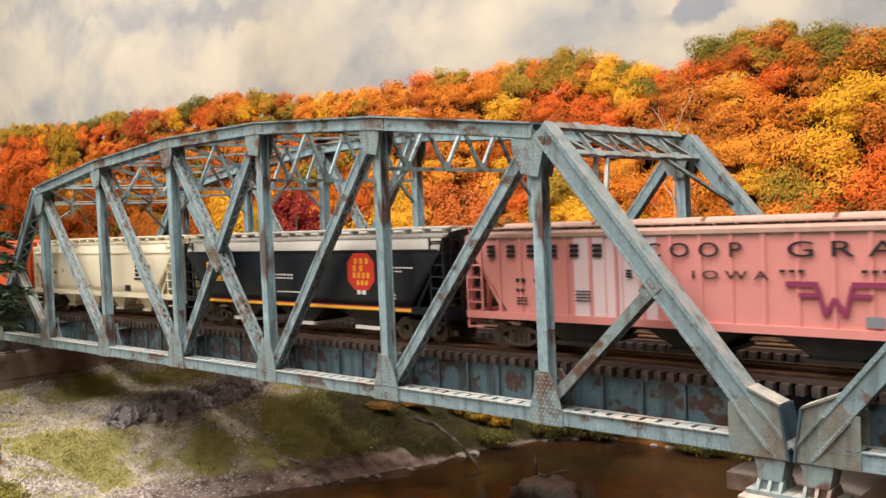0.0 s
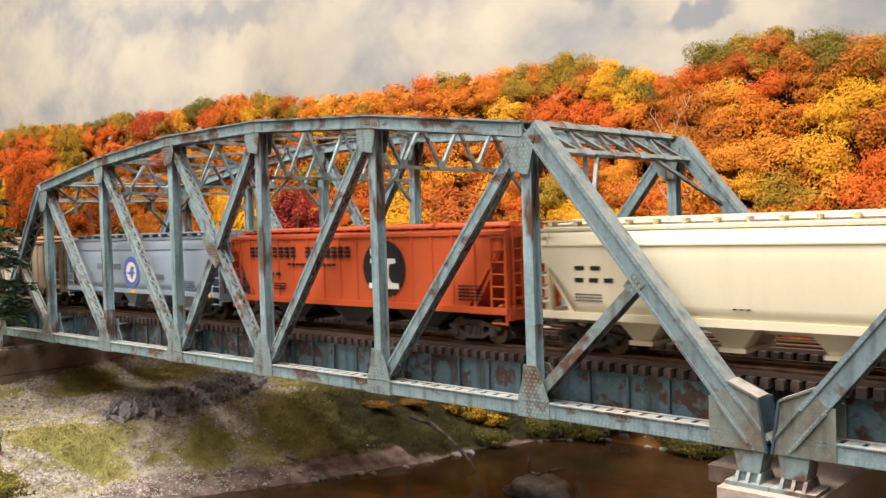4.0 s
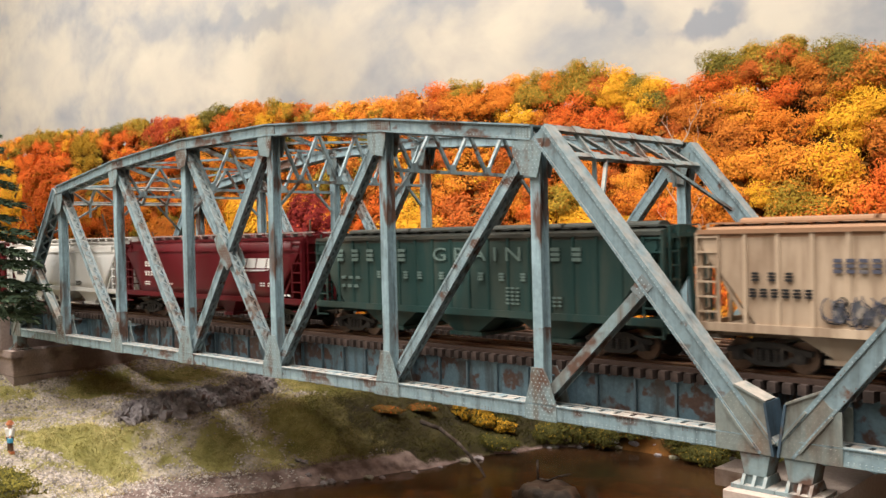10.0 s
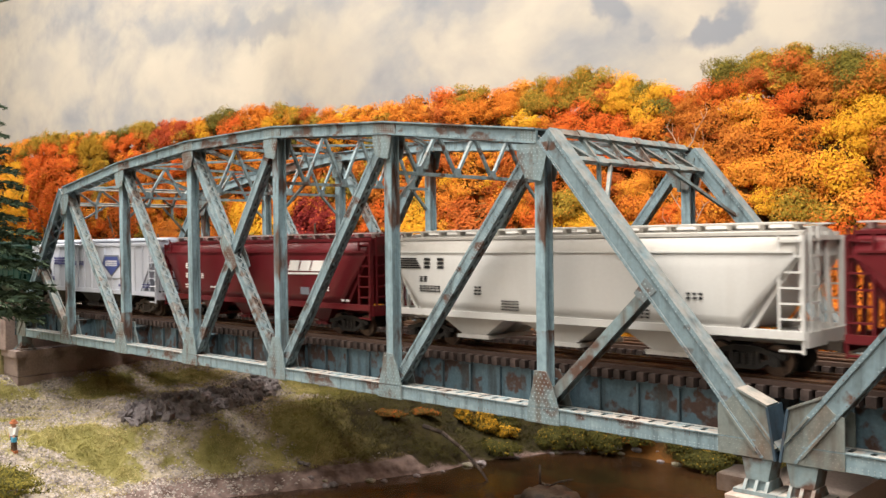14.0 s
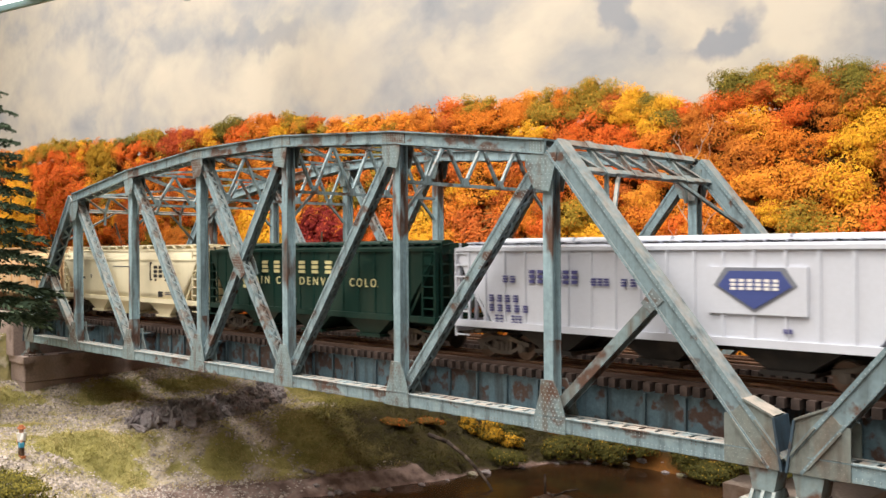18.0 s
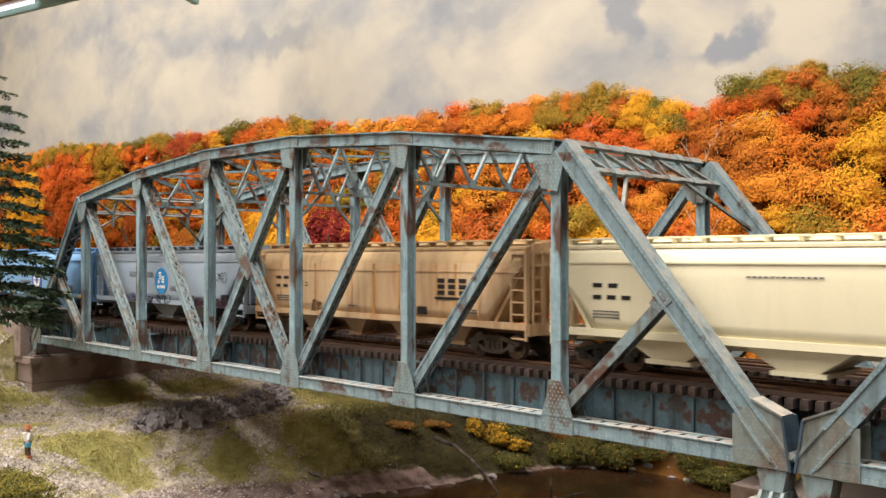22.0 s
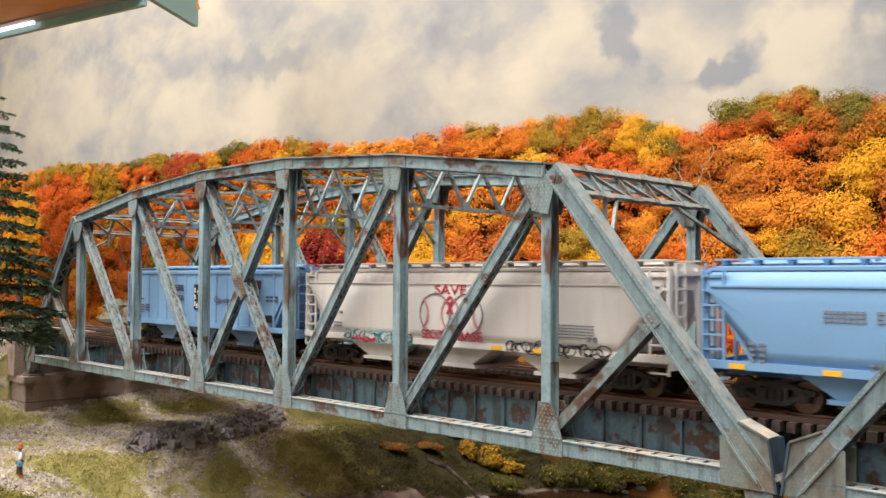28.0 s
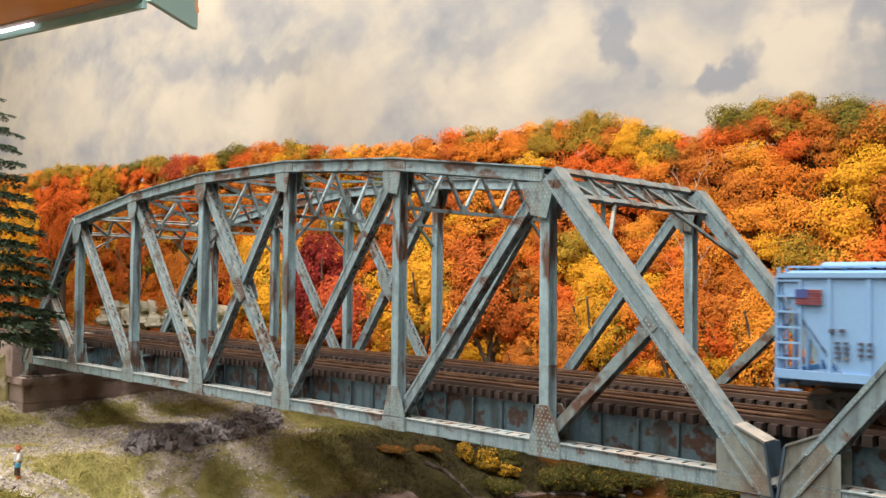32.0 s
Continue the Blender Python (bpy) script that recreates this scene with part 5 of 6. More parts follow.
def lettering(name, text, x0, x1, z0, z1, y, material, car):
    """Readable words, raised a little from the side of a car, fitted between x0 and x1, z0 and z1."""
    curve = bpy.data.curves.new(name, "FONT")
    curve.body, curve.size, curve.extrude = text, 1.0, 0.1
    ob = bpy.data.objects.new(name, curve)
    scene.collection.objects.link(ob)
    me = bpy.data.meshes.new_from_object(ob.evaluated_get(bpy.context.evaluated_depsgraph_get()))
    bpy.data.objects.remove(ob)
    co = np.array([v.co for v in me.vertices])
    lo, hi = co.min(0), co.max(0)
    z0, z1 = (0.925 * z + 1 for z in (z0, z1))
    for v in me.vertices:
        a, b, c = (np.array(v.co) - lo) / (hi - lo)
        v.co = ((x0 + a * (x1 - x0)) * S, (y + 0.15 - 0.3 * c) * S, (z0 + b * (z1 - z0)) * S)
    one = Shape()
    one.add([v.co / S for v in me.vertices], [tuple(p.vertices) for p in me.polygons])
    pieces("letter", one, material, car)


def letters(car, y, material, rows):
    """Plain bars, three a letter (one where small), where names stand that are not spelled out: (x0, x1, z0, z1, count)."""
    for x0, x1, z0, z1, n in rows:
        tall, step = z1 - z0, (x1 - x0) / n
        wide = min(step * 0.66, tall * 0.72)
        for k in range(n):
            x = x0 + (k + 0.5) * step - wide / 2
            s = Hull()
            if tall < 3:
                s.box(x, x + wide, y - 0.25, y + 0.3, z0, z1)
            else:
                for q in range(3):
                    s.box(x, x + wide, y - 0.25, y + 0.3, z0 + tall * 0.37 * q, z0 + tall * (0.37 * q + 0.26))
            part("letter", s, material, car)


def bars(shape, x, z, w, h, n, y, gap=0.28):
    """n plain bars in a row, w wide in all, where writing stands that is not spelled out."""
    step = w / n
    for k in range(n):
        shape.box(x + k * step, x + (k + 1 - gap) * step, y - 0.25, y + 0.3, z, z + h)
    return shape


def disc(shape, x, z, r, y, n=28, proud=0.3, squash=1.0, slot=0):
    return shape.prism([(x + r * math.cos(k * 2 * math.pi / n), z + squash * r * math.sin(k * 2 * math.pi / n)) for k in range(n)], "y", y - proud, y + 0.3, slot)


def ring(shape, x, z, r, w, y, n=28, proud=0.35):
    for k in range(n):
        a, b = k * 2 * math.pi / n, (k + 1) * 2 * math.pi / n
        p = [(x + q * math.cos(t), z + q * math.sin(t)) for q, t in ((r, a), (r, b), (r - w, b), (r - w, a))]
        shape.prism(p, "y", y - proud, y + 0.2)
    return shape


MESH = {}


def truck_parts(car, x, n):
    """A four-wheel truck: two cast side frames, a bolster and two wheelsets that turn."""
    metal = truck_metal if len(CARS) + 1 in (1, 2, 4, 11, 12, 14) else truck_black
    frame_key, bolster_key, wheel_key = (metal.name + "_" + q for q in ("frame", "bolster", "wheelset"))
    if frame_key not in MESH:
        s = Shape()

        def member(points, thick):
            for (xa, za), (xb, zb) in zip(points, points[1:]):
                s.beam((xa, 0, za), (xb, 0, zb), 2.2, thick)
        member([(-16.5, 7.8), (-11, 8.6), (-5, 10.4), (5, 10.4), (11, 8.6), (16.5, 7.8)], 2.0)
        member([(-14.5, 6.8), (-9, 5.6), (-5.5, 3.4), (5.5, 3.4), (9, 5.6), (14.5, 6.8)], 1.7)
        for k in (-5.2, 5.2):
            s.beam((k, 0, 3.2), (k, 0, 10.4), 2.2, 1.6)
        for w in (-12, 12):
            s.beam((w, 0, 4.2), (w, 0, 8.8), 2.2, 4.6)
            s.tube((w, -1.9, 6), (w, 1.2, 6), 2.1, 12)
            s.tube((w, -2.2, 6), (w, -1.9, 6), 1.3, 8)
        for k in (-3, 0, 3):
            s.tube((k, -0.6, 4), (k, -0.6, 8.6), 1.1, 8)
            for z in (4.6, 5.7, 6.8, 7.9):
                s.tube((k, -0.6, z), (k, -0.6, z + 0.5), 1.35, 8)
        MESH[frame_key] = s.mesh("side_frame", metal)
        MESH[bolster_key] = Shape().box(-3.5, 3.5, -14, 14, 5, 10.5).mesh("bolster", metal)
        s = Shape().tube((0, -11, 0), (0, 11, 0), 1.3, 8)
        for y in (-1, 1):
            s.tube((0, y * 9.4, 0), (0, y * 11.4, 0), 5.9, 20, slot=1)
            s.tube((0, y * 9.0, 0), (0, y * 9.4, 0), 6.5, 20)
        MESH[wheel_key] = s.mesh("wheelset", [metal, bare_steel])
    truck = part("truck", MESH[bolster_key], None, car, at=(x, 0, 0))
    for y in (-13.6, 13.6):
        part("side_frame", MESH[frame_key], None, truck, at=(0, y, 0))
    return [part("wheelset", MESH[wheel_key], None, truck, at=(w, 0, 6)) for w in (-12, 12)]


def hopper_car(label, kind, length, body_mat, roof_mat, trim_mat, bay_mat=None, bays=3, ribs=16, hatch=None, gate=None, rail=49.6):
    """A covered hopper. kind: 'round' for smooth curved sides, 'ribbed' for flat sides with upright posts. The origin is on the rails."""
    car = thing("hopper_car", label, "freight car", "cars of the grain train")
    half = length / 2 - 7
    bay_mat = bay_mat or body_mat
    smooth = kind == "round"
    side = [(20.4, 18), (20.7, 24), (20.95, 33), (20.95, 43), (20.75, 49.5), (19.3, 54.4), (16, 57.4)] if smooth else [(20, 18), (20, 30), (20, 42), (20, 50), (20, 54), (20, 56.5), (17.5, 57.5)]
    roof = [(12, 58.8), (6, 60), (0, 60.4)]
    cut, top_cut = half - 25, 48 if smooth else 50
    xs = [-half + 3, -cut, cut, half - 3]
    lift = [top_cut, 18, 18, top_cut]
    s = Hull()
    rings = []
    for x, low in zip(xs, lift):
        right = [(y * (1.0 if z > low else 1), max(z, low)) for y, z in side]
        rings.append([(x, -y, z) for y, z in right] + [(x, -y, z) for y, z in roof] + [(x, y, z) for y, z in roof[-2::-1]] + [(x, y, z) for y, z in right[::-1]])
    n = len(rings[0])
    for r in rings:
        s.v += r
    for k in range(3):
        for i in range(n):
            j = (i + 1) % n
            s.f.append((k * n + i, k * n + j, (k + 1) * n + j, (k + 1) * n + i))
            up = 4 <= i < n - 5
            s.m.append(1 if up else 0)
    s.f += [tuple(range(n)), tuple(range(3 * n, 4 * n))]
    s.m += [0, 0]
    body = part("body", s, [body_mat, roof_mat], car)
    for poly in body.data.polygons:
        poly.use_smooth = smooth and abs(poly.normal.x) < 0.2
    w = side[1][0] if not smooth else 20.9
    # side sills, upper rail and posts
    for t in (-1, 1):
        part("side_sill", Hull().box(-half, half, t * 19.9 - 1.2, t * 19.9 + 1.2, 15.6, 19.0), trim_mat, car)
        if smooth:
            part("side_rail", Hull().box(-half + 4, half - 4, t * 20.4 - 0.9, t * 20.6 + 0.9, rail, rail + 0.8), body_mat, car)
            part("eave", Hull().box(-half + 2, half - 2, t * 16.6 - 1.2, t * 16.6 + 1.2, 56.6, 58.0), roof_mat, car)
        else:
            part("eave", Hull().box(-half + 1, half - 1, t * 19.7 - 1.2, t * 19.7 + 1.2, 55.6, 57.4), roof_mat, car)
            if "rib" not in MESH:
                MESH["rib"] = {}
            if body_mat.name not in MESH["rib"]:
                MESH["rib"][body_mat.name] = Hull().prism([(-0.9, 0), (0.9, 0), (0.6, -0.6), (-0.6, -0.6)], "z", 18.5, 55.8).mesh("rib", body_mat)
            for k in range(ribs):
                x = -half + 20 + k * (2 * half - 40) / (ribs - 1)
                q = part("rib", MESH["rib"][body_mat.name], None, car, at=(x, t * 20, 0))
                q.scale.y = -t
    # roof: running boards on brackets, long trough hatch
    s = Hull()
    high, step = (61.0, 17) if smooth else (59.7, 25)
    for t in (-1, 1):
        s.box(-half + 2, half - 2, t * 11 - 2.6, t * 11 + 2.6, high, high + 0.7)
        for k in range(step):
            x = -half + 6 + k * (2 * half - 12) / (step - 1)
            s.prism([(t * 11 - 2.5, high), (t * 11 + 2.3, high), (t * 11 + 2.3, 58), (t * 11 - 1.2, 58)], "x", x - (1.0 if smooth else 0.5), x + (1.0 if smooth else 0.5))
    part("running_board", s, hatch or roof_mat, car)
    s = Hull()
    for k in range(4):
        a = -half + 10 + k * (2 * half - 20) / 4
        s.prism([(-5, 60), (5, 60), (4.4, 61.4), (2, 62.2), (-2, 62.2), (-4.4, 61.4)], "x", a + 1, a + (2 * half - 20) / 4 - 1)
    part("trough_hatch", s, roof_mat, car)
    # ends: platforms, corner posts, ladders, end sheets
    for t in (-1, 1):
        s = Hull()
        s.box(min(t * (half - 24), t * half), max(t * (half - 24), t * half), -19, 19, 15, 16.4)
        s.box(t * half - 0.7, t * half + 0.7, -19.5, 19.5, 12.5, 18.5)
        for y in (-6, 6):
            s.beam((t * (half - 1), y, 16), (t * (half - 3), y, 58), 1.6, 1.6)
        for y in (-18.5, 18.5):
            s.box(t * (half - 1.4) - 1, t * (half - 1.4) + 1, y - 1, y + 1, 16, 56)
            s.beam((t * (half - 22), y, 17), (t * (half - 3), y, top_cut), 1.2, 1.6)
        s.box(t * (half - 2) - 1, t * (half - 2) + 1, -18.5, 18.5, 54.5, 56.5)
        part("end_frame", s, trim_mat, car)
        for y in (-20.2, 20.2):
            s = Hull()
            for x in (half - 0.6, half - 9.5):
                s.box(t * x - 0.45, t * x + 0.45, y - 0.45, y + 0.45, 10 if x > half - 5 else 16, 56.5)
            for k in range(8):
                z = 11 + k * 6.2
                s.box(min(t * (half - 0.6), t * (half - 9.5)), max(t * (half - 0.6), t * (half - 9.5)), y - 0.4, y + 0.4, z - 0.4, z + 0.4)
            part("ladder", s, trim_mat, car)
        s = Hull()
        for y in (-16, -9):
            s.box(t * half - 0.4 + t * 0.4, t * half + 0.4 + t * 0.4, y - 0.4, y + 0.4, 14, 60)
        for k in range(7):
            s.box(t * half - 0.4 + t * 0.4, t * half + 0.4 + t * 0.4, -16, -9, 17 + k * 6.2, 17.9 + k * 6.2)
        part("end_ladder", s, trim_mat, car)
        s = Hull()
        s.box(min(t * (half - 6), t * (length / 2 + 0.6)), max(t * (half - 6), t * (length / 2 + 0.6)), -1.6, 1.6, 10, 13.5)
        s.box(min(t * (length / 2 - 3), t * (length / 2 + 0.8)), max(t * (length / 2 - 3), t * (length / 2 + 0.8)), -2.6, 2.6, 9.4, 14)
        part("coupler", s, truck_metal, car)
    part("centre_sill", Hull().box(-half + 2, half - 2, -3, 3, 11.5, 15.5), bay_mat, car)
    # hopper bays
    room = 2 * (cut - 6)
    for k in range(bays):
        x = -cut + 6 + room * (k + 0.5) / bays
        a = room / bays / 2 - 0.5
        s = Hull()
        inset = 3.0 if bays == 4 else 0.0
        a *= 0.66 if bays == 4 else 0.94
        for y0, y1 in ((-18.2 + inset, -3.2), (3.2, 18.2 - inset)):
            top = [(x - a, y0, 18.3), (x + a, y0, 18.3), (x + a, y1, 18.3), (x - a, y1, 18.3)]
            c = 0.30
            low = [(x - a * c, y0 + 2.5, 6.2), (x + a * c, y0 + 2.5, 6.2), (x + a * c, y1 - 1, 6.2), (x - a * c, y1 - 1, 6.2)]
            s.add(top + low, [(0, 1, 2, 3), (7, 6, 5, 4), (0, 4, 5, 1), (1, 5, 6, 2), (2, 6, 7, 3), (3, 7, 4, 0)])
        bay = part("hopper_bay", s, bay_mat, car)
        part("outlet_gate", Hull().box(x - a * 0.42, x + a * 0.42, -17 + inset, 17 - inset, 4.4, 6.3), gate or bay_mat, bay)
    wheels = truck_parts(car, -(half - 26), 0) + truck_parts(car, half - 26, 1)
    return car, half, -(w + 0.05), wheels


black = paint("black_lettering", (0.012, 0.012, 0.014), rough=0.5, grain=0.1, bump=0)
white = paint("white_lettering", (0.72, 0.70, 0.68), rough=0.5, grain=0.05, bump=0)
yellow = paint("yellow_lettering", (0.75, 0.40, 0.03), rough=0.5, grain=0.1, bump=0)
blue = paint("blue_lettering", (0.05, 0.07, 0.22), rough=0.5, grain=0.1, bump=0)
sky_blue = paint("bright_blue_lettering", (0.03, 0.22, 0.50), rough=0.5, grain=0.1, bump=0)
red = paint("red_lettering", (0.40, 0.02, 0.05), rough=0.5, grain=0.1, bump=0)
magenta = paint("magenta_lettering", (0.20, 0.03, 0.08), rough=0.5, grain=0.1, bump=0)
cream_ink = paint("cream_lettering", (0.55, 0.50, 0.26), rough=0.5, grain=0.1, bump=0)
grey_green = paint("faded_green_lettering", (0.13, 0.19, 0.175), rough=0.6, grain=0.2, bump=0)
grey_ink = paint("grey_lettering", (0.16, 0.17, 0.20), rough=0.6, grain=0.2, bump=0)
slate = paint("slate_lettering", (0.055, 0.058, 0.085), (0.16, 0.14, 0.13), 0.35, 300, 0.6, grain=0.2, bump=0)
violet = paint("violet_lettering", (0.07, 0.07, 0.20), rough=0.6, grain=0.2, bump=0)
teal = paint("teal_graffiti", (0.03, 0.28, 0.30), (0.5, 0.5, 0.5), 0.4, 300, 0.6, bump=0)
pink_ink = paint("purple_graffiti", (0.08, 0.04, 0.065), (0.05, 0.05, 0.07), 0.5, 300, 0.6, bump=0)

GAPS = [-240.0, 0.0, 247.1, 483.4, 719.7, 954.1, 1196.9, 1435.4, 1667.1, 1903.7, 2141.5, 2381.1, 2613.3, 2852.4, 3092.3, 3328.7, 3568.4, 3828.8, 4060.4]
TRAIN_X = [(0, -157.6), (4, 369.8), (8, 895.7), (12, 1424.0), (16, 1946.2), (20, 2470.1), (24, 2999.9), (28, 3531.1), (32, 4054.5)]
CARS, WHEELS = [], []


def car_length(i):
    return GAPS[i] - GAPS[i - 1]


def small_print(car, y, material, marks):
    """Small plain bars where tiny unreadable data stands: (x, z, width, height, rows)."""
    s = Hull()
    for x, z, w, h, rows in marks:
        for k in range(rows):
            bars(s, x, z - k * h * 1.6, w, h * 0.75, max(2, int(w / (h * 2.2))), y, 0.4)
    tagged(part("data_mark", s, material, car), kind="stuff")


def keep(made):
    CARS.append(made[0])
    WHEELS.append(made[3])
    return made


def emblem_disc(car, x, z, r, y, ink, mark):
    disc(e := Hull(), x, z, r, y, 36, 0.3, 1.08)
    part("round_emblem", e, ink, car)
    s = Hull()
    if mark:
        disc(s, x, z, r * 0.64, y - 0.25, 28, 0.2, 1.08)
        part("emblem_field", s, white, car)
        s = Hull().prism([(x + a * r, z + b * r) for a, b in ((-0.62, -0.05), (-0.1, 0.05), (0.05, 0.4), (0.4, 0.35), (0.3, 0.05), (0.62, -0.05), (0.3, -0.12), (0.1, -0.5), (-0.15, -0.15))], "y", y - 0.65, y - 0.2)
        part("emblem_mark", s, ink, car)
    else:
        for rows in ((-0.4, 0.1, 0.15, 0.75, 1), (0.05, 0.55, -0.15, 0.4, 1), (-0.6, -0.15, -0.2, 0.1, 1), (-0.65, 0.65, -0.62, -0.38, 6)):
            a, b, c, d, n = rows
            letters(car, y - 0.3, white, [(x + a * r, x + b * r, z + c * r, z + d * r, n)])


def reflectors(car, places):
    s = Hull()
    for x in places:
        s.box(x, x + 6.5, -21.5, -20.9, 15.9, 18.0)
    pieces("reflector", s, yellow, car, "yellow reflector patch")


def side_marks(car, x0, x1, z0, z1, y, inks, seed):
    """Graffiti along the lower side: slanted overlapping strokes."""
    rng = random.Random(seed)
    x = x0
    while x < x1:
        w = rng.uniform(3.5, 7.5)
        top = z1 - rng.uniform(0, 0.35) * (z1 - z0)
        lean = rng.uniform(-1.5, 1.5)
        s = Hull().prism([(x, z0 + rng.uniform(0, 2)), (x + w, z0 + rng.uniform(0, 1.5)), (x + w * 0.9 + lean, top), (x + w * 0.5 + lean, top - rng.uniform(0, 3)), (x + lean, top - rng.uniform(-1, 1.5))], "y", y - rng.uniform(0.22, 0.5), y + 0.4)
        part("graffiti", s, inks[rng.randrange(len(inks))], car)
        x += w * 0.85


def scribble(car, x0, x1, z0, z1, y, material, seed, strokes=14):
    """Painted graffiti: thin bent and looping strokes."""
    rng = random.Random(seed)
    s = Hull()
    for k in range(strokes):
        cx = x0 + (x1 - x0) * (k + rng.uniform(0.2, 0.8)) / strokes
        cz, rx, rz = rng.uniform(z0 + 0.35 * (z1 - z0), z1 - 0.35 * (z1 - z0)), rng.uniform(0.5, 1.2) * (x1 - x0) / strokes, rng.uniform(0.25, 0.5) * (z1 - z0)
        a, turn = rng.uniform(0, 6), rng.uniform(2.5, 5.5)
        pts = [(cx + rx * math.cos(a + turn * q / 7), cz + rz * math.sin(a + turn * q / 7)) for q in range(8)]
        for (xa, za), (xb, zb) in zip(pts, pts[1:]):
            s.beam((xa, y, za), (xb, y, zb), 0.3, 0.45)
    tagged(part("graffiti", s, material, car), kind="stuff")


def faded_panels(car, h, places, name, colour):
    """Bleached paint on some panels of a flat side."""
    m = car_paint(name, colour, 0.3, 0.6, 0.4, (0.42, 0.22, 0.2))
    for x in places:
        part("faded_panel", Hull().box(x - h, x - h + 7.4, -20.12, -19.9, 18.6, 55.4), m, car, "bleached pale paint")


def build_train():
    H = -21.0
    R = -20.7
    # 1 pink ribbed car
    m = car_paint("pink_car_paint", (0.56, 0.215, 0.20), 0.25)
    car, h, _, _ = keep(hopper_car("faded pink ribbed covered hopper car with dark letters", "ribbed", car_length(1), m, car_paint("pink_car_roof", (0.40, 0.25, 0.21), 0.35), m, bay_black))
    letters(car, R, black, [(10 - h, 79 - h, 46, 52, 6), (84 - h, 108 - h, 37, 40.5, 3)])
    lettering("words", "C O O P", 96 - h, 136 - h, 46, 52, R, black, car)
    lettering("words", "G R A I N", 153 - h, 212 - h, 46, 52, R, black, car)
    lettering("words", "I O W A", 116 - h, 146 - h, 37, 40.5, R, black, car)
    ex, ez = 169 - h, 30
    for k in (-1, 1):
        s = Hull()
        s.beam((ex, R, ez + 0.5), (ex + k * 3.2, R, ez - 6), 0.6, 1.6)
        s.beam((ex + k * 3.2, R, ez - 6.6), (ex + k * 6, R, ez + 5), 0.6, 1.6)
        s.beam((ex + k * 5.6, R, ez + 5.6), (ex + k * 17, R, ez + 5.6), 0.6, 2.0)
        s.beam((ex + k * 6, R, ez + 1.4), (ex + k * 12.5, R, ez + 1.4), 0.6, 1.6)
        part("wing_mark", s, magenta, car)
    small_print(car, R, black, [(30 - h, 34, 6, 2.4, 1), (40 - h, 34, 6, 2.4, 1), (30 - h, 29.5, 5, 1.8, 1), (41 - h, 29.5, 5, 1.8, 1), (30 - h, 26, 6, 0.9, 3), (41 - h, 26, 6, 0.9, 3), (62 - h, 30, 8, 0.9, 4), (150 - h, 40, 10, 1.4, 1), (178 - h, 40, 10, 1.4, 1)])
    part("data_plate", Hull().box(179 - h, 185 - h, R - 0.2, R + 0.3, 20, 24), grey_ink, car)
    faded_panels(car, h, (61, 69, 77, 85, 93), "bleached_pink", (0.64, 0.51, 0.54))
    # 2 black car with pale roof
    m = car_paint("black_car_paint", (0.007, 0.010, 0.015), 0.05, 0.1, 0.4)
    car, h, _, _ = keep(hopper_car("glossy black covered hopper car with pale roof and yellow stripe", "round", car_length(2), m, car_paint("pale_car_roof", (0.43, 0.405, 0.375), 0.25), m, bay_black, gate=white))
    part("stripe", Hull().box(19 - h, 210 - h, -21.6, -20.9, 16.4, 18.0), yellow, car, "yellow stripe")
    part("stripe", Hull().box(19 - h, 210 - h, -21.6, -20.7, 18.05, 18.5), red, car, "thin red stripe")
    ox, oz = 173.5 - h, 38
    part("emblem_plate", Hull().prism([(ox + a * 10.5, oz + b * 10.5) for a, b in ((-0.5, -1), (0.5, -1), (1, -0.5), (1, 0.5), (0.5, 1), (-0.5, 1), (-1, 0.5), (-1, -0.5))], "y", H - 0.3, H + 0.4), paint("emblem_red", (0.50, 0.035, 0.02), rough=0.5, bump=0), car)
    letters(car, H - 0.2, yellow, [(ox - 6, ox + 7, oz + 4.6, oz + 7.6, 3), (ox - 7.5, ox + 3, oz + 0.4, oz + 3.6, 2), (ox - 7, ox + 7.5, oz - 3.6, oz - 0.6, 4), (ox - 4, ox + 6, oz - 7.6, oz - 5, 3)])
    letters(car, H, yellow, [(25 - h, 47 - h, 37, 43, 3), (26 - h, 46 - h, 30.5, 34, 6)])
    small_print(car, H, white, [(88 - h, 35, 28, 1.3, 2), (100 - h, 24.5, 26, 0.9, 1), (187 - h, 40, 26, 1.1, 1), (187 - h, 38, 18, 1.1, 1), (190 - h, 25, 10, 1.2, 2), (22 - h, 27, 8, 0.9, 2), (170 - h, 25, 8, 3.2, 1)])
    # 3 cream car
    m = car_paint("cream_car_paint", (0.70, 0.63, 0.48), 0.12)
    car, h, _, _ = keep(hopper_car("clean cream covered hopper car with black lettering", "round", car_length(3), m, m, m, bays=4))
    cream_marks(car, h, H, 169, False)
    # 4 orange ribbed car
    m = car_paint("orange_car_paint", (0.50, 0.082, 0.026), 0.12)
    car, h, _, _ = keep(hopper_car("bright orange ribbed covered hopper car with round black emblem", "ribbed", car_length(4), m, m, m, bay_black, ribs=14))
    disc(e := Hull(), 140 - h, 38, 15.8, R, 40)
    part("round_emblem", e, black, car)
    disc(s := Hull(), 134.5 - h, 47.5, 4, R - 0.25)
    part("emblem_dot", s, white, car)
    x = 140 - h
    part("emblem_mark", Hull().prism([(x - 10, 41), (x - 9, 43.5), (x + 9, 43.5), (x + 9.5, 41), (x + 5, 40.4), (x + 4, 38), (x + 4, 33), (x + 6, 30), (x + 11, 29.5), (x + 11.5, 26.5), (x - 11.5, 26.5), (x - 11, 29.5), (x - 6, 30), (x - 4.5, 33), (x - 4.5, 38), (x - 5.5, 40.4)], "y", R - 0.55, R), white, car)
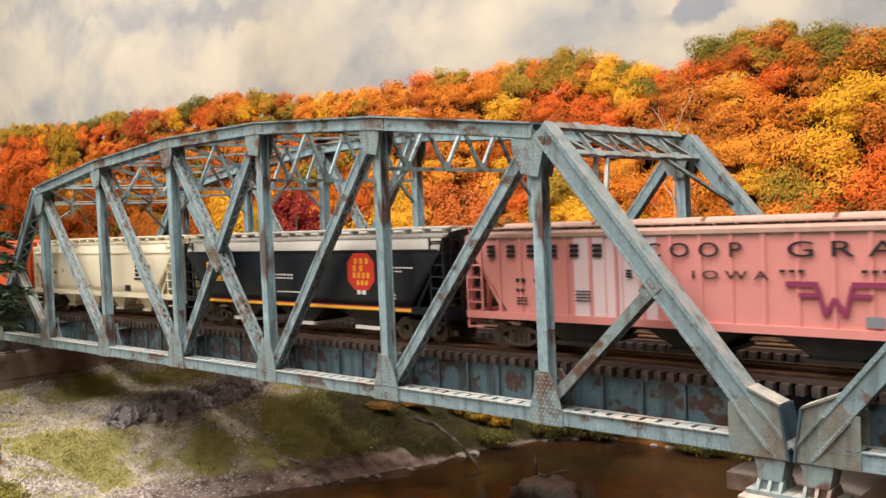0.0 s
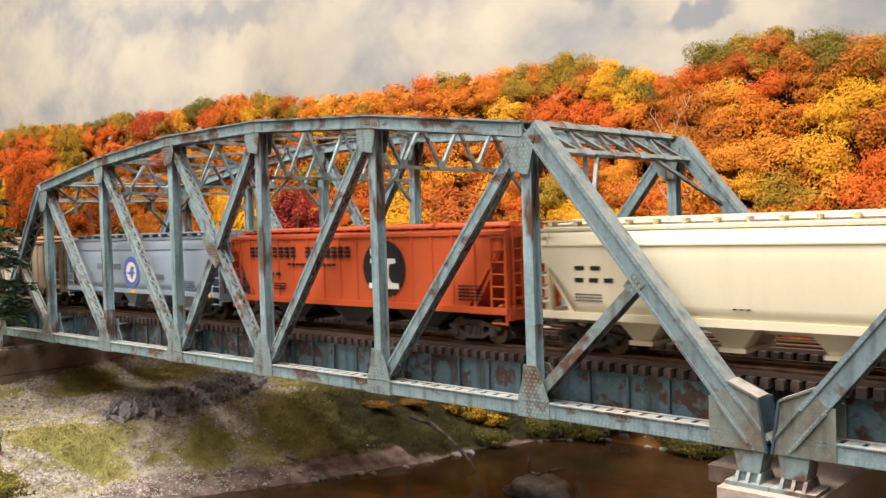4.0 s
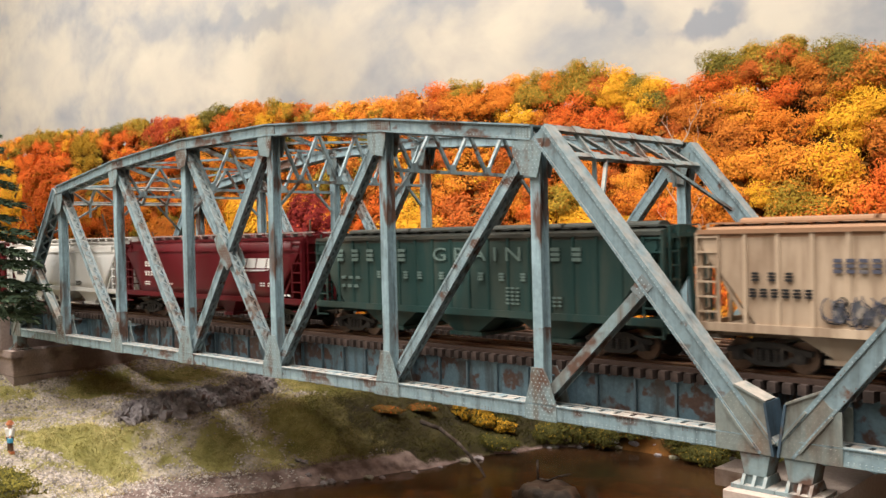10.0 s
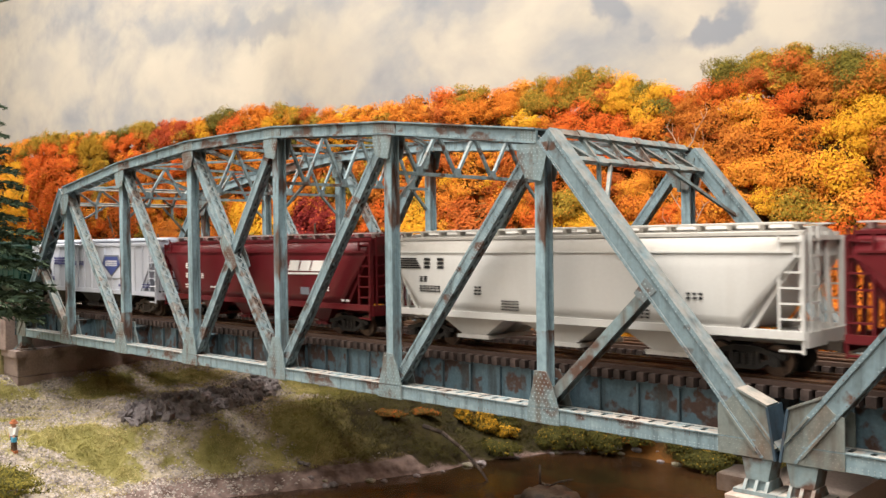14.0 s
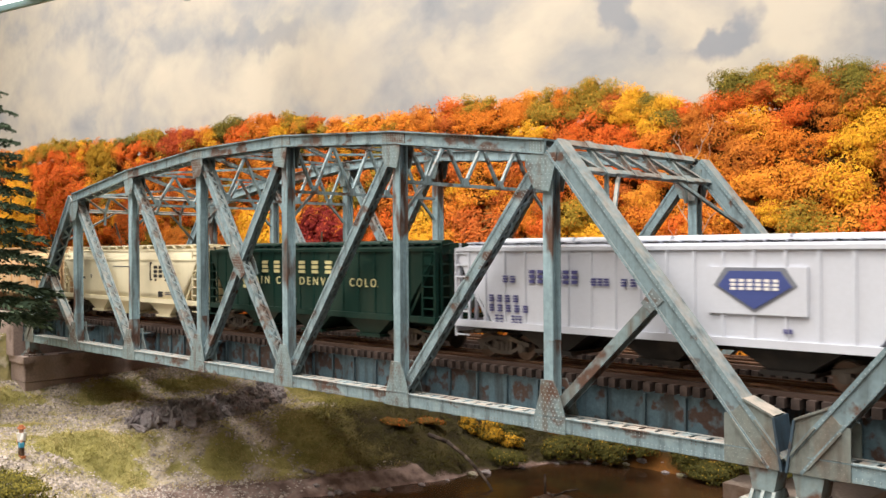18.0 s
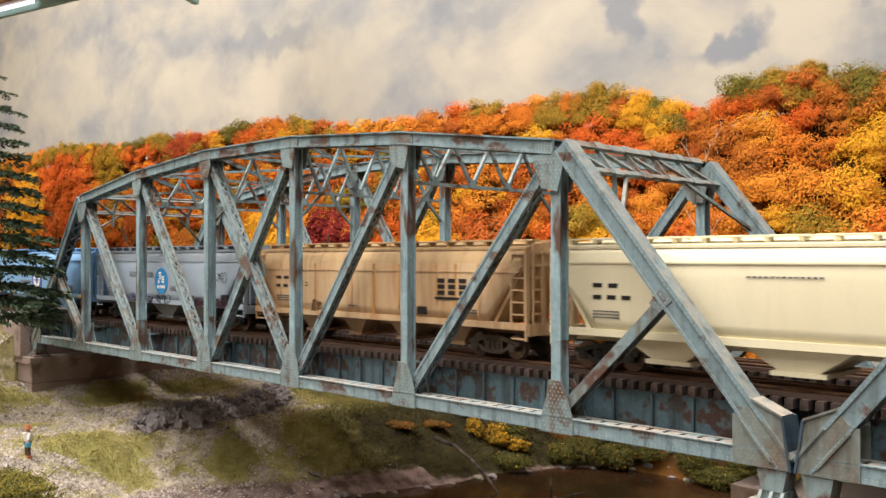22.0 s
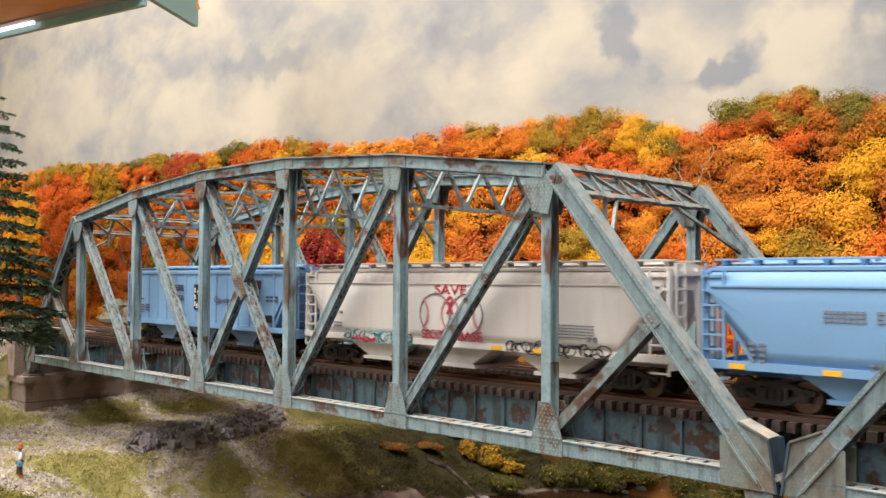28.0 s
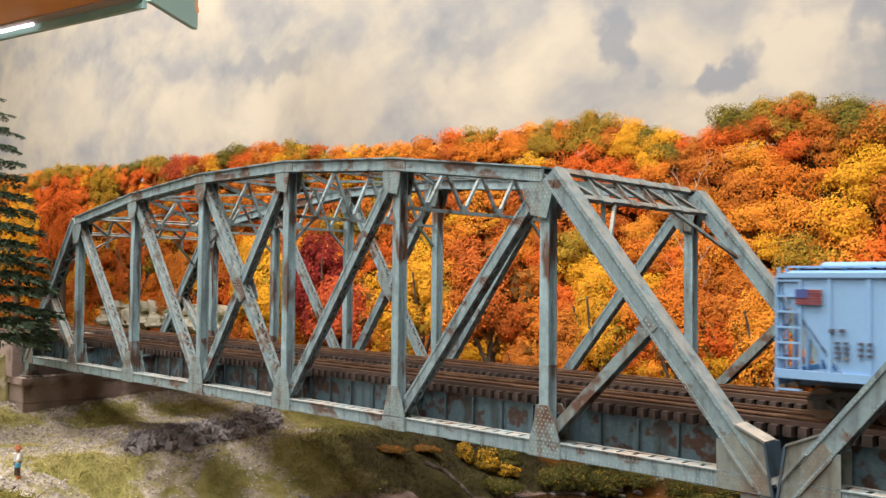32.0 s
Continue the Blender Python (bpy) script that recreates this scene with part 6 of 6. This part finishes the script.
    letters(car, R, black, [(20 - h, 66 - h, 44, 50.5, 8), (74 - h, 114 - h, 44, 50.5, 7)])
    small_print(car, R, black, [(58 - h, 39, 44, 1.8, 1), (33 - h, 32.5, 20, 2.6, 1), (44 - h, 27, 12, 1, 3), (192 - h, 29, 16, 1.1, 5)])
    # 5 pale grey-blue car
    m = car_paint("pale_blue_car_paint", (0.285, 0.352, 0.44), 0.15)
    # roof: dirtier side paint, darkened to offset lamp light on its curve
    car, h, _, _ = keep(hopper_car("pale grey-blue covered hopper car with round blue emblem", "round", car_length(5), m, car_paint("pale_blue_car_roof", (0.21, 0.26, 0.32), 0.35), m, bays=4))
    emblem_disc(car, 106.5 - h, 32, 11.5, H, paint("emblem_blue", (0.10, 0.15, 0.42), rough=0.5, bump=0), True)
    letters(car, H, grey_ink, [(53 - h, 72 - h, 34, 38.5, 7), (76 - h, 91 - h, 34, 38.5, 5), (124 - h, 152 - h, 27, 31, 9)])
    small_print(car, H, grey_ink, [(167 - h, 26, 24, 0.9, 4), (20 - h, 26, 8, 1.2, 4), (64 - h, 22.5, 12, 0.8, 2), (42 - h, 30.5, 3, 1.2, 2)])
    part("data_plate", Hull().box(195 - h, 201 - h, H - 0.2, H + 0.8, 20, 24), black, car)
    reflectors(car, (64 - h, 105 - h, 204 - h))
    # 6 weathered tan ribbed car
    m = car_paint("tan_car_paint", (0.45, 0.345, 0.25), 0.9, 1.0, 0.7, (0.17, 0.11, 0.07))
    car, h, _, _ = keep(hopper_car("dirty weathered tan ribbed covered hopper car", "ribbed", car_length(6), m, car_paint("tan_car_roof", (0.26, 0.14, 0.08), 0.4, 0.5, 0.8), m, car_paint("tan_bay_paint", (0.26, 0.21, 0.16), 0.5)))
    letters(car, R, slate, [(52 - h, 78 - h, 40, 45.5, 6), (84 - h, 106 - h, 40, 45.5, 5), (109 - h, 140 - h, 40, 45.5, 6)])
    letters(car, R, black, [(21 - h, 40 - h, 36.5, 40, 3), (21 - h, 46 - h, 30, 33.5, 6), (148 - h, 170 - h, 40.5, 46, 4)])
    s = Hull()
    for a, b, c, d in ((145, 173, 47.4, 48.2), (145, 173, 31, 31.8), (145, 145.8, 32, 47.2), (172.2, 173, 32, 47.2), (149, 169, 36.5, 37.2)):
        s.box(a - h, b - h, R - 0.2, R + 0.3, c, d)
    pieces("frame_line", s, black, car)
    faded = [paint("faded_graffiti", (0.085, 0.088, 0.10), (0.22, 0.19, 0.165), 0.5, 300, 0.8, bump=0), paint("faded_purple_graffiti", (0.18, 0.11, 0.12), (0.28, 0.22, 0.18), 0.5, 300, 0.8, bump=0)]
    side_marks(car, 52 - h, 104 - h, 20, 31, R + 0.6, faded[:1], 3)
    side_marks(car, 133 - h, 162 - h, 20, 27, R + 0.6, faded[1:], 4)
    scribble(car, 50 - h, 106 - h, 19.5, 33, R - 0.05, slate, 61, 18)
    scribble(car, 50 - h, 106 - h, 19.5, 31, R - 0.05, black, 62, 14)
    scribble(car, 130 - h, 164 - h, 19.5, 28, R - 0.05, pink_ink, 63, 10)
    faded_panels(car, h, (112, 120, 129, 137), "bleached_tan", (0.50, 0.43, 0.40))
    # 7 dark faded green ribbed car
    m = car_paint("faded_green_car_paint", (0.015, 0.046, 0.043), 0.3, 0.3, 0.6)
    car, h, _, _ = keep(hopper_car("faded dark green ribbed covered hopper car", "ribbed", car_length(7), m, car_paint("green_black_roof", (0.04, 0.045, 0.04), 0.3), m, m))
    letters(car, R, grey_green, [(16 - h, 78 - h, 43.5, 50.5, 5), (49 - h, 90 - h, 34, 38, 4), (94 - h, 159 - h, 34, 38, 5), (165 - h, 188 - h, 44, 50.5, 2)])
    lettering("words", "G R A I N", 95 - h, 151 - h, 44, 51, R, grey_green, car)
    small_print(car, R, grey_green, [(23 - h, 33, 18, 2.4, 1), (23 - h, 28, 16, 2.4, 1), (142 - h, 30, 9, 1.2, 5), (166 - h, 26, 9, 1.2, 3)])
    # 8 maroon, 9 off-white, 10 maroon
    for i in (8, 9, 10):
        if i == 9:
            m = car_paint("white_car_paint", (0.56, 0.553, 0.535), 0.14)
            # roof colour lowered against the ceiling light on the rounded top, plus dirt
            car, h, _, _ = keep(hopper_car("off-white covered hopper car with black striped emblem", "round", car_length(i), m, car_paint("white_car_roof", (0.45, 0.43, 0.40), 0.3), m))
            s = Hull()
            for k in range(5):
                s.prism([(9 - h + 1.1 * k - 2, 41.2 + k * 1.25), (26 - h - 0.8 * k, 41.2 + k * 1.25), (26 - h - 0.8 * k, 42.0 + k * 1.25), (9.4 - h + 1.1 * k - 2, 42.0 + k * 1.25)], "y", H - 0.3, H + 0.8)
            pieces("stripe", s, black, car)
            letters(car, H, black, [(26 - h, 45 - h, 41.2, 47, 2), (25 - h, 31 - h, 34, 37, 2), (25 - h, 40 - h, 28.5, 32, 6)])
            small_print(car, H, black, [(63 - h, 31.5, 5, 1.1, 3), (80 - h, 25, 11, 0.9, 4), (150 - h, 24, 10, 1, 3), (176 - h, 32, 8, 1.2, 2)])
            continue
        m = car_paint("maroon_car_paint", (0.105, 0.009, 0.013), 0.12, 0.2, 0.35, (0.03, 0.02, 0.02))
        walkway = car_paint("pale_walkway", (0.50, 0.44, 0.42), 0.3) if i == 10 or i == 8 else m
        car, h, _, _ = keep(hopper_car("glossy maroon covered hopper car with white lettering", "round", car_length(i), m, m, m, m, 4, hatch=walkway))
        for k in range(4):
            x = 150 - h + k * 11
            part("letter", Hull().prism([(x, 38.5), (x + 9.6, 38.5), (x + 12, 45), (x + 2.4, 45)], "y", H - 0.3, H + 0.4), white, car)
        part("swoosh", Hull().prism([(149 - h, 36), (180 - h, 36.6), (188 - h, 37.6), (150 - h, 37.4)], "y", H - 0.3, H + 0.4), white, car)
        letters(car, H, white, [(30 - h, 46 - h, 38.5, 42.5, 4), (30 - h, 54 - h, 31.5, 35, 6)])
        small_print(car, H, white, [(30 - h, 26, 8, 1.1, 2), (62 - h, 25, 9, 1.4, 1), (176 - h, 28, 6, 1, 2), (184 - h, 28, 6, 1, 2), (86 - h, 38, 5, 2.4, 2), (200 - h, 20.5, 8, 1.6, 1)])
        part("data_plate", Hull().box(162 - h, 170 - h, H - 0.25, H + 0.8, 23.5, 28), grey_ink, car)
    # 11 white ribbed car with blue emblem
    m = car_paint("bright_white_car_paint", (0.50, 0.522, 0.59), 0.08)
    car, h, _, _ = keep(hopper_car("bright white ribbed covered hopper car with blue emblem plate", "ribbed", car_length(11), m, m, m, bay_black))
    board = part("emblem_board", Hull().box(138 - h, 177 - h, R - 0.3, R + 1.2, 29, 48.5), m, car)
    sx, sz = 157 - h, 39
    part("emblem_rim", Hull().prism([(sx + a * 16.5, sz + b * 9.2) for a, b in ((-1, 0.2), (-0.72, 1), (0.72, 1), (1, 0.2), (0, -1))], "y", R - 0.5, R), grey_ink, car)
    part("emblem_shield", Hull().prism([(sx + a * 14.5, sz + b * 7.8) for a, b in ((-1, 0.2), (-0.7, 1), (0.7, 1), (1, 0.2), (0, -1))], "y", R - 0.75, R), blue, car)
    letters(car, R - 0.65, white, [(sx - 10, sx + 10, 39, 43.5, 6)])
    letters(car, R, violet, [(31 - h, 40 - h, 39.5, 43, 2), (47 - h, 76 - h, 39.5, 46, 6), (82 - h, 92 - h, 39, 42.5, 3), (97 - h, 106 - h, 39, 42.5, 2), (22 - h, 42 - h, 29.5, 33, 4), (22 - h, 48 - h, 24.5, 28, 5)])
    small_print(car, R, violet, [(27 - h, 22, 6, 1, 3), (37 - h, 22, 7, 1, 3), (168 - h, 22, 4, 2.4, 1), (206 - h, 24, 12, 1.2, 2)])
    # 12 green ribbed car
    m = car_paint("green_car_paint", (0.0035, 0.026, 0.020), 0.1)
    car, h, _, _ = keep(hopper_car("dark green ribbed covered hopper car with cream letters", "ribbed", car_length(12), m, m, m, m, ribs=14))
    letters(car, R, cream_ink, [(60 - h, 150 - h, 42, 50, 7)])
    lettering("words", "G R A I N", 41 - h, 71 - h, 34.5, 39.5, R, cream_ink, car)
    lettering("words", "C O", 79 - h, 90 - h, 34.5, 39.5, R, cream_ink, car)
    lettering("words", "D E N V E R.", 103 - h, 141 - h, 34.5, 39.5, R, cream_ink, car)
    lettering("words", "C O L O.", 150 - h, 174 - h, 34.5, 39.5, R, cream_ink, car)
    small_print(car, R, cream_ink, [(24 - h, 31, 4, 3, 1), (42 - h, 31, 11, 3, 1)])
    part("data_plate", Hull().box(88 - h, 98 - h, R - 0.2, R + 1.2, 21, 26), white, car)
    # 13 cream, 14 rusty tan
    m = car_paint("pale_cream_car_paint", (0.70, 0.635, 0.46), 0.12)
    car, h, _, _ = keep(hopper_car("clean cream covered hopper car with black bracketed emblem", "round", car_length(13), m, m, m))
    cream_marks(car, h, H, 160, True)
    m = car_paint("rusty_tan_car_paint", (0.54, 0.385, 0.235), 0.6, 0.6, 0.65, (0.30, 0.13, 0.04))
    # bay paint holds grime and the shade below the body
    car, h, _, _ = keep(hopper_car("rust-streaked tan covered hopper car with black emblem", "round", car_length(14), m, car_paint("rusty_tan_roof", (0.50, 0.34, 0.18), 0.5, 0.6, 0.7), m, car_paint("grimy_shaded_tan_bay", (0.30, 0.19, 0.11), 0.4), bays=4, rail=44.5))
    cream_marks(car, h, H, 166, False)
    streak = paint("rust_streak", (0.42, 0.21, 0.065), (0.52, 0.33, 0.16), 0.5, 260, 0.8, bump=0, stretch=(1, 1, 0.15))
    rng = random.Random(14)
    for x, w in ((30, 0.6), (62, 1.0), (96, 0.8), (118, 1.4), (139, 0.9), (168, 0.7), (180, 1.6), (197, 0.8)):
        x = x - h + rng.uniform(-2, 2)
        low = rng.uniform(15.8, 30) if w < 1.3 else 15.8
        edge = [(x + w * rng.uniform(0.4, 1.0), 49 - q * (49 - low) / 6) for q in range(6)] + [(x + 0.15, low)]
        edge += [(x - w * rng.uniform(0.4, 1.0), low + q * (49 - low) / 6) for q in range(1, 7)]
        part("rust_streak", Hull().prism(edge, "y", -21.14, -19), streak, car)
    part("rust_patch", Hull().prism([(60 - h, 18.5), (67 - h, 18.5), (66.5 - h, 21.5), (70 - h, 23.6), (69 - h, 24.4), (65.5 - h, 25), (63 - h, 26.2), (61 - h, 25)], "y", -21.16, -19), paint("dark_rust", (0.10, 0.05, 0.025), (0.20, 0.11, 0.05), 0.5, 300, 0.9, bump=0), car, "dark brown rust patch")
    # 15 grey, 16 light blue
    # dirty roof paint, toned down where the lamp would brighten the curve
    m = car_paint("grey_car_paint", (0.29, 0.355, 0.435), 0.1)
    # bays painted dark in place of the shade beneath the car
    car, h, _, _ = keep(hopper_car("grey covered hopper car with blue round emblem and graffiti", "round", car_length(15), m, car_paint("grey_car_roof", (0.20, 0.245, 0.295), 0.35), m, car_paint("shaded_grey_bay", (0.09, 0.095, 0.10), 0.3)))
    emblem_disc(car, 111.5 - h, 34, 9.6, H, sky_blue, False)
    letters(car, H, grey_ink, [(60 - h, 78 - h, 37, 41, 7), (82 - h, 99 - h, 37, 41, 5), (124 - h, 150 - h, 26.5, 30, 9)])
    small_print(car, H, grey_ink, [(22 - h, 26, 8, 1.2, 4), (178 - h, 37, 9, 1.6, 3), (36 - h, 22.5, 10, 0.8, 1)])
    part("data_plate", Hull().box(195 - h, 203 - h, H - 0.25, H + 0.8, 20, 25.5), black, car)
    side_marks(car, 54 - h, 94 - h, 16, 21, H - 0.1, [pink_ink, blue], 5)
    scribble(car, 52 - h, 96 - h, 15.6, 23, H - 0.65, grey_ink, 51)
    scribble(car, 52 - h, 96 - h, 15.6, 22, H - 0.65, violet, 52)
    scribble(car, 104 - h, 124 - h, 15.6, 23, H - 0.3, black, 6, 7)
    wine = paint("wine_graffiti", (0.075, 0.028, 0.045), rough=0.6, bump=0)
    side_marks(car, 160 - h, 204 - h, 15.4, 21, H - 0.1, [wine, pink_ink, paint("green_graffiti", (0.035, 0.085, 0.06), rough=0.6, bump=0), pink_ink], 7)
    scribble(car, 158 - h, 206 - h, 15, 23.5, H - 0.65, black, 71, 16)
    scribble(car, 158 - h, 206 - h, 15, 22, H - 0.65, wine, 72, 16)
    scribble(car, 188 - h, 200 - h, 35, 43, H - 0.15, paint("dull_green_graffiti", (0.15, 0.185, 0.20), rough=0.6, bump=0), 73, 4)
    m = car_paint("sky_blue_car_paint", (0.165, 0.315, 0.53), 0.08)
    car, h, _, _ = keep(hopper_car("clean light blue covered hopper car with round emblem", "round", car_length(16), m, m, m))
    emblem_disc(car, 111.5 - h, 31, 11.6, H, paint("emblem_navy", (0.07, 0.10, 0.28), rough=0.5, bump=0), True)
    letters(car, H, grey_ink, [(48 - h, 63 - h, 36.5, 41, 7), (66 - h, 82 - h, 36.5, 41, 5), (69 - h, 96 - h, 26, 30, 8)])
    small_print(car, H, grey_ink, [(20 - h, 26, 8, 1.4, 4), (64 - h, 20.5, 8, 1, 2), (168 - h, 26, 24, 0.9, 4)])
    reflectors(car, (12 - h, 48 - h, 88 - h, 150 - h, 204 - h))
    # 17 off-white with the ball picture
    m = car_paint("warm_white_car_paint", (0.62, 0.60, 0.595), 0.25)
    # roof darker than the sides: dirt, and less glare from the ceiling lamp
    car, h, _, _ = keep(hopper_car("off-white covered hopper car with red baseball picture", "round", car_length(17), m, car_paint("warm_white_car_roof", (0.42, 0.39, 0.38), 0.35), m))
    rose = paint("rose_lettering", (0.46, 0.18, 0.20), rough=0.6, bump=0)
    for cx, side in ((111 - h, -1), (133 - h, 1)):
        part("ball_outline", ring(Hull(), cx, 33.5, 11.1, 0.5, H, 36, 0.4), grey_ink, car)
        for t in (-1, 1):
            s = Hull()
            for k in range(9):
                a, b = (radians(-48 + q * 10.6) for q in (k, k + 1))
                s.beam((cx + t * (15.5 - 10.5 * math.cos(a)), H - 0.3, 33.5 + 10.5 * math.sin(a)), (cx + t * (15.5 - 10.5 * math.cos(b)), H - 0.3, 33.5 + 10.5 * math.sin(b)), 0.3, 1.1)
            part("ball_seam", s, rose, car)
    s = Hull()
    ring(s, 122 - h, 41, 2.2, 0.9, H - 0.2, 16)
    s.beam((120.5 - h, H - 0.4, 39.5), (124 - h, H - 0.4, 33.5), 0.4, 1.2)
    s.beam((123.5 - h, H - 0.4, 39.5), (120 - h, H - 0.4, 33.5), 0.4, 1.2)
    part("ribbon", s, red, car)
    lettering("words", "SAVE", 111 - h, 133 - h, 44, 49.5, H - 0.2, red, car)
    lettering("words", "SECOND", 102 - h, 125 - h, 19.5, 24.5, H - 0.4, red, car)
    lettering("words", "BASE", 128 - h, 144 - h, 19.5, 24.5, H - 0.4, red, car)
    small_print(car, H, grey_ink, [(28 - h, 37, 8, 2.2, 1), (28 - h, 31, 10, 2.2, 1), (28 - h, 25, 8, 1.2, 2), (188 - h, 30, 22, 0.9, 5), (206 - h, 23, 6, 3, 1)])
    part("graffiti", Hull().box(42 - h, 92 - h, H - 0.12, H + 0.5, 15.2, 20.6), paint("pale_graffiti", (0.60, 0.62, 0.62), (0.40, 0.50, 0.50), 0.4, 200, 0.6, bump=0), car)
    for ink, seed in ((teal, 8), (black, 18), (teal, 28)):
        scribble(car, 40 - h, 94 - h, 14.6, 21.5, H - 0.25, ink, seed)
    side_marks(car, 44 - h, 60 - h, 15, 19, H - 0.1, [red], 88)
    for seed in (9, 19):
        scribble(car, 160 - h, 216 - h, 15, 21.5, H - 0.25, black, seed, 16)
    reflectors(car, (150 - h, 176 - h))
    # 18 last car
    m = car_paint("last_blue_car_paint", (0.19, 0.345, 0.57), 0.08)
    # bay paint is the body blue, darkened as under-car shade
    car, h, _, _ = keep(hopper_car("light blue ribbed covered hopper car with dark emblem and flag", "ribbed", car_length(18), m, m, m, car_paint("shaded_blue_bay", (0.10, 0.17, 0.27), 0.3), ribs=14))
    part("emblem_board", Hull().box(101 - h, 118.5 - h, R - 0.2, R + 1.2, 29, 47.5), black, car)
    part("emblem_mark", Hull().prism([(110 - h, 46.5), (114 - h, 42), (110 - h, 37.5), (106 - h, 42)], "y", R - 0.45, R), white, car)
    letters(car, R - 0.3, white, [(104 - h, 116.5 - h, 30, 33, 4), (102 - h, 104 - h, 31, 45, 1), (105 - h, 117 - h, 34.5, 36, 1)])
    letters(car, R, slate, [(58 - h, 86 - h, 42.5, 47, 7), (66 - h, 86 - h, 35, 39, 5)])
    lettering("words", "Co-op", 128 - h, 147 - h, 33, 39, R, slate, car)
    flag_pale, flag_red = paint("flag_pale", (0.30, 0.24, 0.26), rough=0.6, bump=0), paint("flag_red", (0.17, 0.035, 0.05), rough=0.6, bump=0)
    for x in (8 - h, 175 - h):
        part("flag", Hull().box(x, x + 9.5, R - 0.2, R + 1.2, 45, 51), flag_pale, car, "painted flag")
        s = Hull()
        for k in range(6):
            s.box(x, x + 9.5, R - 0.4, R, 45 + k * 1.02, 45.62 + k * 1.02)
        pieces("flag_stripe", s, flag_red, car)
        part("flag_field", Hull().box(x, x + 4.6, R - 0.55, R, 47.6, 51), blue, car)
    small_print(car, R, slate, [(20 - h, 34.5, 7, 1.8, 1), (22 - h, 30, 6, 1.2, 4), (30 - h, 30, 6, 1.4, 3), (172 - h, 39, 12, 1.6, 2), (190 - h, 39, 14, 1.6, 2)])
    part("data_plate", Hull().box(189 - h, 196 - h, R - 0.2, R + 1.2, 22, 27), black, car)


def cream_marks(car, h, y, x, squared):
    x -= h
    letters(car, y, black, [(x, x + 23, 36 if squared else 32, 45.5 if squared else 41, 3)])
    s = Hull()
    if squared:
        for q, d in ((x - 4.5, 1), (x + 27.5, -1)):
            s.prism([(q, 33.5), (q + d * 3, 33.5), (q + d * 3, 34.8), (q + d * 1.2, 34.8), (q + d * 1.2, 47), (q + d * 3, 47), (q + d * 3, 48.2), (q, 48.2)], "y", y - 0.3, y + 0.8)
        for q in (3, 18.5, 22.5):
            s.box(x + q, x + q + 2.2, y - 0.3, y + 0.8, 33.2, 34.8)
    else:
        s.box(x - 0.5, x + 23.2, y - 0.3, y + 0.8, 29.4, 30.8)
    pieces("emblem_bar", s, black, car)
    part("data_plate", Hull().box(x - 14 if not squared else x + 8, x - 7 if not squared else x + 14, y - 0.25, y + 0.8, 20.5, 25), black, car)
    small_print(car, y, black, [(24 - h, 38.5, 16, 2.6, 1), (24 - h, 33, 22, 2.6, 1)])
    small_print(car, y, slate, [(24 - h, 27, 14, 0.9, 3), (54 - h, 36, 3, 1.1, 2), (x + 18, 24, 11, 0.9, 2), (95 - h, 44 if squared else 23, 30 if squared else 8, 1.0, 1)])


build_train()


def motions():
    """The train rolls over the bridge at an even pace; its wheels turn while it is near."""
    times, places = [t for t, _ in TRAIN_X], [x for _, x in TRAIN_X]
    for i, car in enumerate(CARS, 1):
        back = (GAPS[i - 1] + GAPS[i]) / 2
        walk(car, [(t, pose((x - back) * S, TRACKS[0] * S, RAIL_TOP * S)) for t, x in TRAIN_X])
        begin, finish = (float(np.interp(x + back, places, times)) for x in (-880, 170))
        steps = sorted({0.0, 32.0} | {k / 15 for k in range(481) if begin <= k / 15 <= finish})
        for wheel in WHEELS[i - 1]:
            home = wheel.location.copy()
            rows = []
            for t in steps:
                x = float(np.interp(min(max(t, begin), finish), times, places))
                rows.append((t, Matrix.Translation(home) @ Matrix.Rotation(x / 6.2 % (2 * math.pi), 4, "Y")))
            walk(wheel, rows)


motions()
